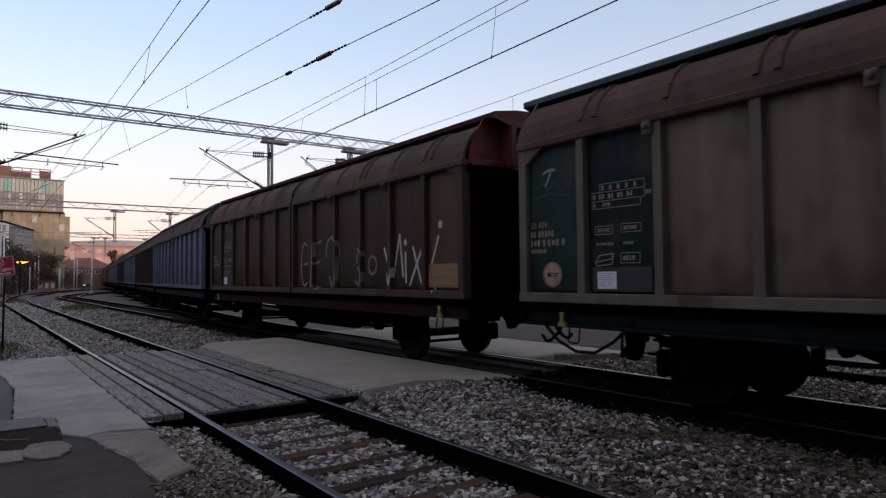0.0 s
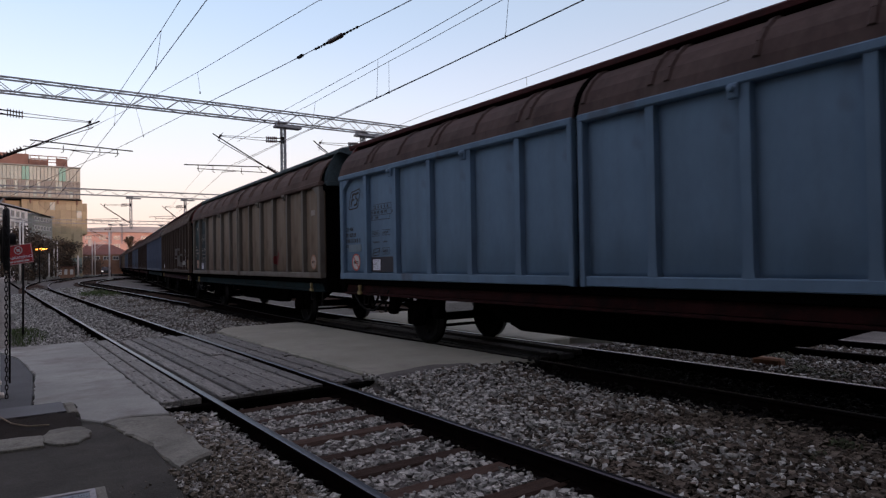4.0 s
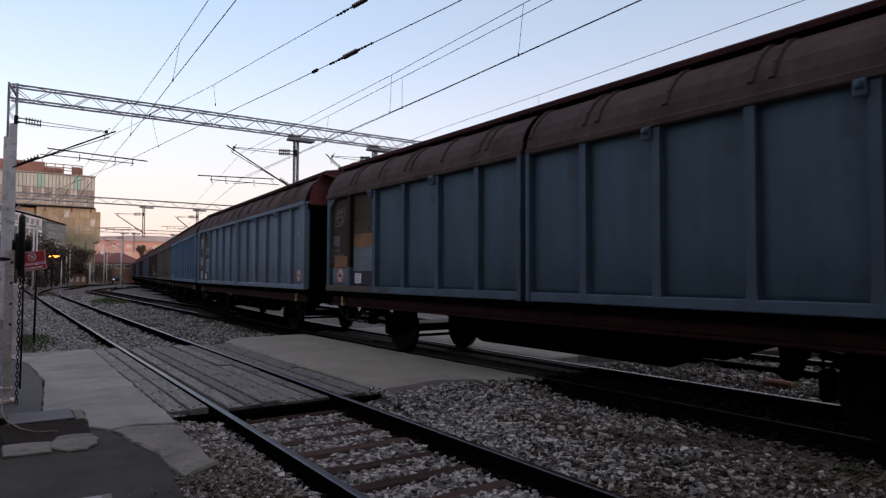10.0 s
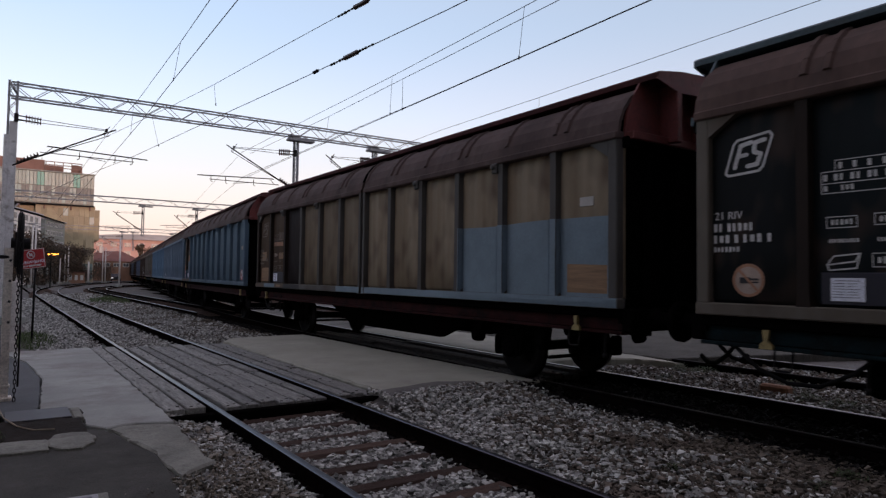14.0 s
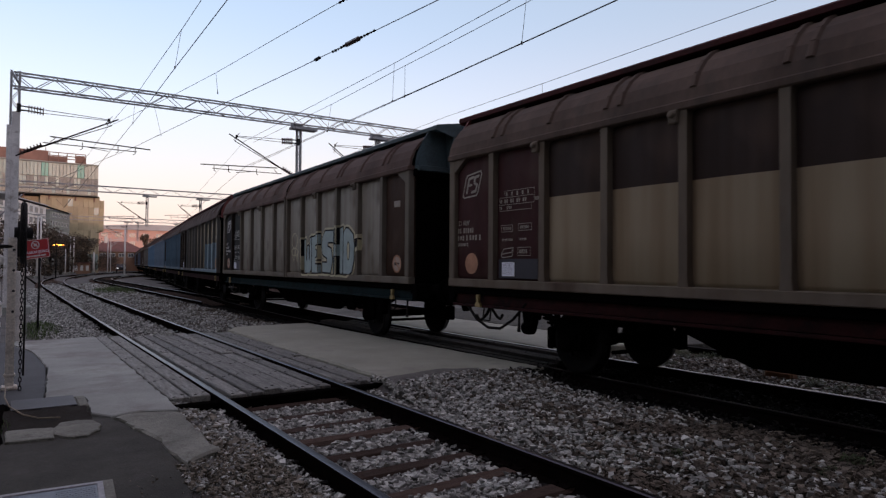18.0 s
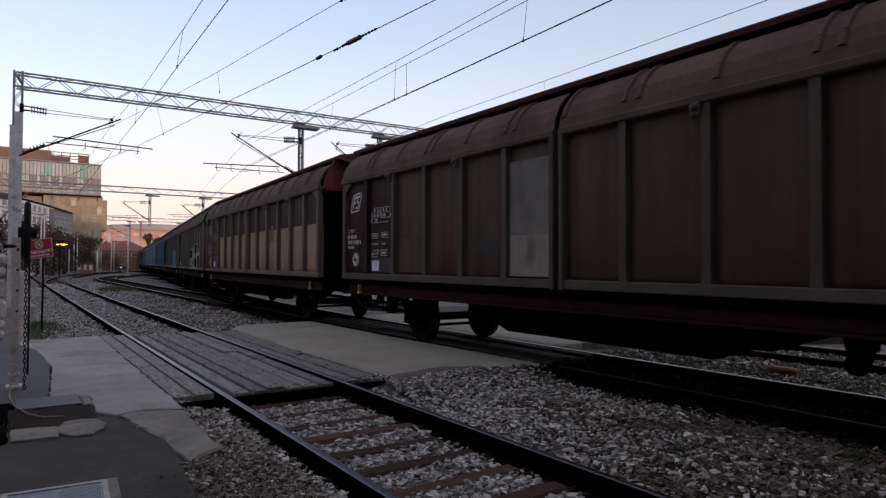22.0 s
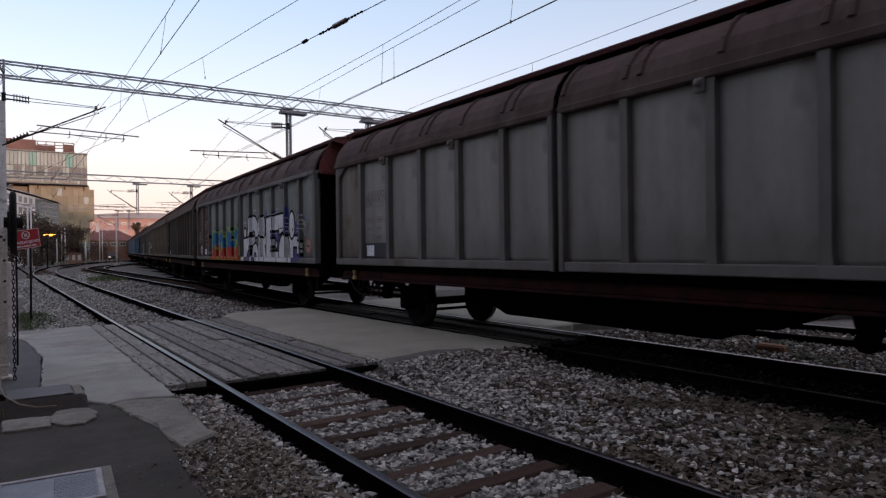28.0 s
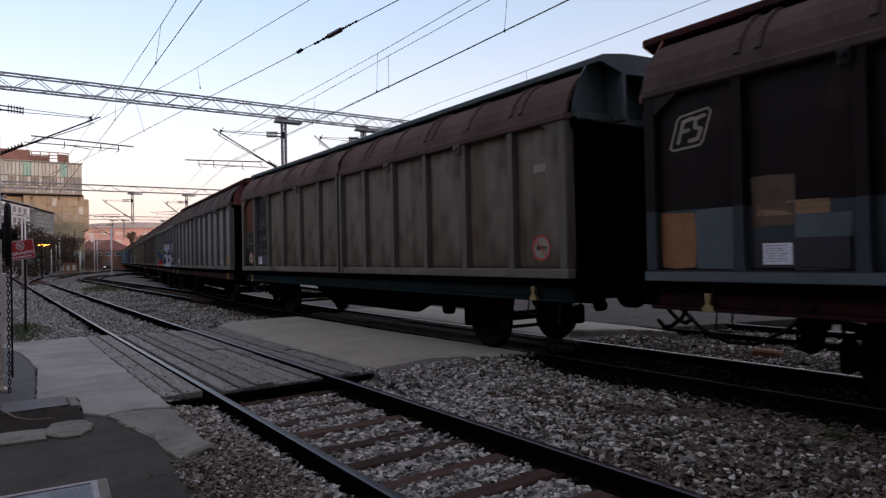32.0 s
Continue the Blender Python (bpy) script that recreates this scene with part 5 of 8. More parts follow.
def oval(y, z, ry, rz, n=22):
    return [(y + ry * math.cos(2 * math.pi * k / n), z + rz * math.sin(2 * math.pi * k / n)) for k in range(n)]


def clip(poly, axis, lim, keep_over):
    """A convex outline cut by y or z = lim."""
    out = []
    for (a, b) in zip(poly, poly[1:] + poly[:1]):
        ia, ib = (a[axis] > lim) == keep_over, (b[axis] > lim) == keep_over
        if ia:
            out.append(a)
        if ia != ib:
            u = (lim - a[axis]) / (b[axis] - a[axis])
            out.append((a[0] + (b[0] - a[0]) * u, a[1] + (b[1] - a[1]) * u))
    return out


def spray(w, name, polys, mat, layer=0, label=""):
    """Paint that follows the relief of the wall: on the panels, over the posts and over the sill."""
    sh = Shape()
    planes = [(panel_y(i) + BAY * c0, panel_y(i) + BAY * c1, SILL + 0.13, 9, panel_y(i)) for i in range(12) for c0, c1 in zip(CELLS[:-1], CELLS[1:])]
    sheets = len(planes)
    planes += [(HALF - BAY * i - 0.058, HALF - BAY * i + 0.058, SILL + 0.13, 9, -SIDE - 0.011) for i in range(1, 12) if i != 6]
    planes += [(-0.14, -0.052, SILL, 9, -SIDE - 0.036), (0.052, 0.14, SILL, 9, -SIDE - 0.036)]
    planes += [(-HALF, -0.14, SILL + 0.01, SILL + 0.128, -SIDE - 0.016), (0.14, HALF, SILL + 0.01, SILL + 0.128, -SIDE - 0.016)]
    for i, (a, b, z0, z1, x) in enumerate(planes):
        for k, poly in enumerate(polys):
            q = clip(clip(clip(clip(poly, 0, a, True), 0, b, False), 1, z0, True), 1, z1, False) if poly else []
            if len(q) > 2:
                up = 0.0012 * layer + 0.00002 * k + 0.004
                sh.add([((panel_x(y - x, 2.0) if i < sheets else x) - up, y, z) for y, z in q], [tuple(range(len(q)))])
    # the flanks of the posts
    for i in range(1, 12):
        for side in (-1, 1):
            y0 = HALF - BAY * i + side * 0.06
            for k, poly in enumerate(polys):
                q = clip(clip(clip(poly, 0, y0 - 0.004, True), 0, y0 + 0.004, False), 1, SILL + 0.13, True) if poly and i != 6 else []
                if len(q) > 2:
                    z0, z1 = min(p[1] for p in q), max(p[1] for p in q)
                    y = HALF - BAY * i + side * (0.07 + 0.0012 * layer + 0.00002 * k)
                    sh.add([(-SIDE - 0.012, y, z0), (-SIDE + 0.1, y, z0), (-SIDE + 0.1, y, z1), (-SIDE - 0.012, y, z1)], [(0, 1, 2, 3)])
    if sh.v:
        ob = part(name, sh, mat, w, label, fix=False)
        return tagged(ob, kind="stuff") if name in ("paint_blot", "tag", "violet_ground") else ob


def strokes(lines, wd, y0=0.0, z0=0.0, s=1.0):
    """Capsules along lines given to the right (u) and up (v) as the viewer sees them."""
    out = []
    for ln in lines:
        pts = [(y0 - u * s, z0 + v * s) for u, v in ln]
        out += [capsule(p, q, wd) for p, q in zip(pts[:-1], pts[1:])]
    return out


def arc(cu, cv, ru, rv, a0, a1, n=8):
    return [(cu + ru * math.cos(radians(a0 + (a1 - a0) * k / n)), cv + rv * math.sin(radians(a0 + (a1 - a0) * k / n))) for k in range(n + 1)]


SILVER = surface("silver_spray", (0.56, 0.58, 0.61), grain=0.2, rough=0.5, big=1.6, fine=20, vary=0.22, bump=0.02, spec=0.5)
SPRAY_BLACK = surface("black_spray", (0.006, 0.006, 0.008), grain=0.2, rough=0.8, spec=0.1, big=4, fine=40, vary=0.2, bump=0.02)
SPRAY_WHITE = surface("white_spray", (0.5, 0.5, 0.48), grain=0.2, rough=0.7, big=4, fine=60, vary=0.25, bump=0.02)
SPRAY_GREY = surface("thin_white_spray", (0.2, 0.19, 0.18), grain=0.2, rough=0.8, big=4, fine=60, vary=0.4, bump=0.02)
SPRAY_VIOLET = surface("violet_spray", (0.04, 0.045, 0.2), grain=0.2, rough=0.6, big=3, fine=30, vary=0.3, bump=0.02)
SPRAY_LIME = surface("lime_spray", (0.24, 0.38, 0.012), grain=0.2, rough=0.6, big=3, fine=30, vary=0.2, bump=0.02)
SPRAY_TEAL = surface("pale_teal_spray", (0.27, 0.36, 0.36), grain=0.2, rough=0.6, big=3, fine=30, vary=0.2, bump=0.02)
SPRAY_CREAM = surface("cream_spray", (0.45, 0.42, 0.28), grain=0.2, rough=0.6, big=3, fine=30, vary=0.2, bump=0.02)
BUFF_D = surface("brown_patch", (0.09, 0.06, 0.038), grain=0.2, rough=0.7, big=3, fine=20, vary=0.3, bump=0.05)
ORANGE_P = surface("orange_patch", (0.27, 0.12, 0.045), grain=0.2, rough=0.7, big=3, fine=30, vary=0.25, bump=0.05, other=(0.2, 0.1, 0.05), amount=0.4)
BUFF_P = surface("buff_patch", (0.25, 0.15, 0.08), grain=0.2, rough=0.7, big=3, fine=12, vary=0.3, bump=0.05, streak=(1, 0.4, 6))
WHITE_P = surface("whitewashed_patch", (0.42, 0.41, 0.38), grain=0.2, rough=0.8, big=2, fine=30, vary=0.2, bump=0.05)
GREY_P = surface("grey_patch", (0.092, 0.122, 0.138), grain=0.2, rough=0.8, big=2, fine=30, vary=0.2, bump=0.05)
PEACH2 = surface("pale_faded_disc", (0.42, 0.33, 0.27), grain=0.2, rough=0.8, big=4, fine=40, vary=0.2, bump=0.02)
PEACH = surface("faded_orange_disc", (0.4, 0.2, 0.12), grain=0.2, rough=0.8, big=4, fine=40, vary=0.2, bump=0.02)
BLUE_P = surface("blue_repaint", (0.142, 0.21, 0.252), grain=0.2, rough=0.7, big=2, fine=30, vary=0.15, bump=0.05)


def block_letters():
    """The pieces that were sprayed on single wagons."""
    # tags on the dark brown wagon
    w = TRAIN[-1]
    z = 1.35
    soft = [arc(0.3, 0.5, 0.22, 0.5, 60, 300), [(0.25, 0.5), (0.45, 0.52)], [(0.75, 0.0), (0.85, 0.95), (1.2, 1.0)], [(0.8, 0.5), (1.1, 0.55)], [(0.8, 0.0), (1.15, -0.05)], arc(1.75, 0.75, 0.3, 0.32, 200, -20), [(2.03, 0.7), (1.95, 0.05)], [(1.6, 0.2), (1.7, 0.0)]]
    spray(w, "tag", strokes(soft, 0.055, -0.35, z, 1.0), SPRAY_GREY, 0, "faded white sprayed tag")
    tag = [arc(3.0, 0.55, 0.16, 0.2, 20, 200, 5), arc(2.95, 0.2, 0.18, 0.2, 60, -150, 5), arc(3.5, 0.42, 0.17, 0.18, 0, 360, 8)]
    spray(w, "tag", strokes(tag, 0.05, -0.35, z, 1.0), SPRAY_GREY, 0)
    tag = [[(3.95, 0.72), (4.2, 0.06), (4.5, 0.95), (4.62, 0.2)], [(4.72, 0.1), (4.7, 0.62)], [(4.85, 0.05), (5.25, 0.75)], [(4.95, 0.7), (5.2, 0.05)], [(5.62, -0.05), (5.5, 0.4), (5.72, 0.85)]]
    spray(w, "tag", strokes(tag, 0.05, -0.35, z, 1.0) + [oval(-0.35 - 4.7, z + 0.8, 0.05, 0.06), oval(-0.35 - 5.78, z + 1.05, 0.06, 0.07)], SPRAY_WHITE, 0, "white sprayed tag")
    patch(w, "repaint", 11, 11, 1.36, 1.75, BUFF_P, "buff repainted patch")
    beige_letters(TRAIN[5])
    blue_red_letters(TRAIN[8])
    silver_letters(TRAIN[8])


def pieces(ring):
    """An outline of any shape, in metres from the leading end and over the rail, cut into triangles."""
    pts = [(HALF - u, v) for u, v in ring]
    tri = geometry.tessellate_polygon([[Vector((y, z, 0)) for y, z in pts]])
    return [[pts[i] for i in t] for t in tri]


def rim(ring, wd, closed=True):
    pts = [(HALF - u, v) for u, v in ring]
    return [capsule(p, q, wd) for p, q in zip(pts, pts[1:] + pts[:1] if closed else pts[1:])]


def glyph(w, ring, fill, edge, layer, wd=0.1):
    """A letter with a painted outline round it."""
    f = spray(w, "letter", pieces(ring), fill, layer + 1)
    e = spray(w, "letter_outline", rim(ring, wd), edge, layer)
    if e and f:
        e.parent = f


def beige_letters(w):
    """Rounded pale teal block letters with black and cream outlines."""
    glyphs = [[(7.7, 2.1), (7.87, 2.13), (7.91, 1.62), (7.99, 1.6), (8.01, 1.95), (8.11, 1.97), (8.13, 1.62), (8.2, 1.62), (8.21, 2.14), (8.37, 2.18), (8.34, 1.42), (8.22, 1.3), (7.82, 1.3), (7.74, 1.45)],
              [(8.36, 2.16), (8.95, 2.22), (8.95, 2.0), (8.68, 1.94), (8.68, 1.84), (8.88, 1.84), (8.88, 1.7), (8.68, 1.66), (8.7, 1.5), (8.98, 1.5), (8.98, 1.31), (8.38, 1.31)],
              [(9.1, 2.14), (9.3, 2.28), (9.84, 2.27), (9.84, 2.02), (9.5, 2.02), (9.48, 1.92), (9.72, 1.86), (9.8, 1.6), (9.68, 1.32), (9.1, 1.33), (9.1, 1.55), (9.45, 1.54), (9.46, 1.66), (9.12, 1.74), (9.04, 1.95)],
              [(9.88, 2.28), (10.08, 2.3), (10.08, 1.95), (10.22, 1.95), (10.22, 2.3), (10.46, 2.33), (10.44, 1.31), (10.22, 1.31), (10.22, 1.7), (10.08, 1.7), (10.08, 1.31), (9.88, 1.31)],
              [(10.5, 2.2), (10.65, 2.3), (10.82, 2.28), (11.05, 2.15), (11.12, 1.9), (11.1, 1.6), (11.0, 1.36), (10.85, 1.3), (10.5, 1.31)]]
    glyphs = [[(8.06 + 0.906 * (u - 7.7), 1.32 + 1.02 * (v - 1.3)) for u, v in g] for g in glyphs]
    marks = [[(11.2, 2.06), (11.46, 2.1), (11.44, 1.92), (11.2, 1.84)], [(11.18, 1.78), (11.28, 1.79), (11.26, 1.62), (11.16, 1.6)]]
    for g in glyphs + marks:
        spray(w, "letter_halo", rim(g, 0.17), SPRAY_CREAM, 0, "cream halo of the block letters")
    for i, g in enumerate(glyphs):
        glyph(w, g, SPRAY_TEAL, SPRAY_BLACK, 2 + i, 0.075)
    for g in marks:
        spray(w, "letter", pieces(g), SPRAY_BLACK, 2)
    spray(w, "letter_eye", [oval(HALF - 10.87, 1.83, 0.055, 0.19)], SPRAY_CREAM, 9)
    spray(w, "letter_eye", rim([(10.87 + 0.065 * math.cos(q * 0.6), 1.83 + 0.2 * math.sin(q * 0.6)) for q in range(11)], 0.035), SPRAY_BLACK, 8)
    tag = [arc(0.45, 0.75, 0.22, 0.2, 0, 360, 10), [(0.25, 0.5), (0.4, 0.2), (0.5, 0.5), (0.65, 0.2), (0.7, 0.5)], arc(0.45, 0.45, 0.28, 0.1, 0, 360, 8)]
    spray(w, "tag", strokes(tag, 0.022, -0.1, 1.4, 1.0), SPRAY_CREAM, 0)


def blue_red_letters(w):
    """Jagged letters run together, blue above and red below, with lime edges."""
    both = paint((0.002, 0.14, 0.36), (0.46, 0.035, 0.03), 1.94, 0.0, 0.6)
    glyphs = [[(2.82, 2.23), (3.54, 2.15), (3.58, 2.06), (3.49, 1.83), (3.75, 1.65), (3.83, 1.2), (2.48, 1.2), (2.66, 1.7), (2.59, 1.79)],
              [(3.72, 2.04), (4.17, 2.22), (4.5, 2.09), (4.73, 1.85), (4.8, 1.47), (4.85, 1.2), (3.88, 1.2), (3.8, 1.56)],
              [(4.78, 1.86), (5.0, 2.26), (5.1, 2.29), (5.2, 2.15), (5.78, 2.11), (5.73, 1.93), (5.85, 1.72), (5.96, 1.2), (4.85, 1.2), (4.9, 1.61), (5.02, 1.81)],
              [(5.82, 2.08), (6.15, 2.3), (6.67, 2.01), (6.86, 1.74), (7.0, 1.2), (5.98, 1.2), (5.98, 1.5)]]
    for i, g in enumerate(glyphs):
        glyph(w, g, both, SPRAY_LIME, 1 + i, 0.125)
    # lime gaps inside the letters
    gaps = [[(3.22, 1.62), (3.3, 1.76), (3.42, 1.74), (3.5, 1.56), (3.4, 1.6), (3.36, 1.45), (3.28, 1.45)], [(4.05, 1.82), (4.26, 1.8), (4.3, 1.72), (4.2, 1.76), (4.18, 1.62), (3.86, 1.38), (4.08, 1.66)],
            [(4.78, 1.76), (4.98, 1.76), (4.86, 1.48), (4.88, 1.66)], [(5.36, 1.5), (5.46, 1.76), (5.54, 1.74), (5.58, 1.5), (5.5, 1.56), (5.44, 1.5)], [(5.48, 1.86), (5.6, 1.92), (5.8, 1.84), (5.68, 1.87)],
            [(6.1, 1.9), (6.36, 1.86), (6.24, 1.7), (6.0, 1.48), (6.16, 1.78)], [(6.44, 1.5), (6.52, 1.74), (6.58, 1.5)], [(4.2, 1.4), (4.3, 1.56), (4.36, 1.36)], [(3.74, 1.5), (3.7, 1.38), (3.8, 1.25), (3.8, 1.4)], [(5.9, 1.46), (5.82, 1.34), (5.92, 1.22)]]
    for c in gaps:
        spray(w, "letter_cut", pieces(c) + rim(c, 0.02), SPRAY_LIME, 7)
    for c in ([(3.6, 2.02), (3.56, 1.86), (3.68, 1.84)], [(5.68, 1.9), (5.76, 2.0), (5.78, 1.86)], [(4.86, 1.68), (4.92, 1.72), (4.89, 1.58)]):
        spray(w, "letter_gap", pieces(c), SPRAY_BLACK, 8)
    for c in ([(3.52, 2.2), (3.66, 2.08)], [(4.5, 2.14), (4.66, 2.0), (4.74, 2.08)], [(4.56, 2.2), (4.7, 2.1)], [(5.18, 2.24), (5.5, 2.22)], [(5.2, 2.3), (5.48, 2.28)], [(5.82, 2.14), (6.0, 2.28)], [(5.94, 2.12), (6.06, 2.22)]):
        spray(w, "letter_cut", rim(c, 0.03, False), SPRAY_LIME, 7)
    for u in (3.2, 4.36, 5.45, 6.38):
        spray(w, "letter_cut", [oval(HALF - u, 1.2, 0.09, 0.12)], SPRAY_LIME, 7)
        spray(w, "letter_cut", [oval(HALF - u, 1.19, 0.05, 0.08)], SPRAY_BLACK, 8)
    for u, v, a, b in ((2.36, 2.04, 0.07, 0.1), (3.39, 2.33, 0.05, 0.08), (3.56, 2.26, 0.1, 0.04), (3.7, 2.28, 0.06, 0.07), (3.66, 2.16, 0.1, 0.06), (3.85, 2.34, 0.05, 0.06), (4.54, 2.31, 0.06, 0.09), (4.68, 2.16, 0.08, 0.05), (4.83, 2.26, 0.06, 0.05), (5.43, 2.31, 0.06, 0.06), (5.62, 2.2, 0.13, 0.07), (5.74, 2.25, 0.08, 0.06), (5.82, 2.33, 0.06, 0.07), (6.34, 2.3, 0.09, 0.09), (2.34, 1.36, 0.13, 0.14), (2.3, 1.24, 0.1, 0.06), (7.08, 1.9, 0.04, 0.2), (7.15, 1.5, 0.05, 0.2)):
        blot = [(HALF - u + a * (0.75 + 0.35 * noise.noise(Vector((u * 9, v * 9, q)))) * math.cos(0.45 * q), v + b * (0.75 + 0.35 * noise.noise(Vector((u * 9, v * 9, q)))) * math.sin(0.45 * q)) for q in range(14)]
        spray(w, "paint_blot", [[(HALF - u, v), p, q] for p, q in zip(blot, blot[1:] + blot[:1])], SPRAY_BLACK, 0)
    rng = random.Random(2)
    dots = [oval(HALF - rng.uniform(2.6, 6.9), rng.uniform(1.25, 1.95), 0.018, 0.018, 7) for _ in range(60)]
    p = spray(w, "paint_dots", dots, SPRAY_TEAL, 8)
    tagged(p, kind="stuff")
    spray(w, "tag", strokes([[(2.26, 1.46), (2.26, 1.34)], arc(2.33, 1.42, 0.04, 0.035, 0, 360, 8), [(2.37, 1.42), (2.36, 1.34)], [(2.27, 1.28), (2.36, 1.3)], [(2.42, 1.36), (2.44, 1.34)]], 0.02, HALF, 0), SPRAY_WHITE, 2)


def silver_letters(w):
    """Large silver letters with thick black outlines on a violet ground."""
    V = [(6.98, 1.88, 0.12, 0.14), (7.5, 1.36, 0.2, 0.17), (8.45, 1.34, 0.18, 0.16), (8.87, 2.36, 0.08, 0.2), (9.6, 2.5, 0.08, 0.16), (10.46, 2.56, 0.14, 0.09), (10.5, 1.84, 0.34, 0.24), (11.5, 2.42, 0.1, 0.24), (11.42, 2.2, 0.14, 0.26), (12.33, 2.04, 0.26, 0.24), (12.3, 1.36, 0.34, 0.17), (12.48, 2.42, 0.05, 0.08), (12.72, 2.26, 0.1, 0.12), (8.5, 1.97, 0.12, 0.12), (10.75, 1.7, 0.18, 0.2)]
    for u, v, a, b in V:
        cloud = [(HALF - u + a * (1 + 0.25 * noise.noise(Vector((u * 7, v * 7, q)))) * math.cos(0.35 * q), v + b * (1 + 0.3 * noise.noise(Vector((u * 5, v * 5, q)))) * math.sin(0.35 * q)) for q in range(18)]
        spray(w, "violet_ground", [[(HALF - u, v), p, q] for p, q in zip(cloud, cloud[1:] + cloud[:1])], SPRAY_VIOLET, 0, "violet patch behind the letters")
    E = [(9.64, 2.42), (11.19, 2.47), (11.15, 2.03), (10.85, 1.95), (10.8, 2.07), (10.05, 2.06), (10.02, 1.81), (10.43, 1.81), (10.41, 1.65), (10.02, 1.61), (10.03, 1.45), (10.74, 1.46), (10.73, 1.19), (9.62, 1.19)]
    arch = [(7.57, 1.92), (7.62, 2.18), (7.84, 2.44), (8.16, 2.55), (8.48, 2.51), (8.7, 2.35), (8.8, 2.08), (8.77, 1.92), (8.46, 1.93), (8.43, 2.07), (8.21, 2.14), (8.02, 2.07), (7.94, 1.92)]
    foot = [(8.0, 1.19), (8.09, 1.51), (8.3, 1.68), (8.57, 1.7), (8.72, 1.55), (8.74, 1.19), (8.6, 1.19), (8.57, 1.42), (8.43, 1.48), (8.28, 1.41), (8.23, 1.19)]
    bar = [(7.1, 1.86), (8.41, 1.92), (8.41, 1.74), (7.84, 1.63), (7.6, 1.51), (7.35, 1.19), (7.02, 1.19), (7.15, 1.56)]
    stem = [(8.77, 1.91), (9.03, 1.91), (9.05, 1.19), (8.77, 1.19)]
    tail = [(9.1, 1.9), (9.73, 1.92), (9.72, 1.71), (9.43, 1.67), (9.59, 1.19), (9.1, 1.19)]
    blob = [(10.77, 1.19), (10.8, 1.55), (10.87, 1.72), (10.96, 1.82), (11.07, 1.89), (11.18, 1.92), (11.3, 1.92), (11.4, 1.89), (11.5, 1.82), (11.56, 1.74), (11.65, 1.5), (11.66, 1.19)]
    late = [(11.62, 1.86), (12.38, 1.84), (12.36, 1.6), (11.98, 1.6), (11.96, 1.19), (11.7, 1.19), (11.68, 1.63)]

    def ball(u, v, a, b):
        return [(u + a * math.cos(q * 0.4189), v + b * math.sin(q * 0.4189)) for q in range(15)]
    order = [arch, ball(7.32, 2.06, 0.15, 0.13), bar, foot, stem, tail, ball(9.28, 2.2, 0.23, 0.3), E, late, blob, ball(11.88, 2.15, 0.21, 0.33), ball(12.53, 1.56, 0.12, 0.15), ball(10.58, 1.65, 0.07, 0.09)]
    for i, g in enumerate(order):
        glyph(w, g, SILVER, SPRAY_BLACK, 1 + i, 0.13)
    lines = [[(8.7, 2.24), (8.74, 2.02)], [(9.42, 2.36), (9.46, 2.18), (9.38, 2.0)], [(9.3, 1.98), (9.36, 2.06)], [(9.62, 1.86), (9.66, 1.74)], [(8.32, 1.9), (8.31, 1.76)], [(10.36, 1.8), (10.36, 1.66)], [(7.98, 1.52), (7.95, 1.4)], [(10.82, 2.16), (10.82, 2.08), (11.14, 2.1)], [(12.0, 2.3), (12.02, 2.1), (11.94, 1.98)], [(11.92, 1.98), (11.96, 2.06)], [(12.28, 1.8), (12.28, 1.64)], [(11.52, 1.62), (11.56, 1.4)], [(12.56, 1.6), (12.6, 1.52)]]
    for c in lines:
        spray(w, "letter_shine", rim(c, 0.025, False), SPRAY_BLACK, 16)
    tags = [[(7.15, 2.3), (7.15, 2.4)], [(7.24, 2.26), (7.26, 2.44), (7.35, 2.4), (7.26, 2.35)], [(7.42, 2.26), (7.43, 2.44)], [(7.52, 2.4), (7.43, 2.34), (7.54, 2.24)], [(8.92, 2.4), (8.86, 2.34), (8.91, 2.26)], [(8.94, 2.22), (8.88, 2.16), (8.94, 2.08)], [(8.3, 2.7), (8.6, 2.72)], [(10.29, 2.5), (10.78, 2.56)], [(10.5, 2.6), (10.76, 2.64)], [(10.1, 1.95), (10.6, 1.97), (10.66, 1.82)],
            [(11.46, 2.36), (11.38, 2.28), (11.46, 2.2)], [(11.42, 2.16), (11.42, 2.02), (11.48, 2.0)], [(11.36, 2.12), (11.5, 2.12)], [(11.52, 2.1), (11.53, 1.98), (11.6, 1.98), (11.6, 2.08)], [(12.2, 2.44), (12.22, 2.24)],
            [(12.54, 2.3), (12.6, 2.38), (12.64, 2.3), (12.53, 2.16), (12.64, 2.14)], arc(12.71, 2.2, 0.035, 0.07, 0, 360, 8), [(12.79, 2.24), (12.79, 2.08)], arc(12.86, 2.16, 0.03, 0.05, 0, 360, 8), [(12.89, 2.14), (12.87, 1.98)], [(12.38, 2.06), (12.6, 2.04), (12.76, 1.96), (12.84, 1.86), (12.88, 1.9)], [(12.38, 1.98), (12.55, 1.96)]]
    for c in tags:
        spray(w, "tag", rim(c, 0.022, False), SPRAY_WHITE, 16)


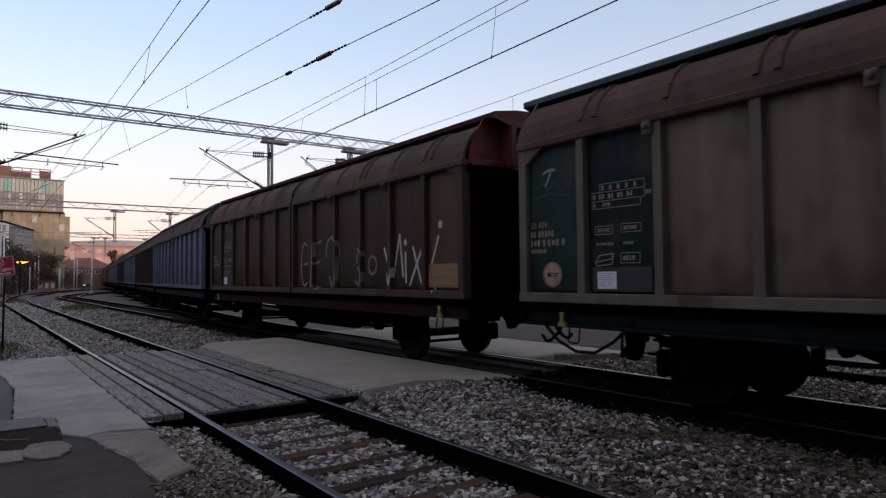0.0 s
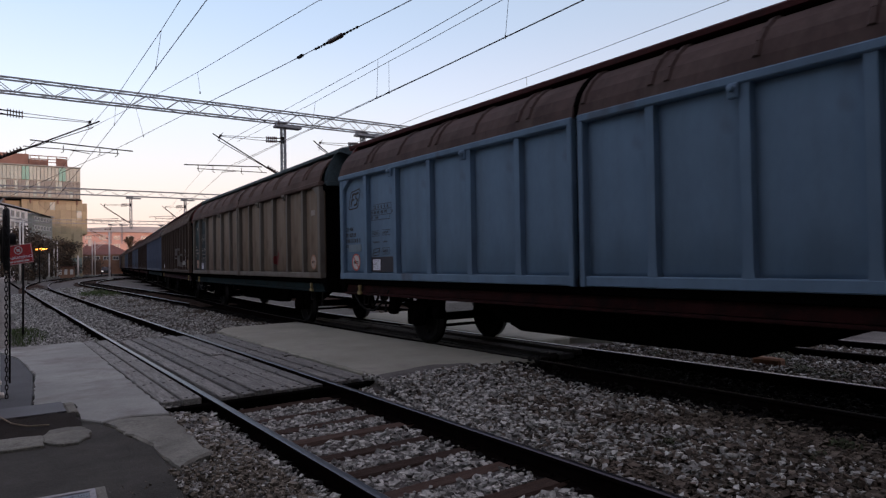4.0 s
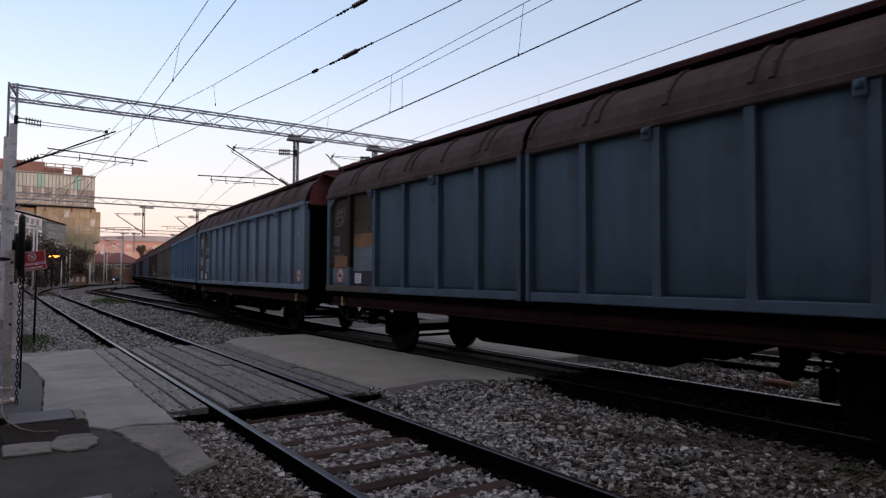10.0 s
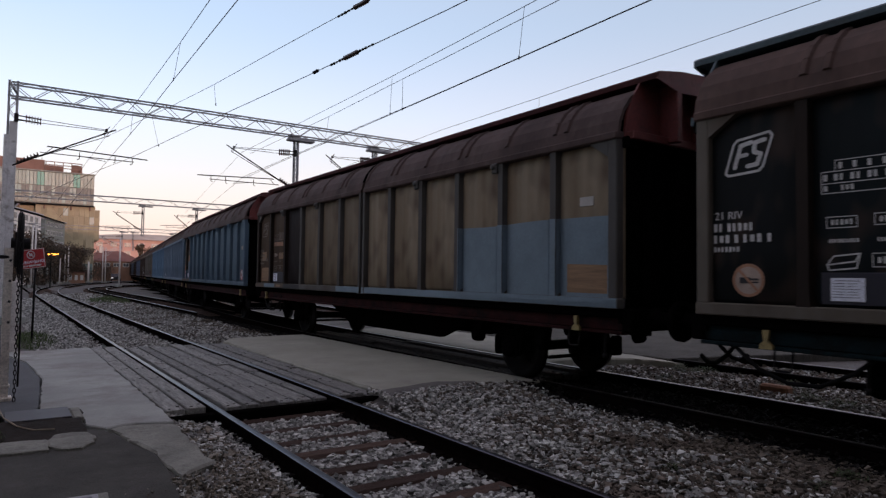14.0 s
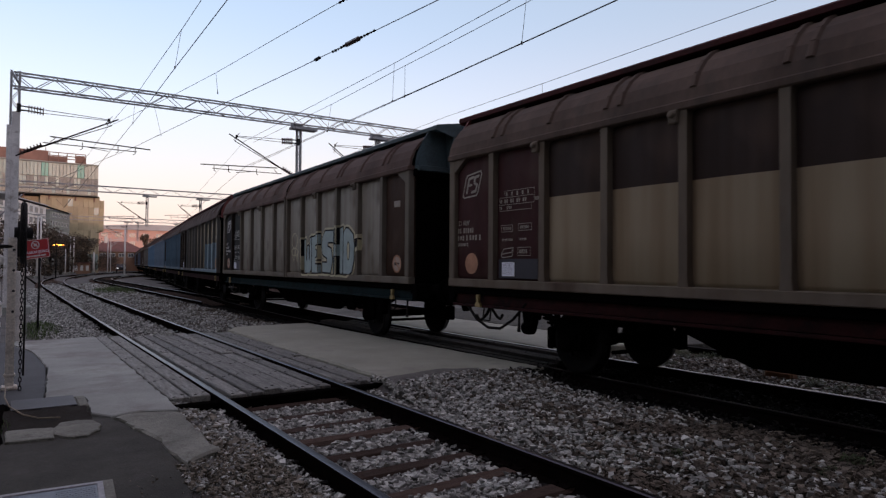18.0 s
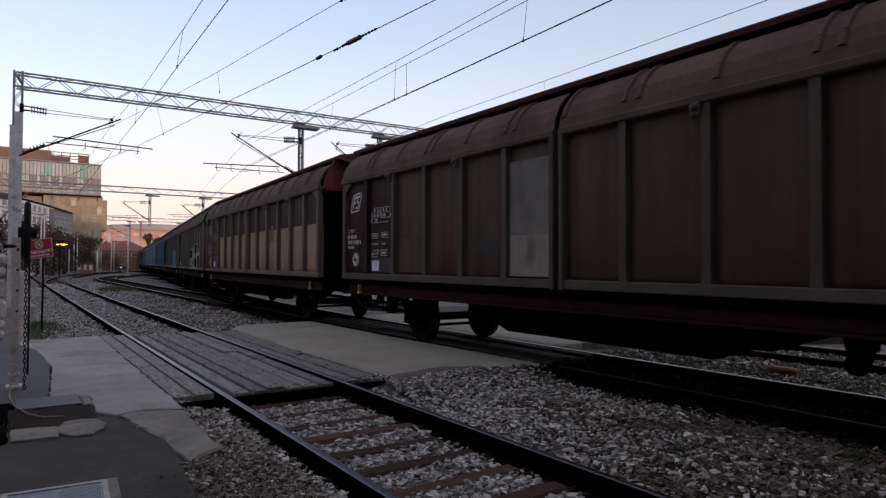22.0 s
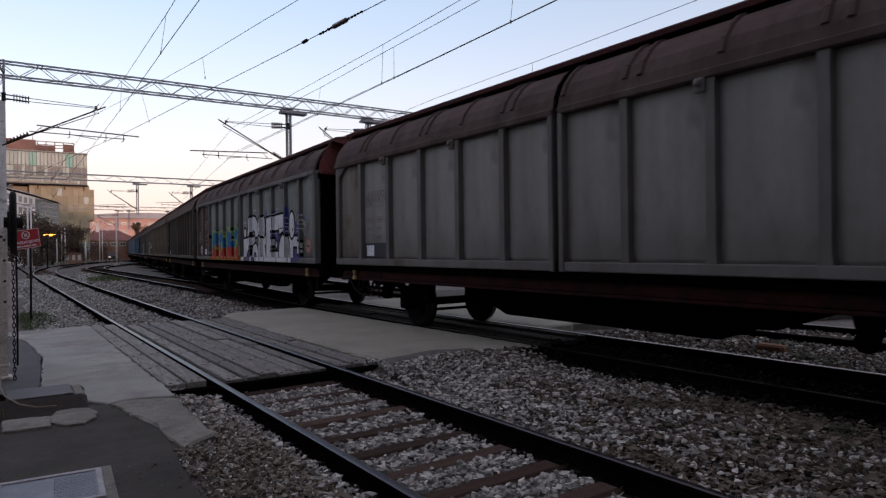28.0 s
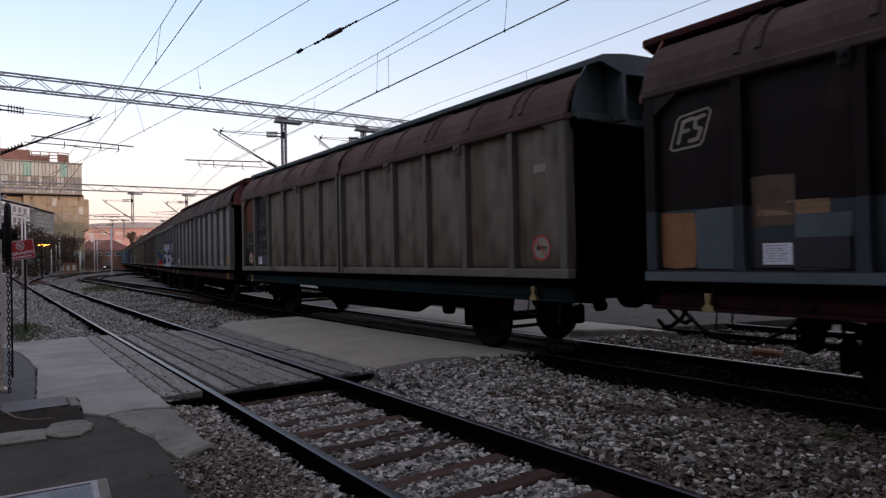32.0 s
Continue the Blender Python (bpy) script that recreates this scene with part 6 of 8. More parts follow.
def swatch(w, u0, u1, z0, z1, mat, label="", seed=0):
    """A roughly brushed rectangle of other paint, from the leading end."""
    rng = random.Random(int(u0 * 100 + z0 * 1000) + seed)
    j = lambda: rng.uniform(-0.015, 0.015)
    ring = [(u0 + j(), z0 + j()), ((u0 + u1) / 2, z0 + j()), (u1 + j(), z0 + j()), (u1 + j(), (z0 + z1) / 2), (u1 + j(), z1 + j()), ((u0 + u1) / 2, z1 + j()), (u0 + j(), z1 + j()), (u0 + j(), (z0 + z1) / 2)]
    spray(w, "repaint", pieces(ring), mat, 0, label)


def dress():
    """Markings, discs and repaints, wagon by wagon."""
    for k, mark, logo in ((0, PALE, False), (1, BLACKM, True), (2, WHITE, True), (3, FADED, True), (4, FADED, True), (5, WHITE, True), (6, PALE, True), (7, WHITE, True), (8, PALE, False), (9, FADED, False), (10, FADED, False), (11, PALE, True), (-1, PALE, False)):
        markings(TRAIN[k], mark, logo, k != 11)
    a, r = panel_y(0), panel_y(11)
    sh = Shape().stroke([(a + 0.12, 2.92), (a + 0.02, 2.96), (a - 0.08, 2.95)], 0.035, FACE).stroke([(a + 0.08, 2.76), (a + 0.02, 2.86), (a - 0.02, 2.95)], 0.035, FACE)
    part("logo", sh, PALE, TRAIN[0], "small pale emblem drawn as plain strokes", fix=False)
    scrawl = [[(0.3, 2.72), (0.45, 2.8), (0.5, 2.68), (0.65, 2.78), (0.75, 2.66), (0.95, 2.74)], [(0.28, 2.6), (0.55, 2.64), (0.9, 2.58)]]
    spray(TRAIN[0], "tag", [q for line in scrawl for q in strokes([[(u, v) for u, v in line]], 0.03, HALF, 0.0, 1.0)], paint((0.03, 0.09, 0.1), rust=0.1), 0, "faint teal sprayed scrawl")
    warning_disc(TRAIN[0], a - 0.02, 1.55, 0.17, PEACH2, PEACH)
    for k in (1, 2, 3):
        warning_disc(TRAIN[k], a - 0.05, 1.53, 0.18)
        warning_disc(TRAIN[k], r + 0.0, 1.53, 0.17)
    warning_disc(TRAIN[0], r, 1.55, 0.17, PEACH2, PEACH)
    warning_disc(TRAIN[5], a, 1.55, 0.17, PEACH2, PEACH)
    warning_disc(TRAIN[5], r, 1.55, 0.17, PEACH2, PEACH)
    warning_disc(TRAIN[7], a, 1.6, 0.17, WHITE, BLACKM)
    warning_disc(TRAIN[7], r + 0.05, 1.6, 0.18, WHITE, BLACKM)
    warning_disc(TRAIN[8], a - 0.1, 1.55, 0.18, WHITE, PALE)
    warning_disc(TRAIN[8], r + 0.05, 1.6, 0.18, PALE, REDM)
    warning_disc(TRAIN[10], a - 0.1, 1.55, 0.17, PEACH2, PEACH)
    warning_disc(TRAIN[10], r, 1.6, 0.18, PALE, REDM)
    for k, y in ((6, a), (6, r)):
        n = 24
        part("faded_disc", Shape().add([(FACE - 0.003, y + 0.17 * math.cos(2 * math.pi * q / n), 1.56 + 0.17 * math.sin(2 * math.pi * q / n)) for q in range(n)], [tuple(range(n))[::-1]]), PEACH, TRAIN[k], "faded orange disc", fix=False)
    swatch(TRAIN[3], 0.3, 1.0, 1.72, 1.96, ORANGE_P, "orange patch")
    swatch(TRAIN[3], 0.25, 0.6, 2.2, 2.42, GREY_P, "grey patch")
    swatch(TRAIN[3], 1.24, 2.2, 2.15, 2.42, ORANGE_P, "orange patch")
    swatch(TRAIN[3], 0.0, 2.2, 1.19, 1.305, BUFF_D, "brown stretch of the sill")
    swatch(TRAIN[3], 1.22, 2.2, 1.64, 2.14, BLUE_P, "pale blue patch")
    swatch(TRAIN[2], 0.4, 1.06, 2.0, 2.26, BLUE_P, "pale blue patch")
    swatch(TRAIN[4], 0.3, 0.95, 1.36, 1.74, BUFF_P, "orange-buff chalked patch")
    swatch(TRAIN[4], 0.35, 0.7, 1.95, 2.2, BUFF_P, "buff patch")
    swatch(TRAIN[4], 1.7, 2.1, 2.5, 2.72, BUFF_D, "faint orange patch")
    swatch(TRAIN[4], 1.3, 2.0, 2.34, 2.44, PEACH, "dull orange patch")
    swatch(TRAIN[4], 1.35, 1.6, 2.06, 2.14, PEACH2, "pale label")
    swatch(TRAIN[4], 0.0, 2.25, 1.19, 1.305, BUFF_D, "brown stretch of the sill")
    swatch(TRAIN[4], 2.25, 3.4, 1.19, 1.305, BLACKM, "blackened stretch of the sill")
    swatch(TRAIN[4], 5.6, 13.66, 1.19, 1.3, BLUE_P, "blue stretch of the sill")
    swatch(TRAIN[4], 1.72, 2.05, 1.98, 2.14, BUFF_P, "buff patch")
    spray(TRAIN[4], "repaint", pieces([(0.75, 1.2), (1.6, 1.2), (1.6, 1.3), (0.75, 1.3)]), BLUE_P, 1, "blue patch on the sill")
    spray(TRAIN[4], "repaint", pieces([(1.75, 1.22), (2.05, 1.22), (2.05, 1.28), (1.75, 1.28)]), BUFF_P, 1, "buff patch on the sill")
    swatch(TRAIN[7], 2.35, 3.35, 1.36, 2.0, paint((0.092, 0.072, 0.053)), "slightly lighter repainted patch")
    spray(TRAIN[7], "tag", [oval(HALF - 5.0, 1.95, 0.1, 0.22), oval(HALF - 5.2, 1.8, 0.25, 0.14), oval(HALF - 5.4, 1.65, 0.1, 0.16)], paint((0.055, 0.056, 0.052), rust=0.1), 0, "faded blue smear")
    spray(TRAIN[0], "tag", [oval(HALF - 10.4, 1.62, 0.12, 0.14), oval(HALF - 10.55, 1.75, 0.05, 0.1)], paint((0.16, 0.035, 0.035), rust=0.1), 0, "faded red smear")
    spray(TRAIN[4], "repaint", pieces([(10.3, 1.2), (13.66, 1.2), (13.66, 2.34), (12.2, 2.36), (11.0, 2.33), (10.3, 2.35)]), BLUE_P, 0, "blue repainted lower rear wall")
    spray(TRAIN[4], "chalked_patch", pieces([(12.75, 1.36), (13.45, 1.36), (13.45, 1.72), (12.75, 1.74)]), BUFF_P, 1, "buff chalked patch")
    patch(TRAIN[9], "repaint", 11, 11, 1.36, 1.6, BUFF_P, "buff chalked panel", 0.18)
    patch(TRAIN[9], "label_card", 10, 10, 1.34, 1.46, WHITE_P, "small white card", 0.5)
    patch(TRAIN[7], "repaint", 5, 5, 1.34, 1.95, paint((0.31, 0.3, 0.27), rust=0.25), "whitewashed patch", 0.08)
    patch(TRAIN[7], "repaint", 5, 5, 1.955, 3.05, p_grey(), "thin grey overspray", 0.08)
    patch(TRAIN[7], "repaint", 10, 10, 1.36, 2.05, paint((0.15, 0.13, 0.1)), "lighter repainted patch", 0.12)
    swatch(TRAIN[11], 0.0, 13.6, 1.19, 1.305, GREY_P, "blue-grey sill")
    swatch(TRAIN[11], 0.17, 0.62, 1.33, 1.95, ORANGE_P, "orange repainted patch")
    swatch(TRAIN[11], 0.63, 1.06, 1.33, 1.96, GREY_P, "blue-grey repainted patch")
    swatch(TRAIN[11], 1.24, 1.68, 1.74, 2.24, BUFF_D, "brown chalked patch")
    swatch(TRAIN[11], 1.3, 2.0, 1.86, 1.98, BUFF_P, "buff patch")
    swatch(TRAIN[11], 1.68, 2.16, 1.33, 1.85, GREY_P, "blue-grey patch")
    patch(TRAIN[1], "name_card", 0, 0, 1.75, 1.9, BLUE_P, "", 0.3)
    for k, z in ((4, 2.55), (5, 2.7), (7, 2.6), (10, 2.7), (0, 2.7), (2, 2.6), (3, 2.4)):
        sh = Shape().box(FACE - 0.008, FACE + 0.02, r - 0.12, r + 0.12, z - 0.06, z + 0.06, c=0.004)
        part("label_plate", sh, WHITE_P if k in (4, 7) else PALE, TRAIN[k], "small pale plate")
    sh = Shape()
    y = panel_y(8) + 0.08
    sh.box(FACE - 0.03, FACE + 0.02, y - 0.11, y + 0.11, 2.14, 2.6, c=0.01)
    d = part("document_flap", sh, PALE, TRAIN[6], "framed flap in the wall")
    part("flap_face", Shape().box(FACE - 0.036, FACE - 0.028, y - 0.08, y + 0.08, 2.17, 2.57, c=0.006), paint((0.13, 0.1, 0.075)), d)


def p_grey():
    return surface("thin_grey_overspray", (0.16, 0.15, 0.135), grain=0.2, rough=0.8, big=2, fine=30, vary=0.3, bump=0.05)


dress()
block_letters()


# ---- overhead line ----
def insulator(sh, a, b, n=5, r=0.065):
    """A string of porcelain sheds from a to b."""
    a, b = Vector(a), Vector(b)
    pts, rs = [], []
    for i in range(n):
        for u, q in ((0.0, 0.3), (0.25, 0.3), (0.35, 1.0), (0.6, 1.0), (0.7, 0.3)):
            pts.append(a + (b - a) * ((i + u) / n))
            rs.append(r * q)
    return sh.tube(pts, rs, 10)


def lattice(sh, x0, x1, y0, y1, z0, z1, axis, step, bar=0.028, diag=0.012):
    """Four angle bars and zigzag bracing along an axis."""
    if axis == "z":
        for x in (x0, x1):
            for y in (y0, y1):
                sh.box(x - bar, x + bar, y - bar, y + bar, z0, z1)
        n = int((z1 - z0) / step)
        for i in range(n):
            a, b = z0 + (z1 - z0) * i / n, z0 + (z1 - z0) * (i + 1) / n
            p, q = (x0, x1) if i % 2 else (x1, x0)
            for y in (y0, y1):
                sh.tube([(p, y, a), (q, y, b)], diag, 5)
            p, q = (y0, y1) if i % 2 else (y1, y0)
            for x in (x0, x1):
                sh.tube([(x, p, a), (x, q, b)], diag, 5)
    else:
        for z in (z0, z1):
            for y in (y0, y1):
                sh.box(x0, x1, y - bar, y + bar, z - bar, z + bar)
        n = int((x1 - x0) / step)
        for i in range(n):
            a, b = x0 + (x1 - x0) * i / n, x0 + (x1 - x0) * (i + 1) / n
            p, q = (z0, z1) if i % 2 else (z1, z0)
            for y in (y0, y1):
                sh.tube([(a, y, p), (b, y, q)], diag, 5)
            p, q = (y0, y1) if i % 2 else (y1, y0)
            for z in (z0, z1):
                sh.tube([(a, p, z), (b, q, z)], diag * 0.8, 4)
    return sh


def cantilever(parent, x, y, side, wire_x, z_top=6.6, z_low=5.05, contact=5.4, reg_z=5.62):
    """A bracket from a post at x to over wire_x: top tie with insulator, strut, and registration arm."""
    d = 1 if wire_x > x else -1
    tie = Shape()
    tip = (wire_x + 0.3 * d, y, z_top - 0.02)
    for dz in (0.0, 0.11):
        tie.tube([(x, y, z_top + 0.05 - dz), (x + 0.9 * d, y, z_top + 0.0 - dz), (wire_x + 0.05 * d, y, z_top - 0.07 - dz * 0.3)], 0.011, 6)
    part("tie_rod", tie, IRON, parent)
    part("insulator", insulator(Shape(), (x + 0.3 * d, y, z_top + 0.04), (x + 0.78 * d, y, z_top + 0.005), 6, 0.07), INSUL, parent)
    part("insulator", insulator(Shape(), (x + 0.3 * d, y, z_top - 0.09), (x + 0.78 * d, y, z_top - 0.12), 6, 0.07), INSUL, parent)
    part("insulator", insulator(Shape(), (x + 0.12 * d, y, z_low + 0.06), (x + 0.75 * d, y, z_low + 0.4), 7, 0.085), INSUL, parent)
    sh = Shape().tube([(x, y, z_low - 0.05), tip], 0.024, 8)
    sh.tube([(x + 0.1 * d, y, z_low + 0.02), (wire_x + 0.1 * d, y, z_top - 0.26)], 0.014, 6)
    part("strut", sh, IRON, parent)
    reg = Shape().tube([(x + 0.95 * d, y, reg_z + 0.12), (wire_x + 1.35 * d, y, reg_z)], 0.022, 6)
    reg.tube([(x + 0.75 * d, y, reg_z - 0.1), (wire_x + 0.9 * d, y, reg_z - 0.12)], 0.016, 6)
    reg.tube([(wire_x - 0.75 * d, y, reg_z - 0.1), (wire_x, y, reg_z - 0.2)], 0.012, 6)
    for q in (-0.8, 0.3, 0.85):
        reg.tube([(wire_x + q * d, y, reg_z + 0.02), (wire_x + q * d, y, reg_z - 0.2), (wire_x + (q - 0.07) * d, y, reg_z - 0.23)], 0.014, 5)
    reg.tube([(x + 1.1 * d, y, reg_z + 0.08), (x + 0.95 * d, y, reg_z - 0.07)], 0.012, 5)
    part("registration_arm", reg, IRON, parent)
    hang = Shape().tube([(wire_x, y, z_top - 0.1), (wire_x - 0.06, y, 6.3)], 0.012, 5)
    # saddle and shackles at the tip of the bracket
    hang.box(wire_x - 0.04, wire_x + 0.04, y - 0.03, y + 0.03, z_top - 0.13, z_top - 0.03, c=0.01)
    hang.tube([(wire_x - 0.12, y, z_top - 0.24), (wire_x + 0.1, y, z_top + 0.06)], 0.013, 6)
    part("messenger_clamp", hang, IRON, parent)
    foot = Shape().box(min(x, x + 0.12 * d), max(x, x + 0.12 * d), y - 0.04, y + 0.04, z_top - 0.16, z_top + 0.12, c=0.015)
    foot.tube([(x + 0.1 * d, y, z_top + 0.05), (x + 0.3 * d, y, z_top + 0.04)], 0.022, 6).tube([(x + 0.1 * d, y, z_top - 0.1), (x + 0.3 * d, y, z_top - 0.09)], 0.022, 6)
    part("mast_bracket", foot, IRON, parent)


def gantry(label, y, x0, x1, drops, zb=7.3, zt=7.76, left_leg=True, fine=True):
    g = thing("overhead_line_gantry", label, "gantry", group="overhead line gantries")
    sh = lattice(Shape(), x0, x1, y - 0.2, y + 0.2, zb, zt, "x", 0.58 if fine else 0.9, bar=0.025 if fine else 0.03, diag=0.013 if fine else 0.012)
    part("beam", sh, GALV, g)
    if left_leg:
        sh = lattice(Shape(), x0 - 0.06, x0 + 0.17, y - 0.2, y + 0.2, -0.2, zt + 0.05, "z", 0.3, bar=0.035)
        part("leg", sh, GALV, g)
        if fine:
            part("leg_casing", Shape().box(x0 - 0.02, x0 + 0.2, y - 0.3, y - 0.24, -0.2, 6.45, c=0.01).box(x0 - 0.16, x0 - 0.02, y - 0.29, y - 0.24, -0.2, 6.0, c=0.01), POSTM, g, "pale flat casing of the leg")
        sh = Shape().box(x0 - 0.1, x0 + 0.21, y - 0.24, y - 0.2, zb - 0.04, zb + 0.02).tube([(x0 - 0.06, y - 0.22, zt), (x0 + 0.17, y - 0.22, zb + 0.06)], 0.04, 6)
        part("corner_brace", sh, GALV, g)
        part("footing", Shape().box(x0 - 0.2, x0 + 0.65, y - 0.45, y + 0.45, -0.4, 0.1, c=0.04), CONCRETE, g)
    part("leg", lattice(Shape(), x1 - 0.4, x1 - 0.03, y - 0.2, y + 0.2, -0.2, zt + 0.05, "z", 0.4, bar=0.035), GALV, g)
    for x in drops:
        sh = lattice(Shape(), x - 0.075, x + 0.075, y - 0.075, y + 0.075, 4.6, zb - 0.1, "z", 0.22, bar=0.022, diag=0.01)
        part("drop_post", sh, GALV, g)
        part("hanger_plate", Shape().box(x - 0.35, x + 0.75, y - 0.2, y + 0.2, zb - 0.2, zb - 0.1, c=0.01).box(x - 0.3, x + 0.15, y - 0.15, y + 0.15, zb - 0.1, zb + 0.02, c=0.01), GALV, g)
    return g


def wires(label, pts, r=0.0075, sag=0.0, name="overhead_wire"):
    sh = Shape()
    out = []
    for a, b in zip(pts[:-1], pts[1:]):
        a, b = Vector(a), Vector(b)
        n = 8 if sag else 1
        for i in range(n):
            u = i / n
            p = a.lerp(b, u)
            p.z -= sag * 4 * u * (1 - u)
            out.append(p)
    out.append(Vector(pts[-1]))
    return tagged(part(name, sh.tube(out, r * 0.85, 6), WIRE), label, "overhead wire", group="overhead wires")


def droppers(w, pairs):
    for a, b in pairs:
        part("dropper", Shape().tube([a, b], 0.0045, 5).tube([Vector(b) - Vector((0, 0, 0.03)), Vector(b) + Vector((0, 0, 0.03))], 0.014, 6), WIRE, w)


def strain_insulator(label, a, b, u0, u1):
    """A thick dark body between two strings of links, on a wire from a to b."""
    a, b = Vector(a), Vector(b)
    d = (b - a).normalized()
    pts, rs = [], []
    for k in range(15):
        u = u0 + (u1 - u0) * k / 14
        pts.append(a.lerp(b, u))
        rs.append(0.02 if k in (0, 14) else (0.044 if k % 2 else 0.036))
    ins = tagged(part("section_insulator", Shape().tube(pts, rs, 10), INSUL), label, "insulator")
    rng = random.Random(len(label))
    for lo, hi in ((0.0, u0), (u1, 1.0)):
        n = 5
        for k in range(n):
            p, q = a.lerp(b, lo + (hi - lo) * (k + 0.05) / n), a.lerp(b, lo + (hi - lo) * (k + 0.95) / n)
            r = rng.uniform(0.013, 0.027)
            drop = Vector((0, 0, rng.uniform(-0.03, 0.012)))
            part("link", Shape().tube([p, p.lerp(q, 0.3), p.lerp(q, 0.7), q], [0.008, r, r, 0.008], 8).tube([p.lerp(q, 0.5), p.lerp(q, 0.5) + drop], r * 0.8, 6), IRON, ins)


def overhead():
    g = gantry("grey lattice steel gantry across the tracks", 25.5, 0.15, 26.0, (10.03, 13.73))
    cantilever(g, 0.25, 25.2, 1, 2.95)
    cantilever(g, 10.03, 25.4, -1, 7.45, reg_z=5.3)
    cantilever(g, 13.73, 25.4, -1, 11.63, z_top=6.7, reg_z=5.3)
    g = gantry("grey lattice steel gantry farther down the line", 59.0, -1.0, 32.0, (9.87, 14.2), left_leg=True, fine=False)
    cantilever(g, 9.87, 58.9, -1, 7.9, reg_z=5.3)
    cantilever(g, 14.2, 58.9, -1, 12.6)
    g = gantry("grey lattice steel gantry far down the line", 99.0, -2.0, 38.0, (14.0, 15.4, 20.5), left_leg=True, fine=False)
    cantilever(g, 14.0, 98.9, -1, 11.6)
    # near track
    mess = wires("messenger wire over the near track", [(2.6, -12, 6.45), (2.7, 3, 6.24), (2.79, 10.85, 6.2), (2.86, 13.6, 6.2), (2.94, 18.9, 6.2), (2.95, 25.2, 6.33), (3.3, 59, 6.5), (8.6, 99, 6.5)], 0.008)
    wires("contact wire over the near track", [(2.45, -12, 5.4), (2.63, 8.75, 5.4), (2.74, 13.55, 5.4), (2.86, 18, 5.4), (2.98, 25.3, 5.4), (3.5, 59, 5.4), (8.6, 99, 5.4)], 0.009)
    droppers(mess, [((2.62, -2, 6.3), (2.56, -2, 5.41)), ((2.73, 5.5, 6.22), (2.6, 5.5, 5.41)), ((2.86, 13.6, 6.2), (2.74, 13.55, 5.41)), ((2.94, 19.6, 6.2), (2.89, 19.6, 5.41))])
    # wires that anchor across from the middle track
    b = wires("messenger wire slanting to the near gantry leg", [(5.9, 0, 6.3), (5.03, 9.24, 6.2), (4.86, 10.58, 6.2), (4.57, 13.0, 6.2), (4.21, 16.16, 6.2), (3.84, 18.8, 6.2), (2.95, 25.2, 6.3)], 0.007)
    wires("anchored contact wire slanting to the near gantry leg", [(5.85, 0, 5.42), (5.2, 7.62, 5.4), (5.02, 9.41, 5.4), (4.74, 12.2, 5.4), (4.36, 15.6, 5.4), (3.5, 23.85, 5.4), (3.1, 26.8, 5.42), (0.6, 48, 5.6)], 0.0085)
    droppers(b, [((4.21, 16.16, 6.2), (4.3, 16.3, 5.75)), ((3.6, 20.6, 6.2), (3.86, 20.9, 5.41))])
    strain_insulator("dark ribbed section insulator on the wire", (5.01, 9.4, 5.4), (4.885, 10.86, 5.4), 0.34, 0.66)
    strain_insulator("dark ribbed section insulator on the upper wire", (5.03, 9.22, 6.2), (4.87, 10.56, 6.2), 0.28, 0.6)
    tagged(part("wire_clamp", Shape().box(4.79, 4.85, 11.25, 11.46, 5.375, 5.42, c=0.008), IRON), "small dark clamp on the contact wire", "clamp")
    # track of the train
    m1 = wires("messenger wire over the train", [(6.9, -12, 6.5), (7.16, 0, 6.25), (7.26, 7.64, 6.2), (7.34, 10.75, 6.2), (7.4, 12.96, 6.2), (7.45, 18.7, 6.2), (7.75, 25.4, 6.35), (12.9, 59, 6.4)], 0.0075)
    m2 = wires("second messenger wire over the train", [(7.2, -12, 6.5), (7.4, 0, 6.25), (7.56, 7.42, 6.2), (7.67, 11.23, 6.2), (7.7, 12.98, 6.2), (7.83, 17.4, 6.2), (8.1, 25.4, 6.35)], 0.0075)
    wires("contact wire over the train", [(6.6, -12, 5.4), (7.27, 5.42, 5.4), (7.48, 10.96, 5.4), (7.6, 15.45, 5.4), (7.74, 21.25, 5.4), (7.85, 25.4, 5.4), (12.9, 59, 5.4)], 0.009)
    wires("second contact wire over the train", [(6.66, -12, 5.41), (7.3, 5.42, 5.41), (7.52, 10.96, 5.41), (7.67, 15.45, 5.41), (7.84, 21.25, 5.41), (8.0, 25.4, 5.41)], 0.008)
    droppers(m1, [((7.4, 12.96, 6.2), (7.55, 13.3, 5.41)), ((7.28, 8.23, 6.2), (7.4, 8.5, 5.41)), ((7.18, 1.5, 6.24), (7.14, 1.6, 5.41)), ((7.46, 19.5, 6.2), (7.72, 19.6, 5.41))])
    droppers(m2, [((7.7, 12.98, 6.2), (7.56, 12.75, 5.41)), ((7.83, 17.4, 6.2), (7.72, 17.4, 5.41))])
    f = wires("wire over the track beyond the train", [(10.4, -12, 6.2), (11.04, 4.92, 6.2), (11.34, 12.22, 6.2), (11.42, 16.7, 6.2), (12.0, 24.4, 6.2), (18.0, 59, 6.3)], 0.0075)
    droppers(f, [((11.34, 12.22, 6.2), (11.37, 12.25, 5.7)), ((10.95, 2, 6.2), (10.97, 2.1, 5.7))])


overhead()


# ---- buildings and trees down the line ----
BUILD_MESH = surface("tan_mesh_panel", (0.335, 0.285, 0.185), grain=0.15, rough=0.6, big=0.3, fine=3, vary=0.15, bump=0.05, objrand=0.22)
BUILD_TAN = surface("tan_facade", (0.36, 0.3, 0.2), grain=0.15, rough=0.6, big=0.15, fine=3, vary=0.12, bump=0.05)
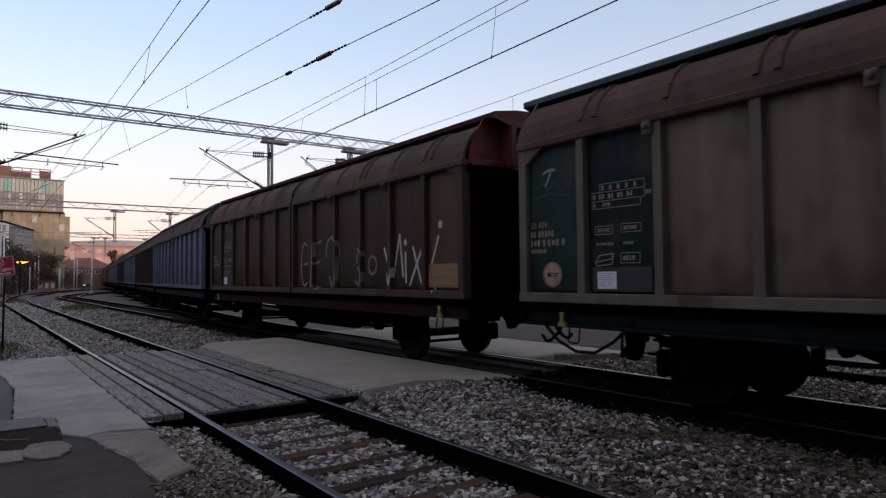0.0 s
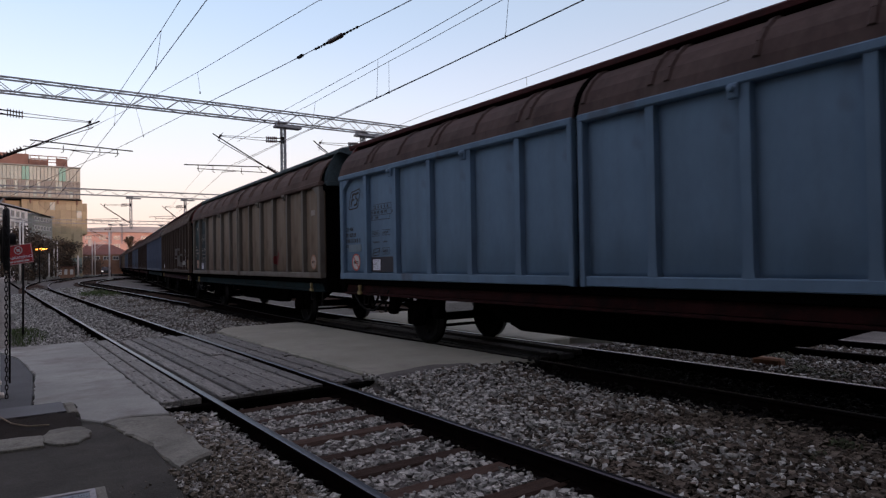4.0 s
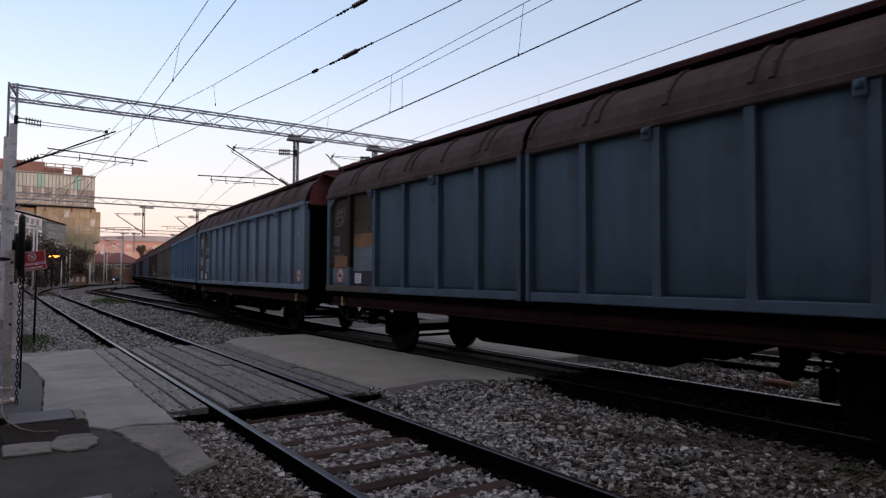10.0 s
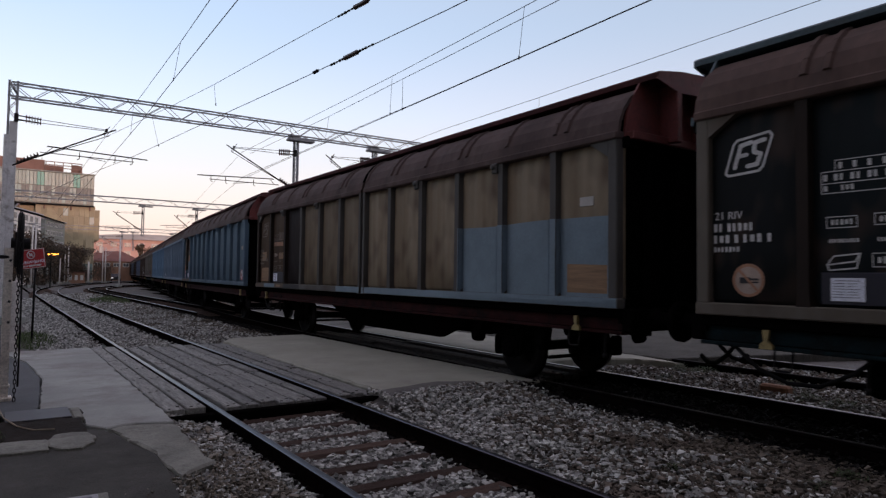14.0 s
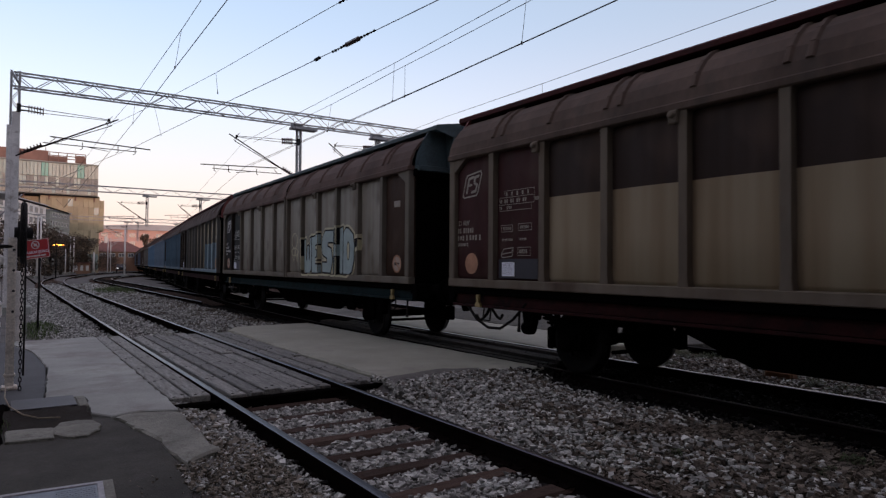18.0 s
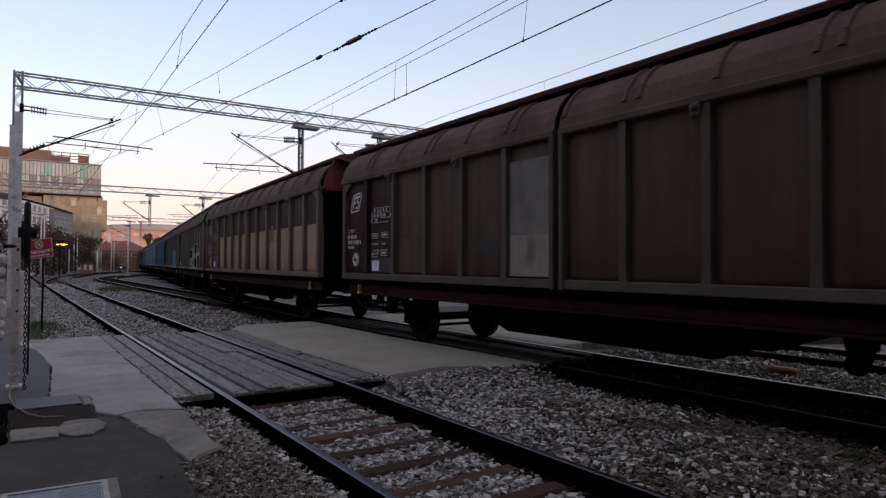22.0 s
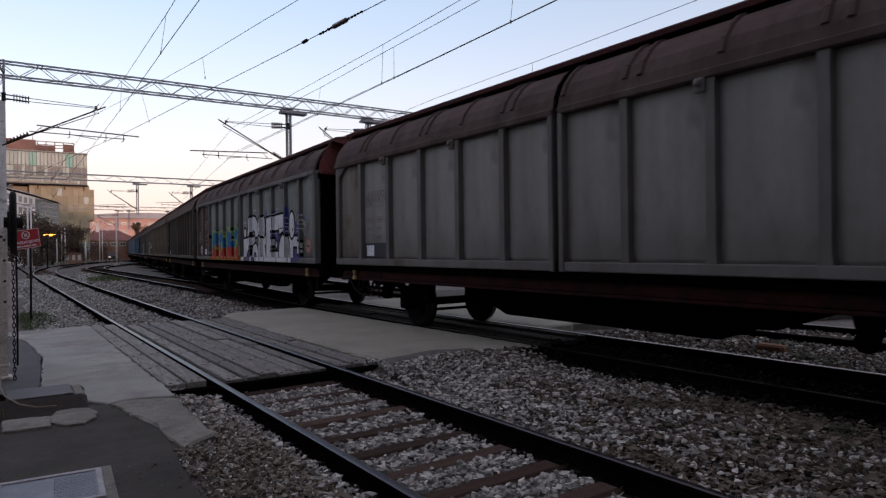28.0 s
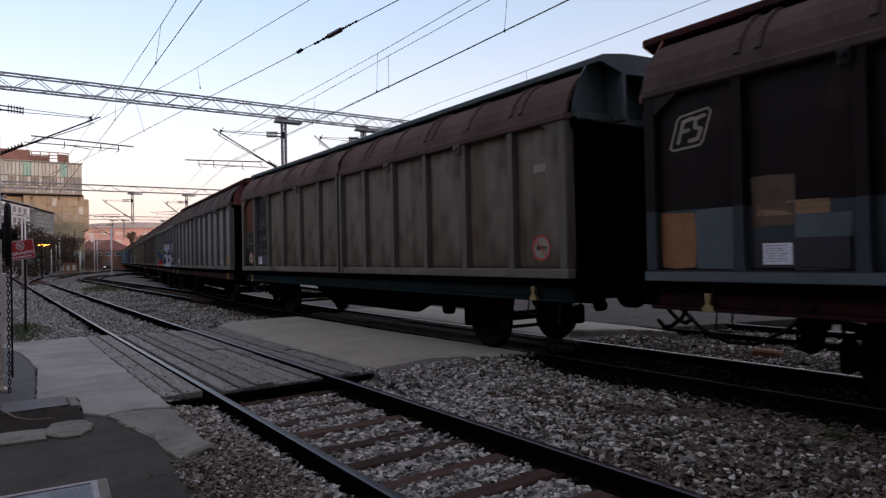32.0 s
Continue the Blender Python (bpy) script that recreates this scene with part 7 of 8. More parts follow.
BUILD_GREY = surface("pale_glazed_panel", (0.2, 0.285, 0.268), grain=0.15, rough=0.35, big=0.2, fine=3, vary=0.1, bump=0.05, objrand=0.15)
BUILD_TEAL = surface("teal_panel", (0.09, 0.33, 0.28), grain=0.15, rough=0.4, big=0.5, fine=3, vary=0.1, bump=0.02)
BUILD_CREAM = surface("cream_facade_panel", (0.28, 0.282, 0.245), grain=0.15, rough=0.5, big=0.2, fine=3, vary=0.1, bump=0.05, objrand=0.12)
MULLION = surface("facade_mullion", (0.25, 0.27, 0.25), grain=0.15, rough=0.6, big=0.5, fine=4, vary=0.1, bump=0)
BUILD_BROWN = surface("brown_facade_panel", (0.19, 0.192, 0.178), grain=0.15, rough=0.5, big=0.2, fine=3, vary=0.1, bump=0.05, objrand=0.15)
BUILD_RUST = surface("rust_roof_storey", (0.225, 0.125, 0.1), grain=0.15, rough=0.8, big=0.4, fine=4, vary=0.25)
PINK = surface("pink_render", (0.6, 0.36, 0.3), grain=0.15, rough=0.9, big=0.2, fine=4, vary=0.1)
BRICK = surface("red_brick_wall", (0.27, 0.15, 0.1), grain=0.15, rough=0.9, big=0.5, fine=6, vary=0.2)
TILE = surface("red_roof_tile", (0.15, 0.065, 0.055), grain=0.15, rough=0.85, big=0.6, fine=8, vary=0.25)
METAL_ROOF = surface("grey_metal_roof", (0.3, 0.31, 0.33), grain=0.15, rough=0.5, big=0.3, fine=5, vary=0.15)
PANE = plain("window_glass", (0.05, 0.06, 0.07), rough=0.3)
GREENWALL = surface("grey_green_render", (0.24, 0.255, 0.23), grain=0.15, rough=0.9, big=0.3, fine=5, vary=0.15)
PALEWALL = surface("pale_render", (0.82, 0.77, 0.73), grain=0.15, rough=0.9, big=0.3, fine=4, vary=0.18)
PLASTER = surface("plain_plaster", (0.3, 0.29, 0.27), rough=0.95, big=0.3, fine=5, vary=0.15)
# glow put in for sunset glints
GLINT = plain("sunset_glint_glow", (1.0, 0.36, 0.06), glow=5.0)
CAR_PAINT = plain("dark_car_paint", (0.02, 0.022, 0.028), rough=0.25)
CAR_LIGHT = plain("car_headlamp", (0.9, 0.92, 1.0), rough=0.2, glow=0.5)


def office():
    h = thing("office_building", "tall modern office block with tan lower and glazed upper storeys", "building", pose(0, 120, 0))
    part("lower_wall", Shape().box(4.5, 12.9, 0.6, 16, -0.3, 12.4, c=0.05), BUILD_TAN, h)
    part("side_block", Shape().box(11.5, 13.65, 1.2, 15, 6.8, 11.9, c=0.05), BUILD_TAN, h)
    part("upper_wall", Shape().box(-26, 12.6, 0.3, 18, 12.45, 17.55, c=0.05), MULLION, h)
    part("soffit", Shape().box(-26, 12.7, -0.1, 0.35, 12.25, 12.45, c=0.03), IRON, h)
    part("west_wall", Shape().box(-26, 4.5, 2.0, 16, -0.3, 12.1, c=0.05), BUILD_TAN, h)
    part("roof_edge", Shape().box(-26, 12.7, 0.05, 0.4, 17.5, 17.68, c=0.02), MULLION, h)
    part("roof_storey", Shape().box(-4, 5.6, 2, 12, 17.65, 19.6, c=0.05), BUILD_RUST, h)
    part("roof_storey", Shape().box(5.6, 8.3, 3.2, 9, 17.65, 19.0, c=0.05), BUILD_RUST, h)
    # open steel frame of a roof terrace
    for x in (5.7, 6.9, 8.1, 9.3, 10.75):
        part("terrace_post", Shape().box(x - 0.06, x + 0.06, 0.7, 0.82, 17.65, 19.25, c=0.01), BUILD_RUST, h)
    for z in (18.3, 18.75, 19.25):
        part("terrace_rail", Shape().box(5.6, 10.8, 0.7, 0.8, z - 0.06, z + 0.06, c=0.01), BUILD_RUST, h)
    part("terrace_screen", Shape().prism([(9.4, 17.65), (11.1, 17.65), (10.75, 19.25), (9.4, 19.25)], "y", 2.4, 2.5), BUILD_RUST, h)
    part("roof_pole", Shape().tube([(5.2, 2.5, 19.6), (5.2, 2.5, 20.4)], 0.05, 6), GALV, h)
    rng = random.Random(8)
    x = 12.55 - 0.5 * 48
    i = 0
    while x < 12.5:
        for z0, z1 in ((15.3, 17.4), (13.8, 15.15), (12.6, 13.65)):
            teal = z0 > 15 and (4.5 <= x < 5.4 or 9.3 <= x < 10.2 or -3 < x < -2.1)
            u = rng.random()
            if z0 > 15:
                mat = BUILD_TEAL if teal else BUILD_GREY
            elif z0 > 13.7:
                mat = BUILD_GREY if u < 0.3 else BUILD_BROWN
            else:
                mat = BUILD_GREY if u < 0.12 else BUILD_CREAM
            part("facade_panel", Shape().box(x + 0.025, x + 0.475, 0.17, 0.3, z0, z1, c=0.02), mat, h)
        x += 0.5
        i += 1
    # mesh panels over the lower storeys
    for k in range(11):
        for q in range(9):
            x0, z0 = 4.55 + 0.75 * k, 0.4 + 1.28 * q
            if rng.random() < 0.82:
                part("facade_panel", Shape().box(x0 + 0.015, x0 + 0.735, 0.5, 0.6, z0 + 0.015, z0 + 1.265, c=0.01), BUILD_MESH if rng.random() < 0.85 else BUILD_GREY, h)
    for q in range(4):
        for k in range(2):
            part("facade_panel", Shape().box(11.75 + 0.9 * k, 12.6 + 0.9 * k, 1.1, 1.2, 6.95 + 1.22 * q, 8.1 + 1.22 * q, c=0.01), BUILD_MESH, h)
    for x in (-3, -0.5, 2.2, 5.6, 9.3, 12.0):
        part("column", Shape().box(x, x + 0.2, 0.2, 0.5, 11.6, 12.25, c=0.02), BUILD_RUST, h)
    part("column", Shape().box(11.6, 12.5, 0.2, 0.5, 3.0, 7.0, c=0.03), BUILD_TAN, h)

    def terrace(name, label, x0, y0, x1, y1, top, wall, rows, step, wide, high, roof=METAL_ROOF):
        """A block whose long front runs from (x0, y0) to (x1, y1); windows in rows at the heights given."""
        ln = math.hypot(x1 - x0, y1 - y0)
        g = thing(name, label, "building", pose(x0, y0, 0, 0, 0, math.degrees(math.atan2(y1 - y0, x1 - x0))))
        part("wall", Shape().box(0, ln, 0, 9, -0.3, top, c=0.05), wall, g)
        part("roof", Shape().box(-0.2, ln + 0.2, -0.25, 9.3, top, top + 0.18, c=0.03), roof, g)
        for z in rows:
            x = 0.7
            while x < ln - wide:
                w = part("window", Shape().box(x, x + wide, -0.06, 0.05, z, z + high, c=0.01), WHITE, g)
                part("pane", Shape().box(x + 0.07, x + wide - 0.07, -0.075, -0.06, z + 0.07, z + high - 0.07), PANE, w)
                x += step
            part("string_course", Shape().box(0, ln, -0.05, 0.0, z - 0.32, z - 0.22), PLASTER, g)
    terrace("apartment_building", "grey-green apartment block with bands of windows", 5.3, 107.6, 8.25, 115.0, 9.0, GREENWALL, (2.6, 4.0, 5.45, 6.9, 8.15), 1.15, 0.75, 0.62)
    terrace("town_house", "pale plastered town house with rows of small windows", -8.4, 64.5, 4.6, 103.7, 9.2, PALEWALL, (3.4, 5.0, 6.6, 8.0), 2.0, 1.1, 0.8)
    p = thing("long_building", "long pink-lit building with a curved grey metal roof", "building", pose(0, 205, 0))
    part("wall", Shape().box(21, 60, 0, 16, -1, 11.2, c=0.05), PINK, p)
    arc = [(20.5 + 40 * k / 16, 11.2 + 1.6 * math.sin(math.pi * (0.15 + 0.85 * k / 16))) for k in range(17)]
    part("roof", Shape().prism([(20.5, 11.1)] + arc + [(60.5, 11.1)], "y", -0.6, 16.6), METAL_ROOF, p)
    for k in range(9):
        for z in (3.4, 6.6, 9.0):
            w = part("window", Shape().box(22.5 + 3.6 * k, 24.1 + 3.6 * k, -0.12, 0.05, z, z + 1.1, c=0.02), WHITE, p)
            part("pane", Shape().box(22.65 + 3.6 * k, 23.95 + 3.6 * k, -0.15, -0.12, z + 0.1, z + 1.0), PANE, w)
    b = thing("brick_house", "brick house with a red tiled hipped roof", "house", pose(0, 152, 0))
    part("wall", Shape().box(15.6, 25.5, 0, 9, -0.4, 3.95, c=0.04), BRICK, b)
    v = [(15.2, -0.4, 3.9), (25.9, -0.4, 3.9), (25.9, 9.4, 3.9), (15.2, 9.4, 3.9), (17.6, 4.5, 6.2), (22.2, 4.5, 6.2)]
    part("roof", Shape().add(v, [(0, 1, 5, 4), (1, 2, 5), (2, 3, 4, 5), (3, 0, 4), (3, 2, 1, 0)]), TILE, b)
    for k in range(5):
        w = part("window", Shape().box(16.4 + 1.8 * k, 17.6 + 1.8 * k, -0.1, 0.05, 2.75, 3.6, c=0.02), WHITE, b)
        for q in (0, 1):
            part("pane", Shape().box(16.52 + 1.8 * k + 0.52 * q, 16.96 + 1.8 * k + 0.52 * q, -0.13, -0.1, 2.87, 3.48), PANE, w)
    part("chimney", Shape().box(17.7, 18.3, 3.6, 4.2, 5.6, 7.2, c=0.03), WHITE, b)
    s = thing("shed", "low dark brick shed with pale windows behind the trees", "shed", pose(1.2, 111, 0))
    part("wall", Shape().box(7.2, 9.6, 0, 5, -0.3, 1.45, c=0.03), BRICK, s)
    part("roof", Shape().box(6.9, 9.9, -0.4, 5.3, 1.45, 1.58, c=0.02), TILE, s)
    for k in range(3):
        part("window", Shape().box(7.5 + 0.75 * k, 7.9 + 0.75 * k, -0.05, 0.05, 0.35, 1.1, c=0.01), WHITE, s)
    e = thing("trackside_hut", "low pale hut with a thin dark eave", "hut", pose(0, 0, 0))
    part("wall", Shape().box(-7.5, -1.6, 31, 38, -0.2, 3.4, c=0.03), PLASTER, e)
    part("roof", Shape().prism([(-8.0, 4.9), (-8.0, 5.0), (0.4, 4.2), (0.4, 4.12)], "y", 29.9, 33), PALEWALL, e, "pale sheet roof")
    part("eave", Shape().prism([(0.4, 3.97), (0.4, 4.02), (1.2, 3.82), (2.12, 3.53), (2.12, 3.5), (1.2, 3.76)], "y", 29.9, 30.15), IRON, e, "thin dark eave")
    part("strut", Shape().tube([(-0.4, 30.1, 3.0), (0.55, 30.1, 4.2)], 0.03, 6), GALV, e)


def tree(label, x, y, h, spread, seed, low=0):
    """A tapered trunk, limbs, and a crown of many small leaves with gaps."""
    rng = random.Random(seed)
    t = thing("tree", label, "tree", pose(x, y, -0.2), group="trees by the line")
    sh = Shape()
    sh.tube([(0, 0, 0), (0.05, 0.02, h * 0.3), (0.0, 0.1, h * 0.6), (0.1, 0.05, h * 0.85)], [h * 0.03, h * 0.024, h * 0.014, h * 0.004], 8)
    tips = []
    for k in range(11):
        z = h * rng.uniform(0.28, 0.75)
        a, r = rng.uniform(0, 2 * math.pi), spread * rng.uniform(0.5, 1.0)
        e = (r * math.cos(a), r * math.sin(a), min(h, z + h * rng.uniform(0.1, 0.3)))
        sh.tube([(0, 0, z), (e[0] * 0.5, e[1] * 0.5, z + (e[2] - z) * 0.6), e], [h * 0.012, h * 0.007, h * 0.002], 6)
        tips += [Vector(e), Vector((e[0] * 0.6, e[1] * 0.6, z + (e[2] - z) * 0.7))]
    tips.append(Vector((0, 0, h * 0.9)))
    if low > 10:
        tips += [Vector((rng.gauss(0, spread * 0.35), rng.gauss(0, spread * 0.35), h * q / 20)) for q in range(6, 19)]
    for k in range(low):
        a, r = rng.uniform(0, 2 * math.pi), spread * rng.uniform(0.2, 1.1)
        tips.append(Vector((r * math.cos(a), r * math.sin(a), h * rng.uniform(0.06, 0.35))))
    part("trunk", sh, BARK, t)
    n = 3800
    vs, fs = [], []
    for i in range(n):
        c = tips[i % len(tips)]
        p = c + Vector((rng.gauss(0, 1), rng.gauss(0, 1), rng.gauss(0, 0.8))) * spread * 0.27
        a = Vector((rng.uniform(-1, 1), rng.uniform(-1, 1), rng.uniform(-1, 1))).normalized()
        b = a.cross(Vector((rng.uniform(-1, 1), rng.uniform(-1, 1), rng.uniform(-1, 1)))).normalized()
        s = rng.uniform(0.08, 0.17) * h / 6
        vs += [tuple(p - a * s), tuple(p + b * s * 0.55), tuple(p + a * s), tuple(p - b * s * 0.55)]
        fs.append((4 * i, 4 * i + 1, 4 * i + 2, 4 * i + 3))
    tagged(part("crown", Shape().add(vs, fs), LEAF, t, fix=False), kind="stuff")


def far_things():
    office()
    for i, (x, y, h, sp) in enumerate(((1.4, 84, 6.0, 1.6), (3.3, 90, 6.6, 1.5), (4.7, 94, 5.6, 1.4), (6.6, 106, 6.0, 1.7), (7.9, 112, 5.4, 1.3), (9.4, 115, 4.6, 1.3), (10.7, 116.5, 5.8, 1.5), (-1.2, 66, 5.0, 1.8))):
        tree("dark autumn tree beside the line", x, y, h, sp, 20 + i, 9)
    for i, (x, y, h, sp) in enumerate(((27.2, 165, 8.3, 0.9), (30.3, 168, 8.0, 1.4), (14.6, 139, 4.0, 2.2), (17.0, 141, 3.2, 1.8))):
        tree("brown autumn tree in front of the houses", x, y, h, sp, 40 + i, 14)
    for i, (x, y, h, r) in enumerate(((2.85, 80.0, 6.6, 0.1), (3.13, 80.0, 6.6, 0.1), (7.05, 104.0, 3.6, 0.09), (8.0, 109.0, 5.5, 0.1), (8.42, 109.0, 5.5, 0.1), (11.5, 113.5, 3.4, 0.16), (13.85, 117, 5.8, 0.09), (14.25, 117, 5.8, 0.09), (12.0, 86.0, 5.8, 0.11))):
        m = thing("line_mast", "slim pale steel mast beside the tracks", "mast", pose(x, y, -0.2), group="masts")
        part("pole", Shape().tube([(0, 0, 0), (0, 0, h)], [r, r * 0.75], 10), MAST, m)
        part("footing", Shape().box(-0.3, 0.3, -0.3, 0.3, -0.1, 0.35, c=0.04), CONCRETE, m)
        if h > 5.6 and x > 9:
            part("arm", Shape().tube([(0, 0, h - 0.5), (-1.9 if x < 13 else 1.6, 0, h - 0.1)], 0.03, 6), MAST, m)
            part("stay", Shape().tube([(0, 0, h - 1.5), (-1.9 if x < 13 else 1.6, 0, h - 0.12)], 0.03, 6), MAST, m)
    # glowing spots stand for sunset glints; pole and bar are added to carry them
    l = thing("street_lamp", "glowing orange spots for sunset glints among the trees, on an added pole", "street lamp", pose(4.45, 78.0, -0.2))
    part("pole", Shape().tube([(0, 0, 0), (0, 0, 3.3), (0.35, 0, 3.62)], [0.06, 0.045, 0.035], 8), IRON, l)
    part("lantern", Shape().box(-0.35, 0.75, -0.1, 0.1, 3.66, 3.74, c=0.02), IRON, l)
    for x, z, a, b in ((-0.22, 3.55, 0.1, 0.05), (0.06, 3.62, 0.07, 0.03), (0.34, 3.56, 0.17, 0.07), (0.62, 3.6, 0.06, 0.04), (0.2, 3.47, 0.05, 0.03)):
        part("bulb", Shape().lathe([(0.0, -0.08), (1.0, -0.04), (1.0, 0.04), (0.0, 0.08)], 10, Matrix.Translation((x, -0.12, z)) @ Matrix.Rotation(math.pi / 2, 4, "Z") @ Matrix.Diagonal((1, a, b, 1))), GLINT, l)
    c = thing("car", "small dark car waiting with pale lamps on", "car", pose(18.95, 140, -0.15, 0, 0, -8))
    part("body", Shape().prism([(-2.0, 0.3), (-2.0, 0.85), (-1.2, 0.95), (-0.6, 1.45), (1.2, 1.5), (2.0, 0.95), (2.0, 0.3)], "x", -0.85, 0.85), CAR_PAINT, c)
    for x in (-0.62, 0.62):
        part("headlamp", Shape().box(x - 0.18, x + 0.18, -2.04, -1.98, 0.6, 0.78, c=0.02), CAR_LIGHT, c)
        for y in (-1.3, 1.3):
            part("wheel", Shape().lathe([(0.0, -0.1), (0.3, -0.1), (0.3, 0.1), (0.0, 0.1)], 16, Matrix.Translation((x * 1.25, y, 0.3))), RUBBER, c)
    part("windscreen", Shape().prism([(-1.16, 0.98), (-0.6, 1.42), (-0.56, 1.42), (-1.1, 0.98)], "x", -0.7, 0.7), PANE, c)
    # unseen houses added behind the camera and along the path close the yard and block low sun and sky from it
    for i, (x0, x1, y0, y1, h) in enumerate(((-34, -18, -30, 16, 14), (-6, 46, -36, -17, 16), (-16, 0.6, -40, -1.4, 17), (-32, -18, 46, 104, 15))):
        b = thing("plain_house", "unseen plain plastered house added to shade the yard", "house", group="plain houses")
        part("wall", Shape().box(x0, x1, y0, y1, -0.3, h, c=0.1), PLASTER, b)
        part("roof", Shape().prism([(x0 - 0.5, h), ((x0 + x1) / 2, h + 3), (x1 + 0.5, h)], "y", y0 - 0.4, y1 + 0.4), TILE, b)


far_things()


# ---- beside the path: tensioning gear, sign, covers, stones ----
WEIGHT = surface("weathered_concrete_weight", (0.62, 0.59, 0.54), rough=0.9, big=3, fine=40, vary=0.2, bump=0.3, other=(0.2, 0.17, 0.14), amount=0.35, objrand=0.15)
CABLE = surface("buff_cable", (0.24, 0.19, 0.125), rough=0.7, big=4, fine=40, vary=0.15, bump=0.02)
SIGN_RED = surface("red_sign_enamel", (0.42, 0.025, 0.03), rough=0.4, big=4, fine=40, vary=0.15, bump=0.02)
PLATE = surface("chequer_steel", (0.15, 0.16, 0.18), rough=0.45, metal=0.7, big=3, fine=50, vary=0.2, bump=0.1)


def tension_gear():
    g = thing("tensioning_post", "cream-painted steel guide post with bolt holes", "post", pose(0.095, 9.5, -0.02))
    sh = Shape().prism([(-0.045, -0.05), (0.045, -0.05), (0.045, 0.05), (0.034, 0.05), (0.034, -0.038), (-0.034, -0.038), (-0.034, 0.05), (-0.045, 0.05)], "z", 0.05, 1.85)
    part("channel", sh, CREAM, g)
    part("base_plate", Shape().box(-0.085, 0.085, -0.09, 0.1, 0, 0.05, c=0.012), CREAM, g)
    for z in (0.95, 1.2, 1.45, 1.7):
        part("bolt_hole", Shape().tube([(0.02, -0.054, z), (0.02, -0.048, z)], 0.016, 10), BLACKM, g)
    part("collar", Shape().box(-0.06, 0.06, -0.06, 0.06, 0.16, 0.2, c=0.01), CREAM, g)
    s = thing("counterweight_stack", "stack of pale concrete tensioning weights on a rod", "counterweight", pose(-0.2, 9.35, 0))
    z = 0.6
    rng = random.Random(3)
    for h in (0.13, 0.12, 0.24, 0.26, 0.13, 0.16):
        part("weight", Shape().box(-0.28, 0.2, -0.2, 0.2, z, z + h - 0.012, c=0.04), WEIGHT, s, at=pose(rng.uniform(-0.015, 0.015), 0, 0, 0, 0, rng.uniform(-2, 2)))
        z += h
    part("rod", Shape().tube([(0, 0, 0.45), (0, 0, 2.4)], 0.02, 8), IRON, s)
    part("lever", Shape().tube([(-0.6, 0, 1.82), (0.0, 0, 1.84), (0.14, 0.05, 1.85)], 0.03, 8), IRON, s)
    part("bracket", Shape().box(-0.4, 0.16, -0.04, 0.04, 1.68, 1.74, c=0.01), GALV, s)
    part("guide_arm", Shape().tube([(-0.02, 0.02, 1.72), (0.33, 0.13, 1.72)], 0.022, 8), IRON, s)
    part("hanger", Shape().tube([(-0.25, 0, 1.74), (-0.2, 0, 2.05), (0.08, 0, 2.1), (0.14, 0, 2.0)], 0.022, 8), IRON, s)
    w = thing("pulley", "black iron tensioning wheel with a hanging chain", "pulley", pose(0.215, 9.75, 1.8, 0, 0, -2))
    rim = [(0.36 * math.cos(2 * math.pi * k / 28), 0.36 * math.sin(2 * math.pi * k / 28)) for k in range(29)]
    part("rim", Shape().tube([(0.0, y, z + 0.1) for y, z in rim], 0.035, 8), IRON, w)
    part("hub", Shape().tube([(-0.1, 0, 0.1), (0.1, 0, 0.1)], 0.07, 12), IRON, w)
    for k in range(6):
        a = math.pi * k / 3
        part("spoke", Shape().tube([(0, 0, 0.1), (0, 0.34 * math.cos(a), 0.1 + 0.34 * math.sin(a))], 0.018, 6), IRON, w)
    part("plate", Shape().box(-0.06, -0.03, -0.08, 0.2, -0.2, 0.24, c=0.01), IRON, w)
    links = Shape()
    for k in range(44):
        z = 0.44 - k * 0.053
        a = math.pi / 2 * (k % 2)
        ring = [(0.014 * math.cos(t) * math.cos(a), -0.42 + 0.014 * math.cos(t) * math.sin(a), z + 0.034 * math.sin(t)) for t in [2 * math.pi * j / 10 for j in range(11)]]
        links.tube(ring, 0.006, 5, closed=False)
    tagged(part("chain", links, IRON, w, "dark hanging link chain", fix=False), kind="stuff")
    c2 = Shape().tube([(0.03, -0.38, 0.1), (0.035, -0.4, -1.0), (0.03, -0.38, -1.64)], 0.012, 6)
    part("steel_rope", c2, IRON, w)
    tagged(part("concrete_marker", Shape().box(0.16, 0.34, 15.3, 15.5, -0.2, 1.35, c=0.02), WEIGHT), "short white concrete marker post", "post")


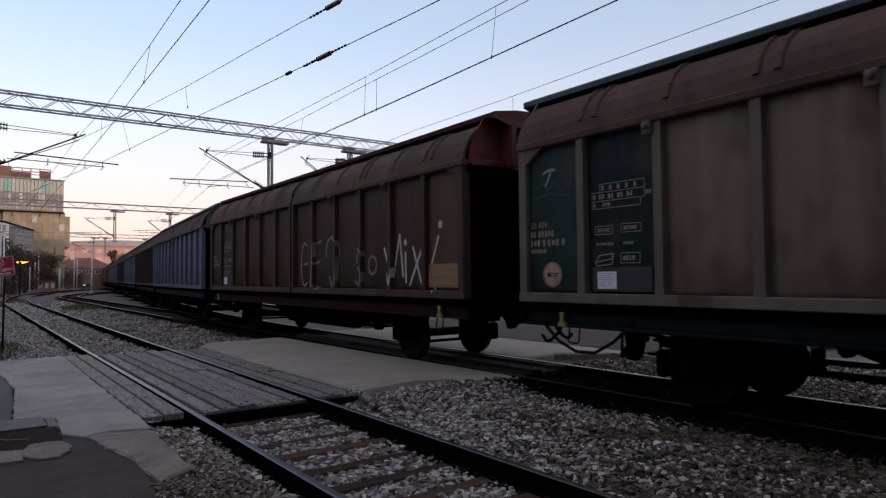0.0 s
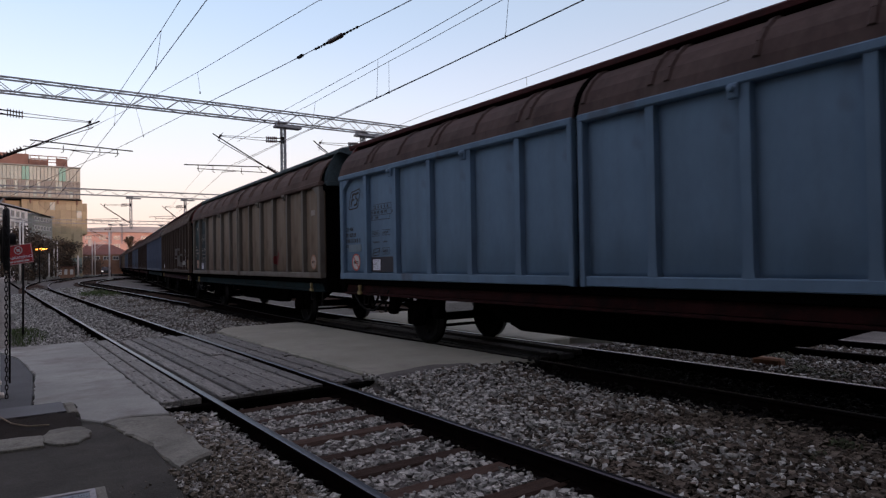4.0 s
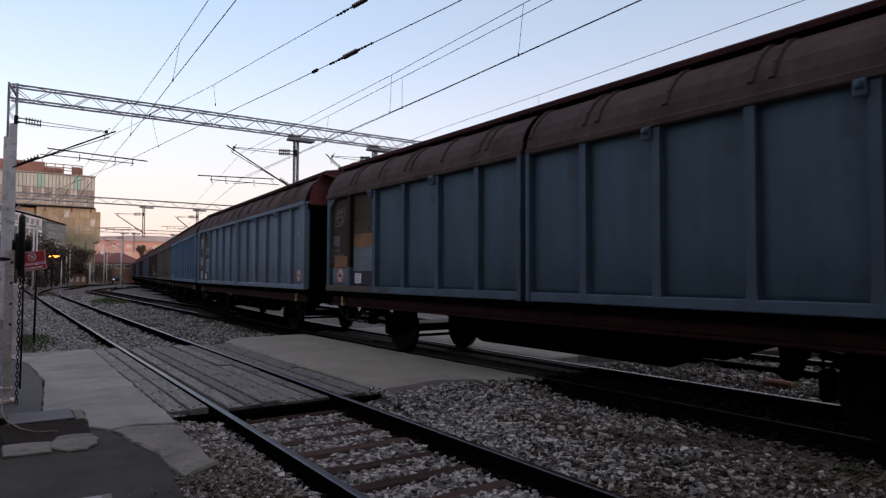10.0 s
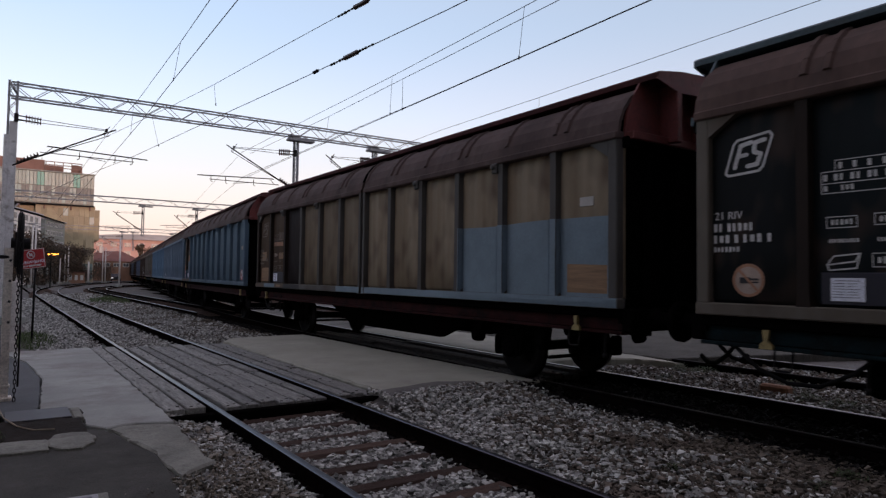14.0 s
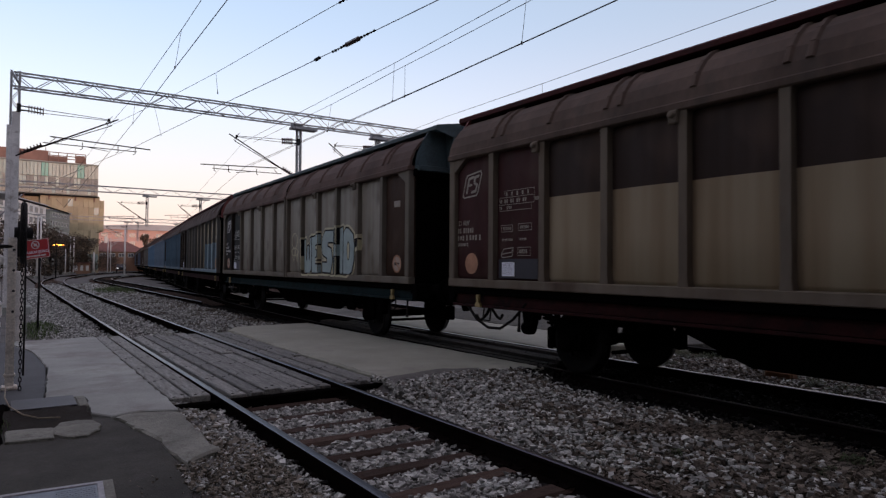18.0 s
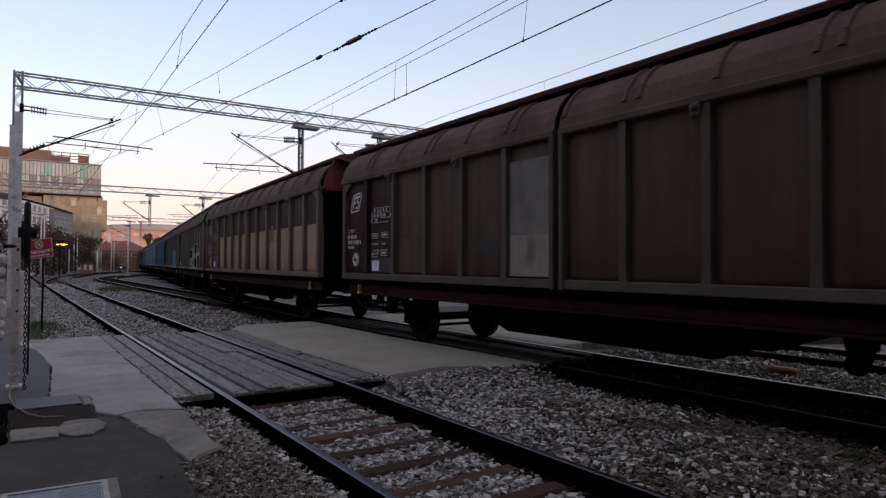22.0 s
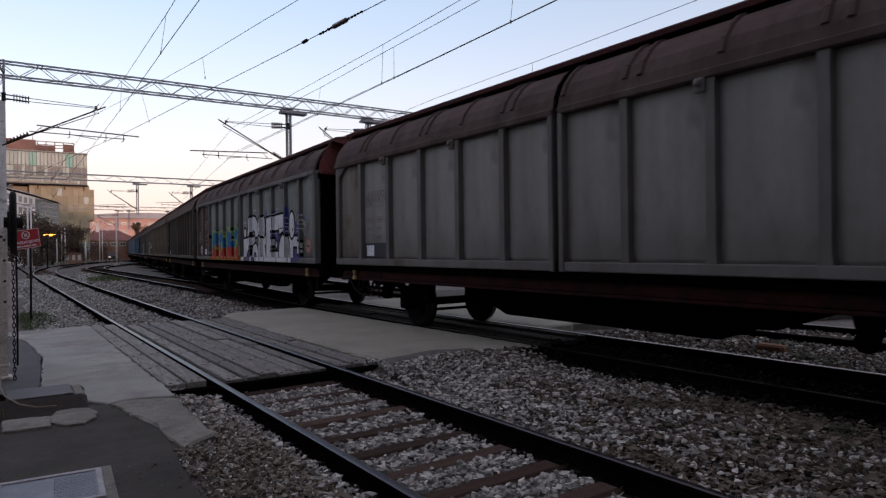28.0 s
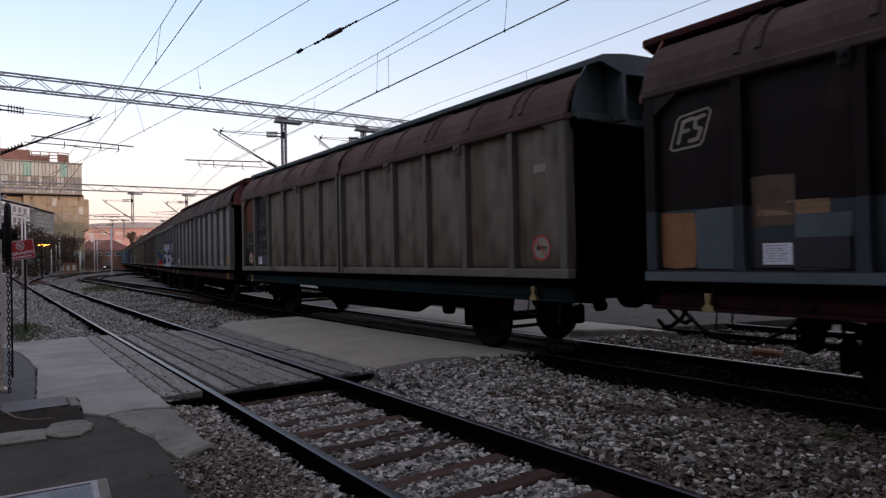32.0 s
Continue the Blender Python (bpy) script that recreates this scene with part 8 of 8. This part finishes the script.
def forbidden_sign():
    s = thing("warning_sign", "red enamel no-entry sign on a thin dark pole", "sign", pose(0.69, 18.2, -0.15, 0, 0, -33))
    part("pole", Shape().tube([(0, 0.03, 0), (0.02, 0.03, 2.15)], 0.024, 10), IRON, s)
    tilt = pose(-0.06, 0, 2.0, 0, -8, 0) @ Matrix.Scale(1.26, 4)
    p = part("panel", Shape().box(-0.25, 0.25, -0.008, 0.006, -0.18, 0.18, c=0.004), SIGN_RED, s, at=tilt)
    sh = Shape().box(-0.245, 0.245, -0.0115, -0.008, 0.168, 0.176).box(-0.245, 0.245, -0.0115, -0.008, -0.176, -0.168).box(-0.245, -0.237, -0.0115, -0.008, -0.168, 0.168).box(0.237, 0.245, -0.0115, -0.008, -0.168, 0.168)
    part("border", sh, WHITE, p)
    words("ZABRANJENO", 0.076, PAPER, p, pose(0, -0.011, -0.06, 90, 0, 0))
    n = 20
    sh = Shape().tube([(0.07 * math.cos(2 * math.pi * k / n), -0.011, 0.075 + 0.07 * math.sin(2 * math.pi * k / n)) for k in range(n + 1)], 0.009, 6)
    sh.tube([(-0.05, -0.011, 0.125), (0.05, -0.011, 0.025)], 0.008, 6)
    part("emblem", sh, WHITE, p)
    sh = Shape().box(-0.03, 0.03, -0.0115, -0.008, 0.05, 0.1)
    part("pictogram", sh, WHITE, p)
    for k, wd in enumerate((0.42,)):
        sh = Shape()
        x = -0.21
        for b in (0.1, 0.04, 0.14, 0.1):
            sh.box(x, x + b - 0.012, -0.0115, -0.008, -0.145, -0.115)
            x += b + 0.005
        part("small_print", sh, WHITE, p)


def covers():
    s = thing("access_cover", "bare steel access cover with a chequered inset", "manhole cover", pose(0.28, 4.85, -0.016, 0, 0, -4), kind="")
    part("surround", Shape().box(-0.36, 0.385, -0.36, 0.37, -0.02, 0.004, c=0.004), CONCRETE_BROWN, s)
    fr = Shape().box(-0.3, 0.32, 0.27, 0.31, 0, 0.02, c=0.004).box(-0.3, 0.32, -0.31, -0.27, 0, 0.02, c=0.004).box(0.28, 0.32, -0.27, 0.27, 0, 0.02, c=0.004).box(-0.3, -0.26, -0.27, 0.27, 0, 0.02, c=0.004)
    part("frame", fr, GALV, s)
    part("lid", Shape().box(-0.26, 0.28, -0.27, 0.27, 0, 0.012), PLATE, s)
    sh = Shape()
    rng = random.Random(1)
    for i in range(15):
        for j in range(12):
            x, y = 0.04 + 0.016 * i, -0.25 + 0.042 * j
            a = 0.7 if (i + j) % 2 else -0.7
            c, q = math.cos(a) * 0.011, math.sin(a) * 0.011
            sh.add([(x - c, y - q, 0.0125), (x - q * 0.3, y + c * 0.3, 0.0155), (x + c, y + q, 0.0125), (x + q * 0.3, y - c * 0.3, 0.0155)], [(0, 1, 2, 3)])
    tagged(part("treads", sh, PLATE, s, fix=False), kind="stuff")
    k = thing("cable_pit", "low earthy cable pit with a grey sheet lid", "cable pit", pose(0, 0, 0))
    part("kerb", Shape().box(0.1, 0.72, 7.93, 8.5, -0.2, 0.004, c=0.01), SOIL, k, "brown earth-covered rim")
    part("lid", Shape().box(0.1, 0.69, 7.9, 8.47, 0.012, 0.03, c=0.004), LID, k, "flat grey sheet lid")
    part("edge_stone", Shape().box(0.7, 0.8, 7.86, 8.42, -0.2, 0.022, c=0.015), CONCRETE_BROWN, k, "narrow concrete edge")
    slope = Shape()
    rng = random.Random(4)
    cols, rows = 13, 7
    vs = []
    for j in range(rows):
        for i in range(cols):
            u, v = i / (cols - 1), j / (rows - 1)
            vs.append((0.04 + 0.72 * u + rng.uniform(-0.01, 0.01), 7.1 + 0.82 * v - 0.12 * u * (1 - v), -0.02 + 0.03 * v + rng.uniform(0, 0.02)))
    slope.add(vs, [(j * cols + i, j * cols + i + 1, (j + 1) * cols + i + 1, (j + 1) * cols + i) for j in range(rows - 1) for i in range(cols - 1)], 0, True)
    part("earth_bank", slope, SOIL, k, "bank of brown earth and rubble")
    shapes = ((0.235, 6.86, [(-0.19, -0.2), (0.17, -0.235), (0.19, 0.16), (0.0, 0.2), (-0.18, 0.23)]), (0.61, 6.93, [(-0.19, -0.18), (-0.1, -0.34), (0.05, -0.36), (0.16, -0.2), (0.2, 0.05), (0.15, 0.24), (0.02, 0.3), (-0.12, 0.26), (-0.2, 0.06)]))
    for i, (x, y, ring) in enumerate(shapes):
        rng = random.Random(i)
        pts = []
        for (a, b), (c, d) in zip(ring, ring[1:] + ring[:1]):
            pts += [(x + a + (c - a) * q / 3 + rng.uniform(-0.012, 0.012), y + b + (d - b) * q / 3 + rng.uniform(-0.012, 0.012)) for q in range(3)]
        n = len(pts)
        v = [(a, b, -0.1) for a, b in pts] + [(a, b, 0.0) for a, b in pts] + [(x + (a - x) * 0.94, y + (b - y) * 0.94, 0.008) for a, b in pts]
        sh = Shape().add(v, [(q, (q + 1) % n, n + (q + 1) % n, n + q) for q in range(n)] + [(n + q, n + (q + 1) % n, 2 * n + (q + 1) % n, 2 * n + q) for q in range(n)] + [tuple(range(2 * n, 3 * n))])
        tagged(part("paving_stone", sh, CONCRETE_BROWN), "worn flat stone set in the asphalt", "stone", group="paving stones")
    tagged(part("ground_cable", Shape().tube([(0.06, 9.3, 0.05), (0.05, 8.6, 0.05), (0.09, 8.05, 0.045), (0.2, 7.6, 0.035), (0.33, 7.4, 0.025), (0.5, 7.36, 0.02)], 0.007, 8), CABLE), "pale cable lying over the ground", "cable")
    # flat near-black slab stands for the shade of an open pit
    slab("bare_earth", "flat near-black slab painted for a shaded open pit beside the cable pit", [(-2.5, 6.6), (0.02, 6.62), (0.03, 7.3), (0.06, 8.5), (-2.5, 8.6)], -0.2, -0.006, OILY_SHADE, 2, 0.02)
    chunk = surface("old_brick_lump", (0.2, 0.095, 0.05), rough=0.9, big=5, fine=30, vary=0.3)
    tagged(part("brick_lump", Shape().box(9.52, 9.7, 4.97, 5.4, -0.16, 0.0, c=0.03), chunk), "orange broken brick in the ballast", "brick")


def grass(name, label, cx, cy, rx, ry, n, hmax, seed, z=-0.16):
    rng = random.Random(seed)
    sh = Shape()
    for _ in range(n):
        r, a = math.sqrt(rng.random()), rng.uniform(0, 2 * math.pi)
        x, y = cx + rx * r * math.cos(a), cy + ry * r * math.sin(a)
        h = hmax * rng.uniform(0.3, 1) * (1 - 0.5 * r)
        b, w = rng.uniform(0, 2 * math.pi), 0.004 + 0.012 * hmax
        dx, dy = math.cos(b), math.sin(b)
        ln = rng.uniform(0.1, 0.6) * h
        sh.add([(x - dy * w, y + dx * w, z), (x + dy * w, y - dx * w, z), (x + dx * ln * 0.5 + dy * w * 0.6, y + dy * ln * 0.5 - dx * w * 0.6, z + h * 0.7), (x + dx * ln, y + dy * ln, z + h)], [(0, 1, 2), (0, 2, 3)])
    tagged(part(name, sh, GRASS, fix=False), label, "grass", kind="stuff")


def weeds(label, spots, seed, z):
    """Low broad-leaved weeds: x, y, radius and height of each patch."""
    rng = random.Random(seed)
    sh = Shape()
    for cx, cy, rad, h in spots:
        for _ in range(int(1400 * rad)):
            q, a = rad * math.sqrt(rng.random()), rng.uniform(0, 2 * math.pi)
            x, y, zz = cx + q * math.cos(a), cy + q * math.sin(a), z + h * rng.random() * (1.1 - q / rad)
            b, ln, w = rng.uniform(0, 2 * math.pi), rng.uniform(0.02, 0.05), rng.uniform(0.007, 0.014)
            dx, dy = math.cos(b), math.sin(b)
            up = rng.uniform(-0.3, 0.8) * ln
            sh.add([(x, y, zz), (x + dx * ln * 0.5 - dy * w, y + dy * ln * 0.5 + dx * w, zz + up * 0.6), (x + dx * ln, y + dy * ln, zz + up), (x + dx * ln * 0.5 + dy * w, y + dy * ln * 0.5 - dx * w, zz + up * 0.6)], [(0, 1, 2, 3)])
            if rng.random() < 0.25:
                sh.add([(x - 0.003, y, z - 0.05), (x + 0.003, y, z - 0.05), (x, y, zz + 0.01)], [(0, 1, 2)])
    tagged(part("weeds", sh, WEED, fix=False), label, "weeds", kind="stuff")


tension_gear()
forbidden_sign()
covers()
grass("grass", "tuft of green weeds between the tracks", 5.2, 41, 1.0, 3.5, 900, 0.5, 1)
grass("grass", "low weeds along the path", 0.75, 18.8, 0.5, 2.4, 1200, 0.22, 2)
weeds("low green weeds in the ballast beyond the train", ((10.35, 7.3, 0.3, 0.16), (9.4, 6.95, 0.2, 0.1), (10.75, 7.1, 0.25, 0.12), (9.95, 5.05, 0.32, 0.13), (9.42, 4.62, 0.22, 0.12), (9.36, 4.15, 0.3, 0.13), (10.5, 5.4, 0.25, 0.12)), 3, -0.13)
weeds("small green weeds among the ballast between the tracks", ((4.78, 3.47, 0.1, 0.04), (5.36, 2.55, 0.12, 0.05), (5.85, 2.55, 0.12, 0.05)), 4, -0.07)
grass("grass", "weeds by the cable pit", -0.1, 7.3, 0.2, 0.35, 160, 0.12, 6, -0.02)


# ---- motion ----
def motions():
    times = [0.5 * i for i in range(len(ROLLED))]
    spin = {}
    for k, w in TRAIN.items():
        rows = []
        for t, r in zip(times, ROLLED):
            mid = LEAD + SLACK.get(k, 0.0) + r - k * PITCH - HALF
            a, _ = train_at(mid + AXLE)
            b, _ = train_at(mid - AXLE)
            d = a - b
            rows.append((t, pose(*((a + b) / 2), 0, 0, math.degrees(math.atan2(-d.x, d.y)))))
        walk(w, rows)
        for ws in w.children:
            if not ws.name.startswith("wheelset"):
                continue
            y = round(ws.location.y, 1)
            if y not in spin:
                turns = []
                for i in range(321):
                    t = i / 10
                    j = min(int(t * 2), len(ROLLED) - 2)
                    r = ROLLED[j] + (ROLLED[j + 1] - ROLLED[j]) * (t * 2 - j)
                    turns.append((t, pose(0, y, 0.46, -math.degrees(r / 0.46))))
                walk(ws, turns)
                spin[y] = ws
            else:
                keys = ws.animation_data_create()
                ws.rotation_mode = "QUATERNION"
                keys.action = spin[y].animation_data.action
                keys.action_slot = spin[y].animation_data.action_slot


motions()
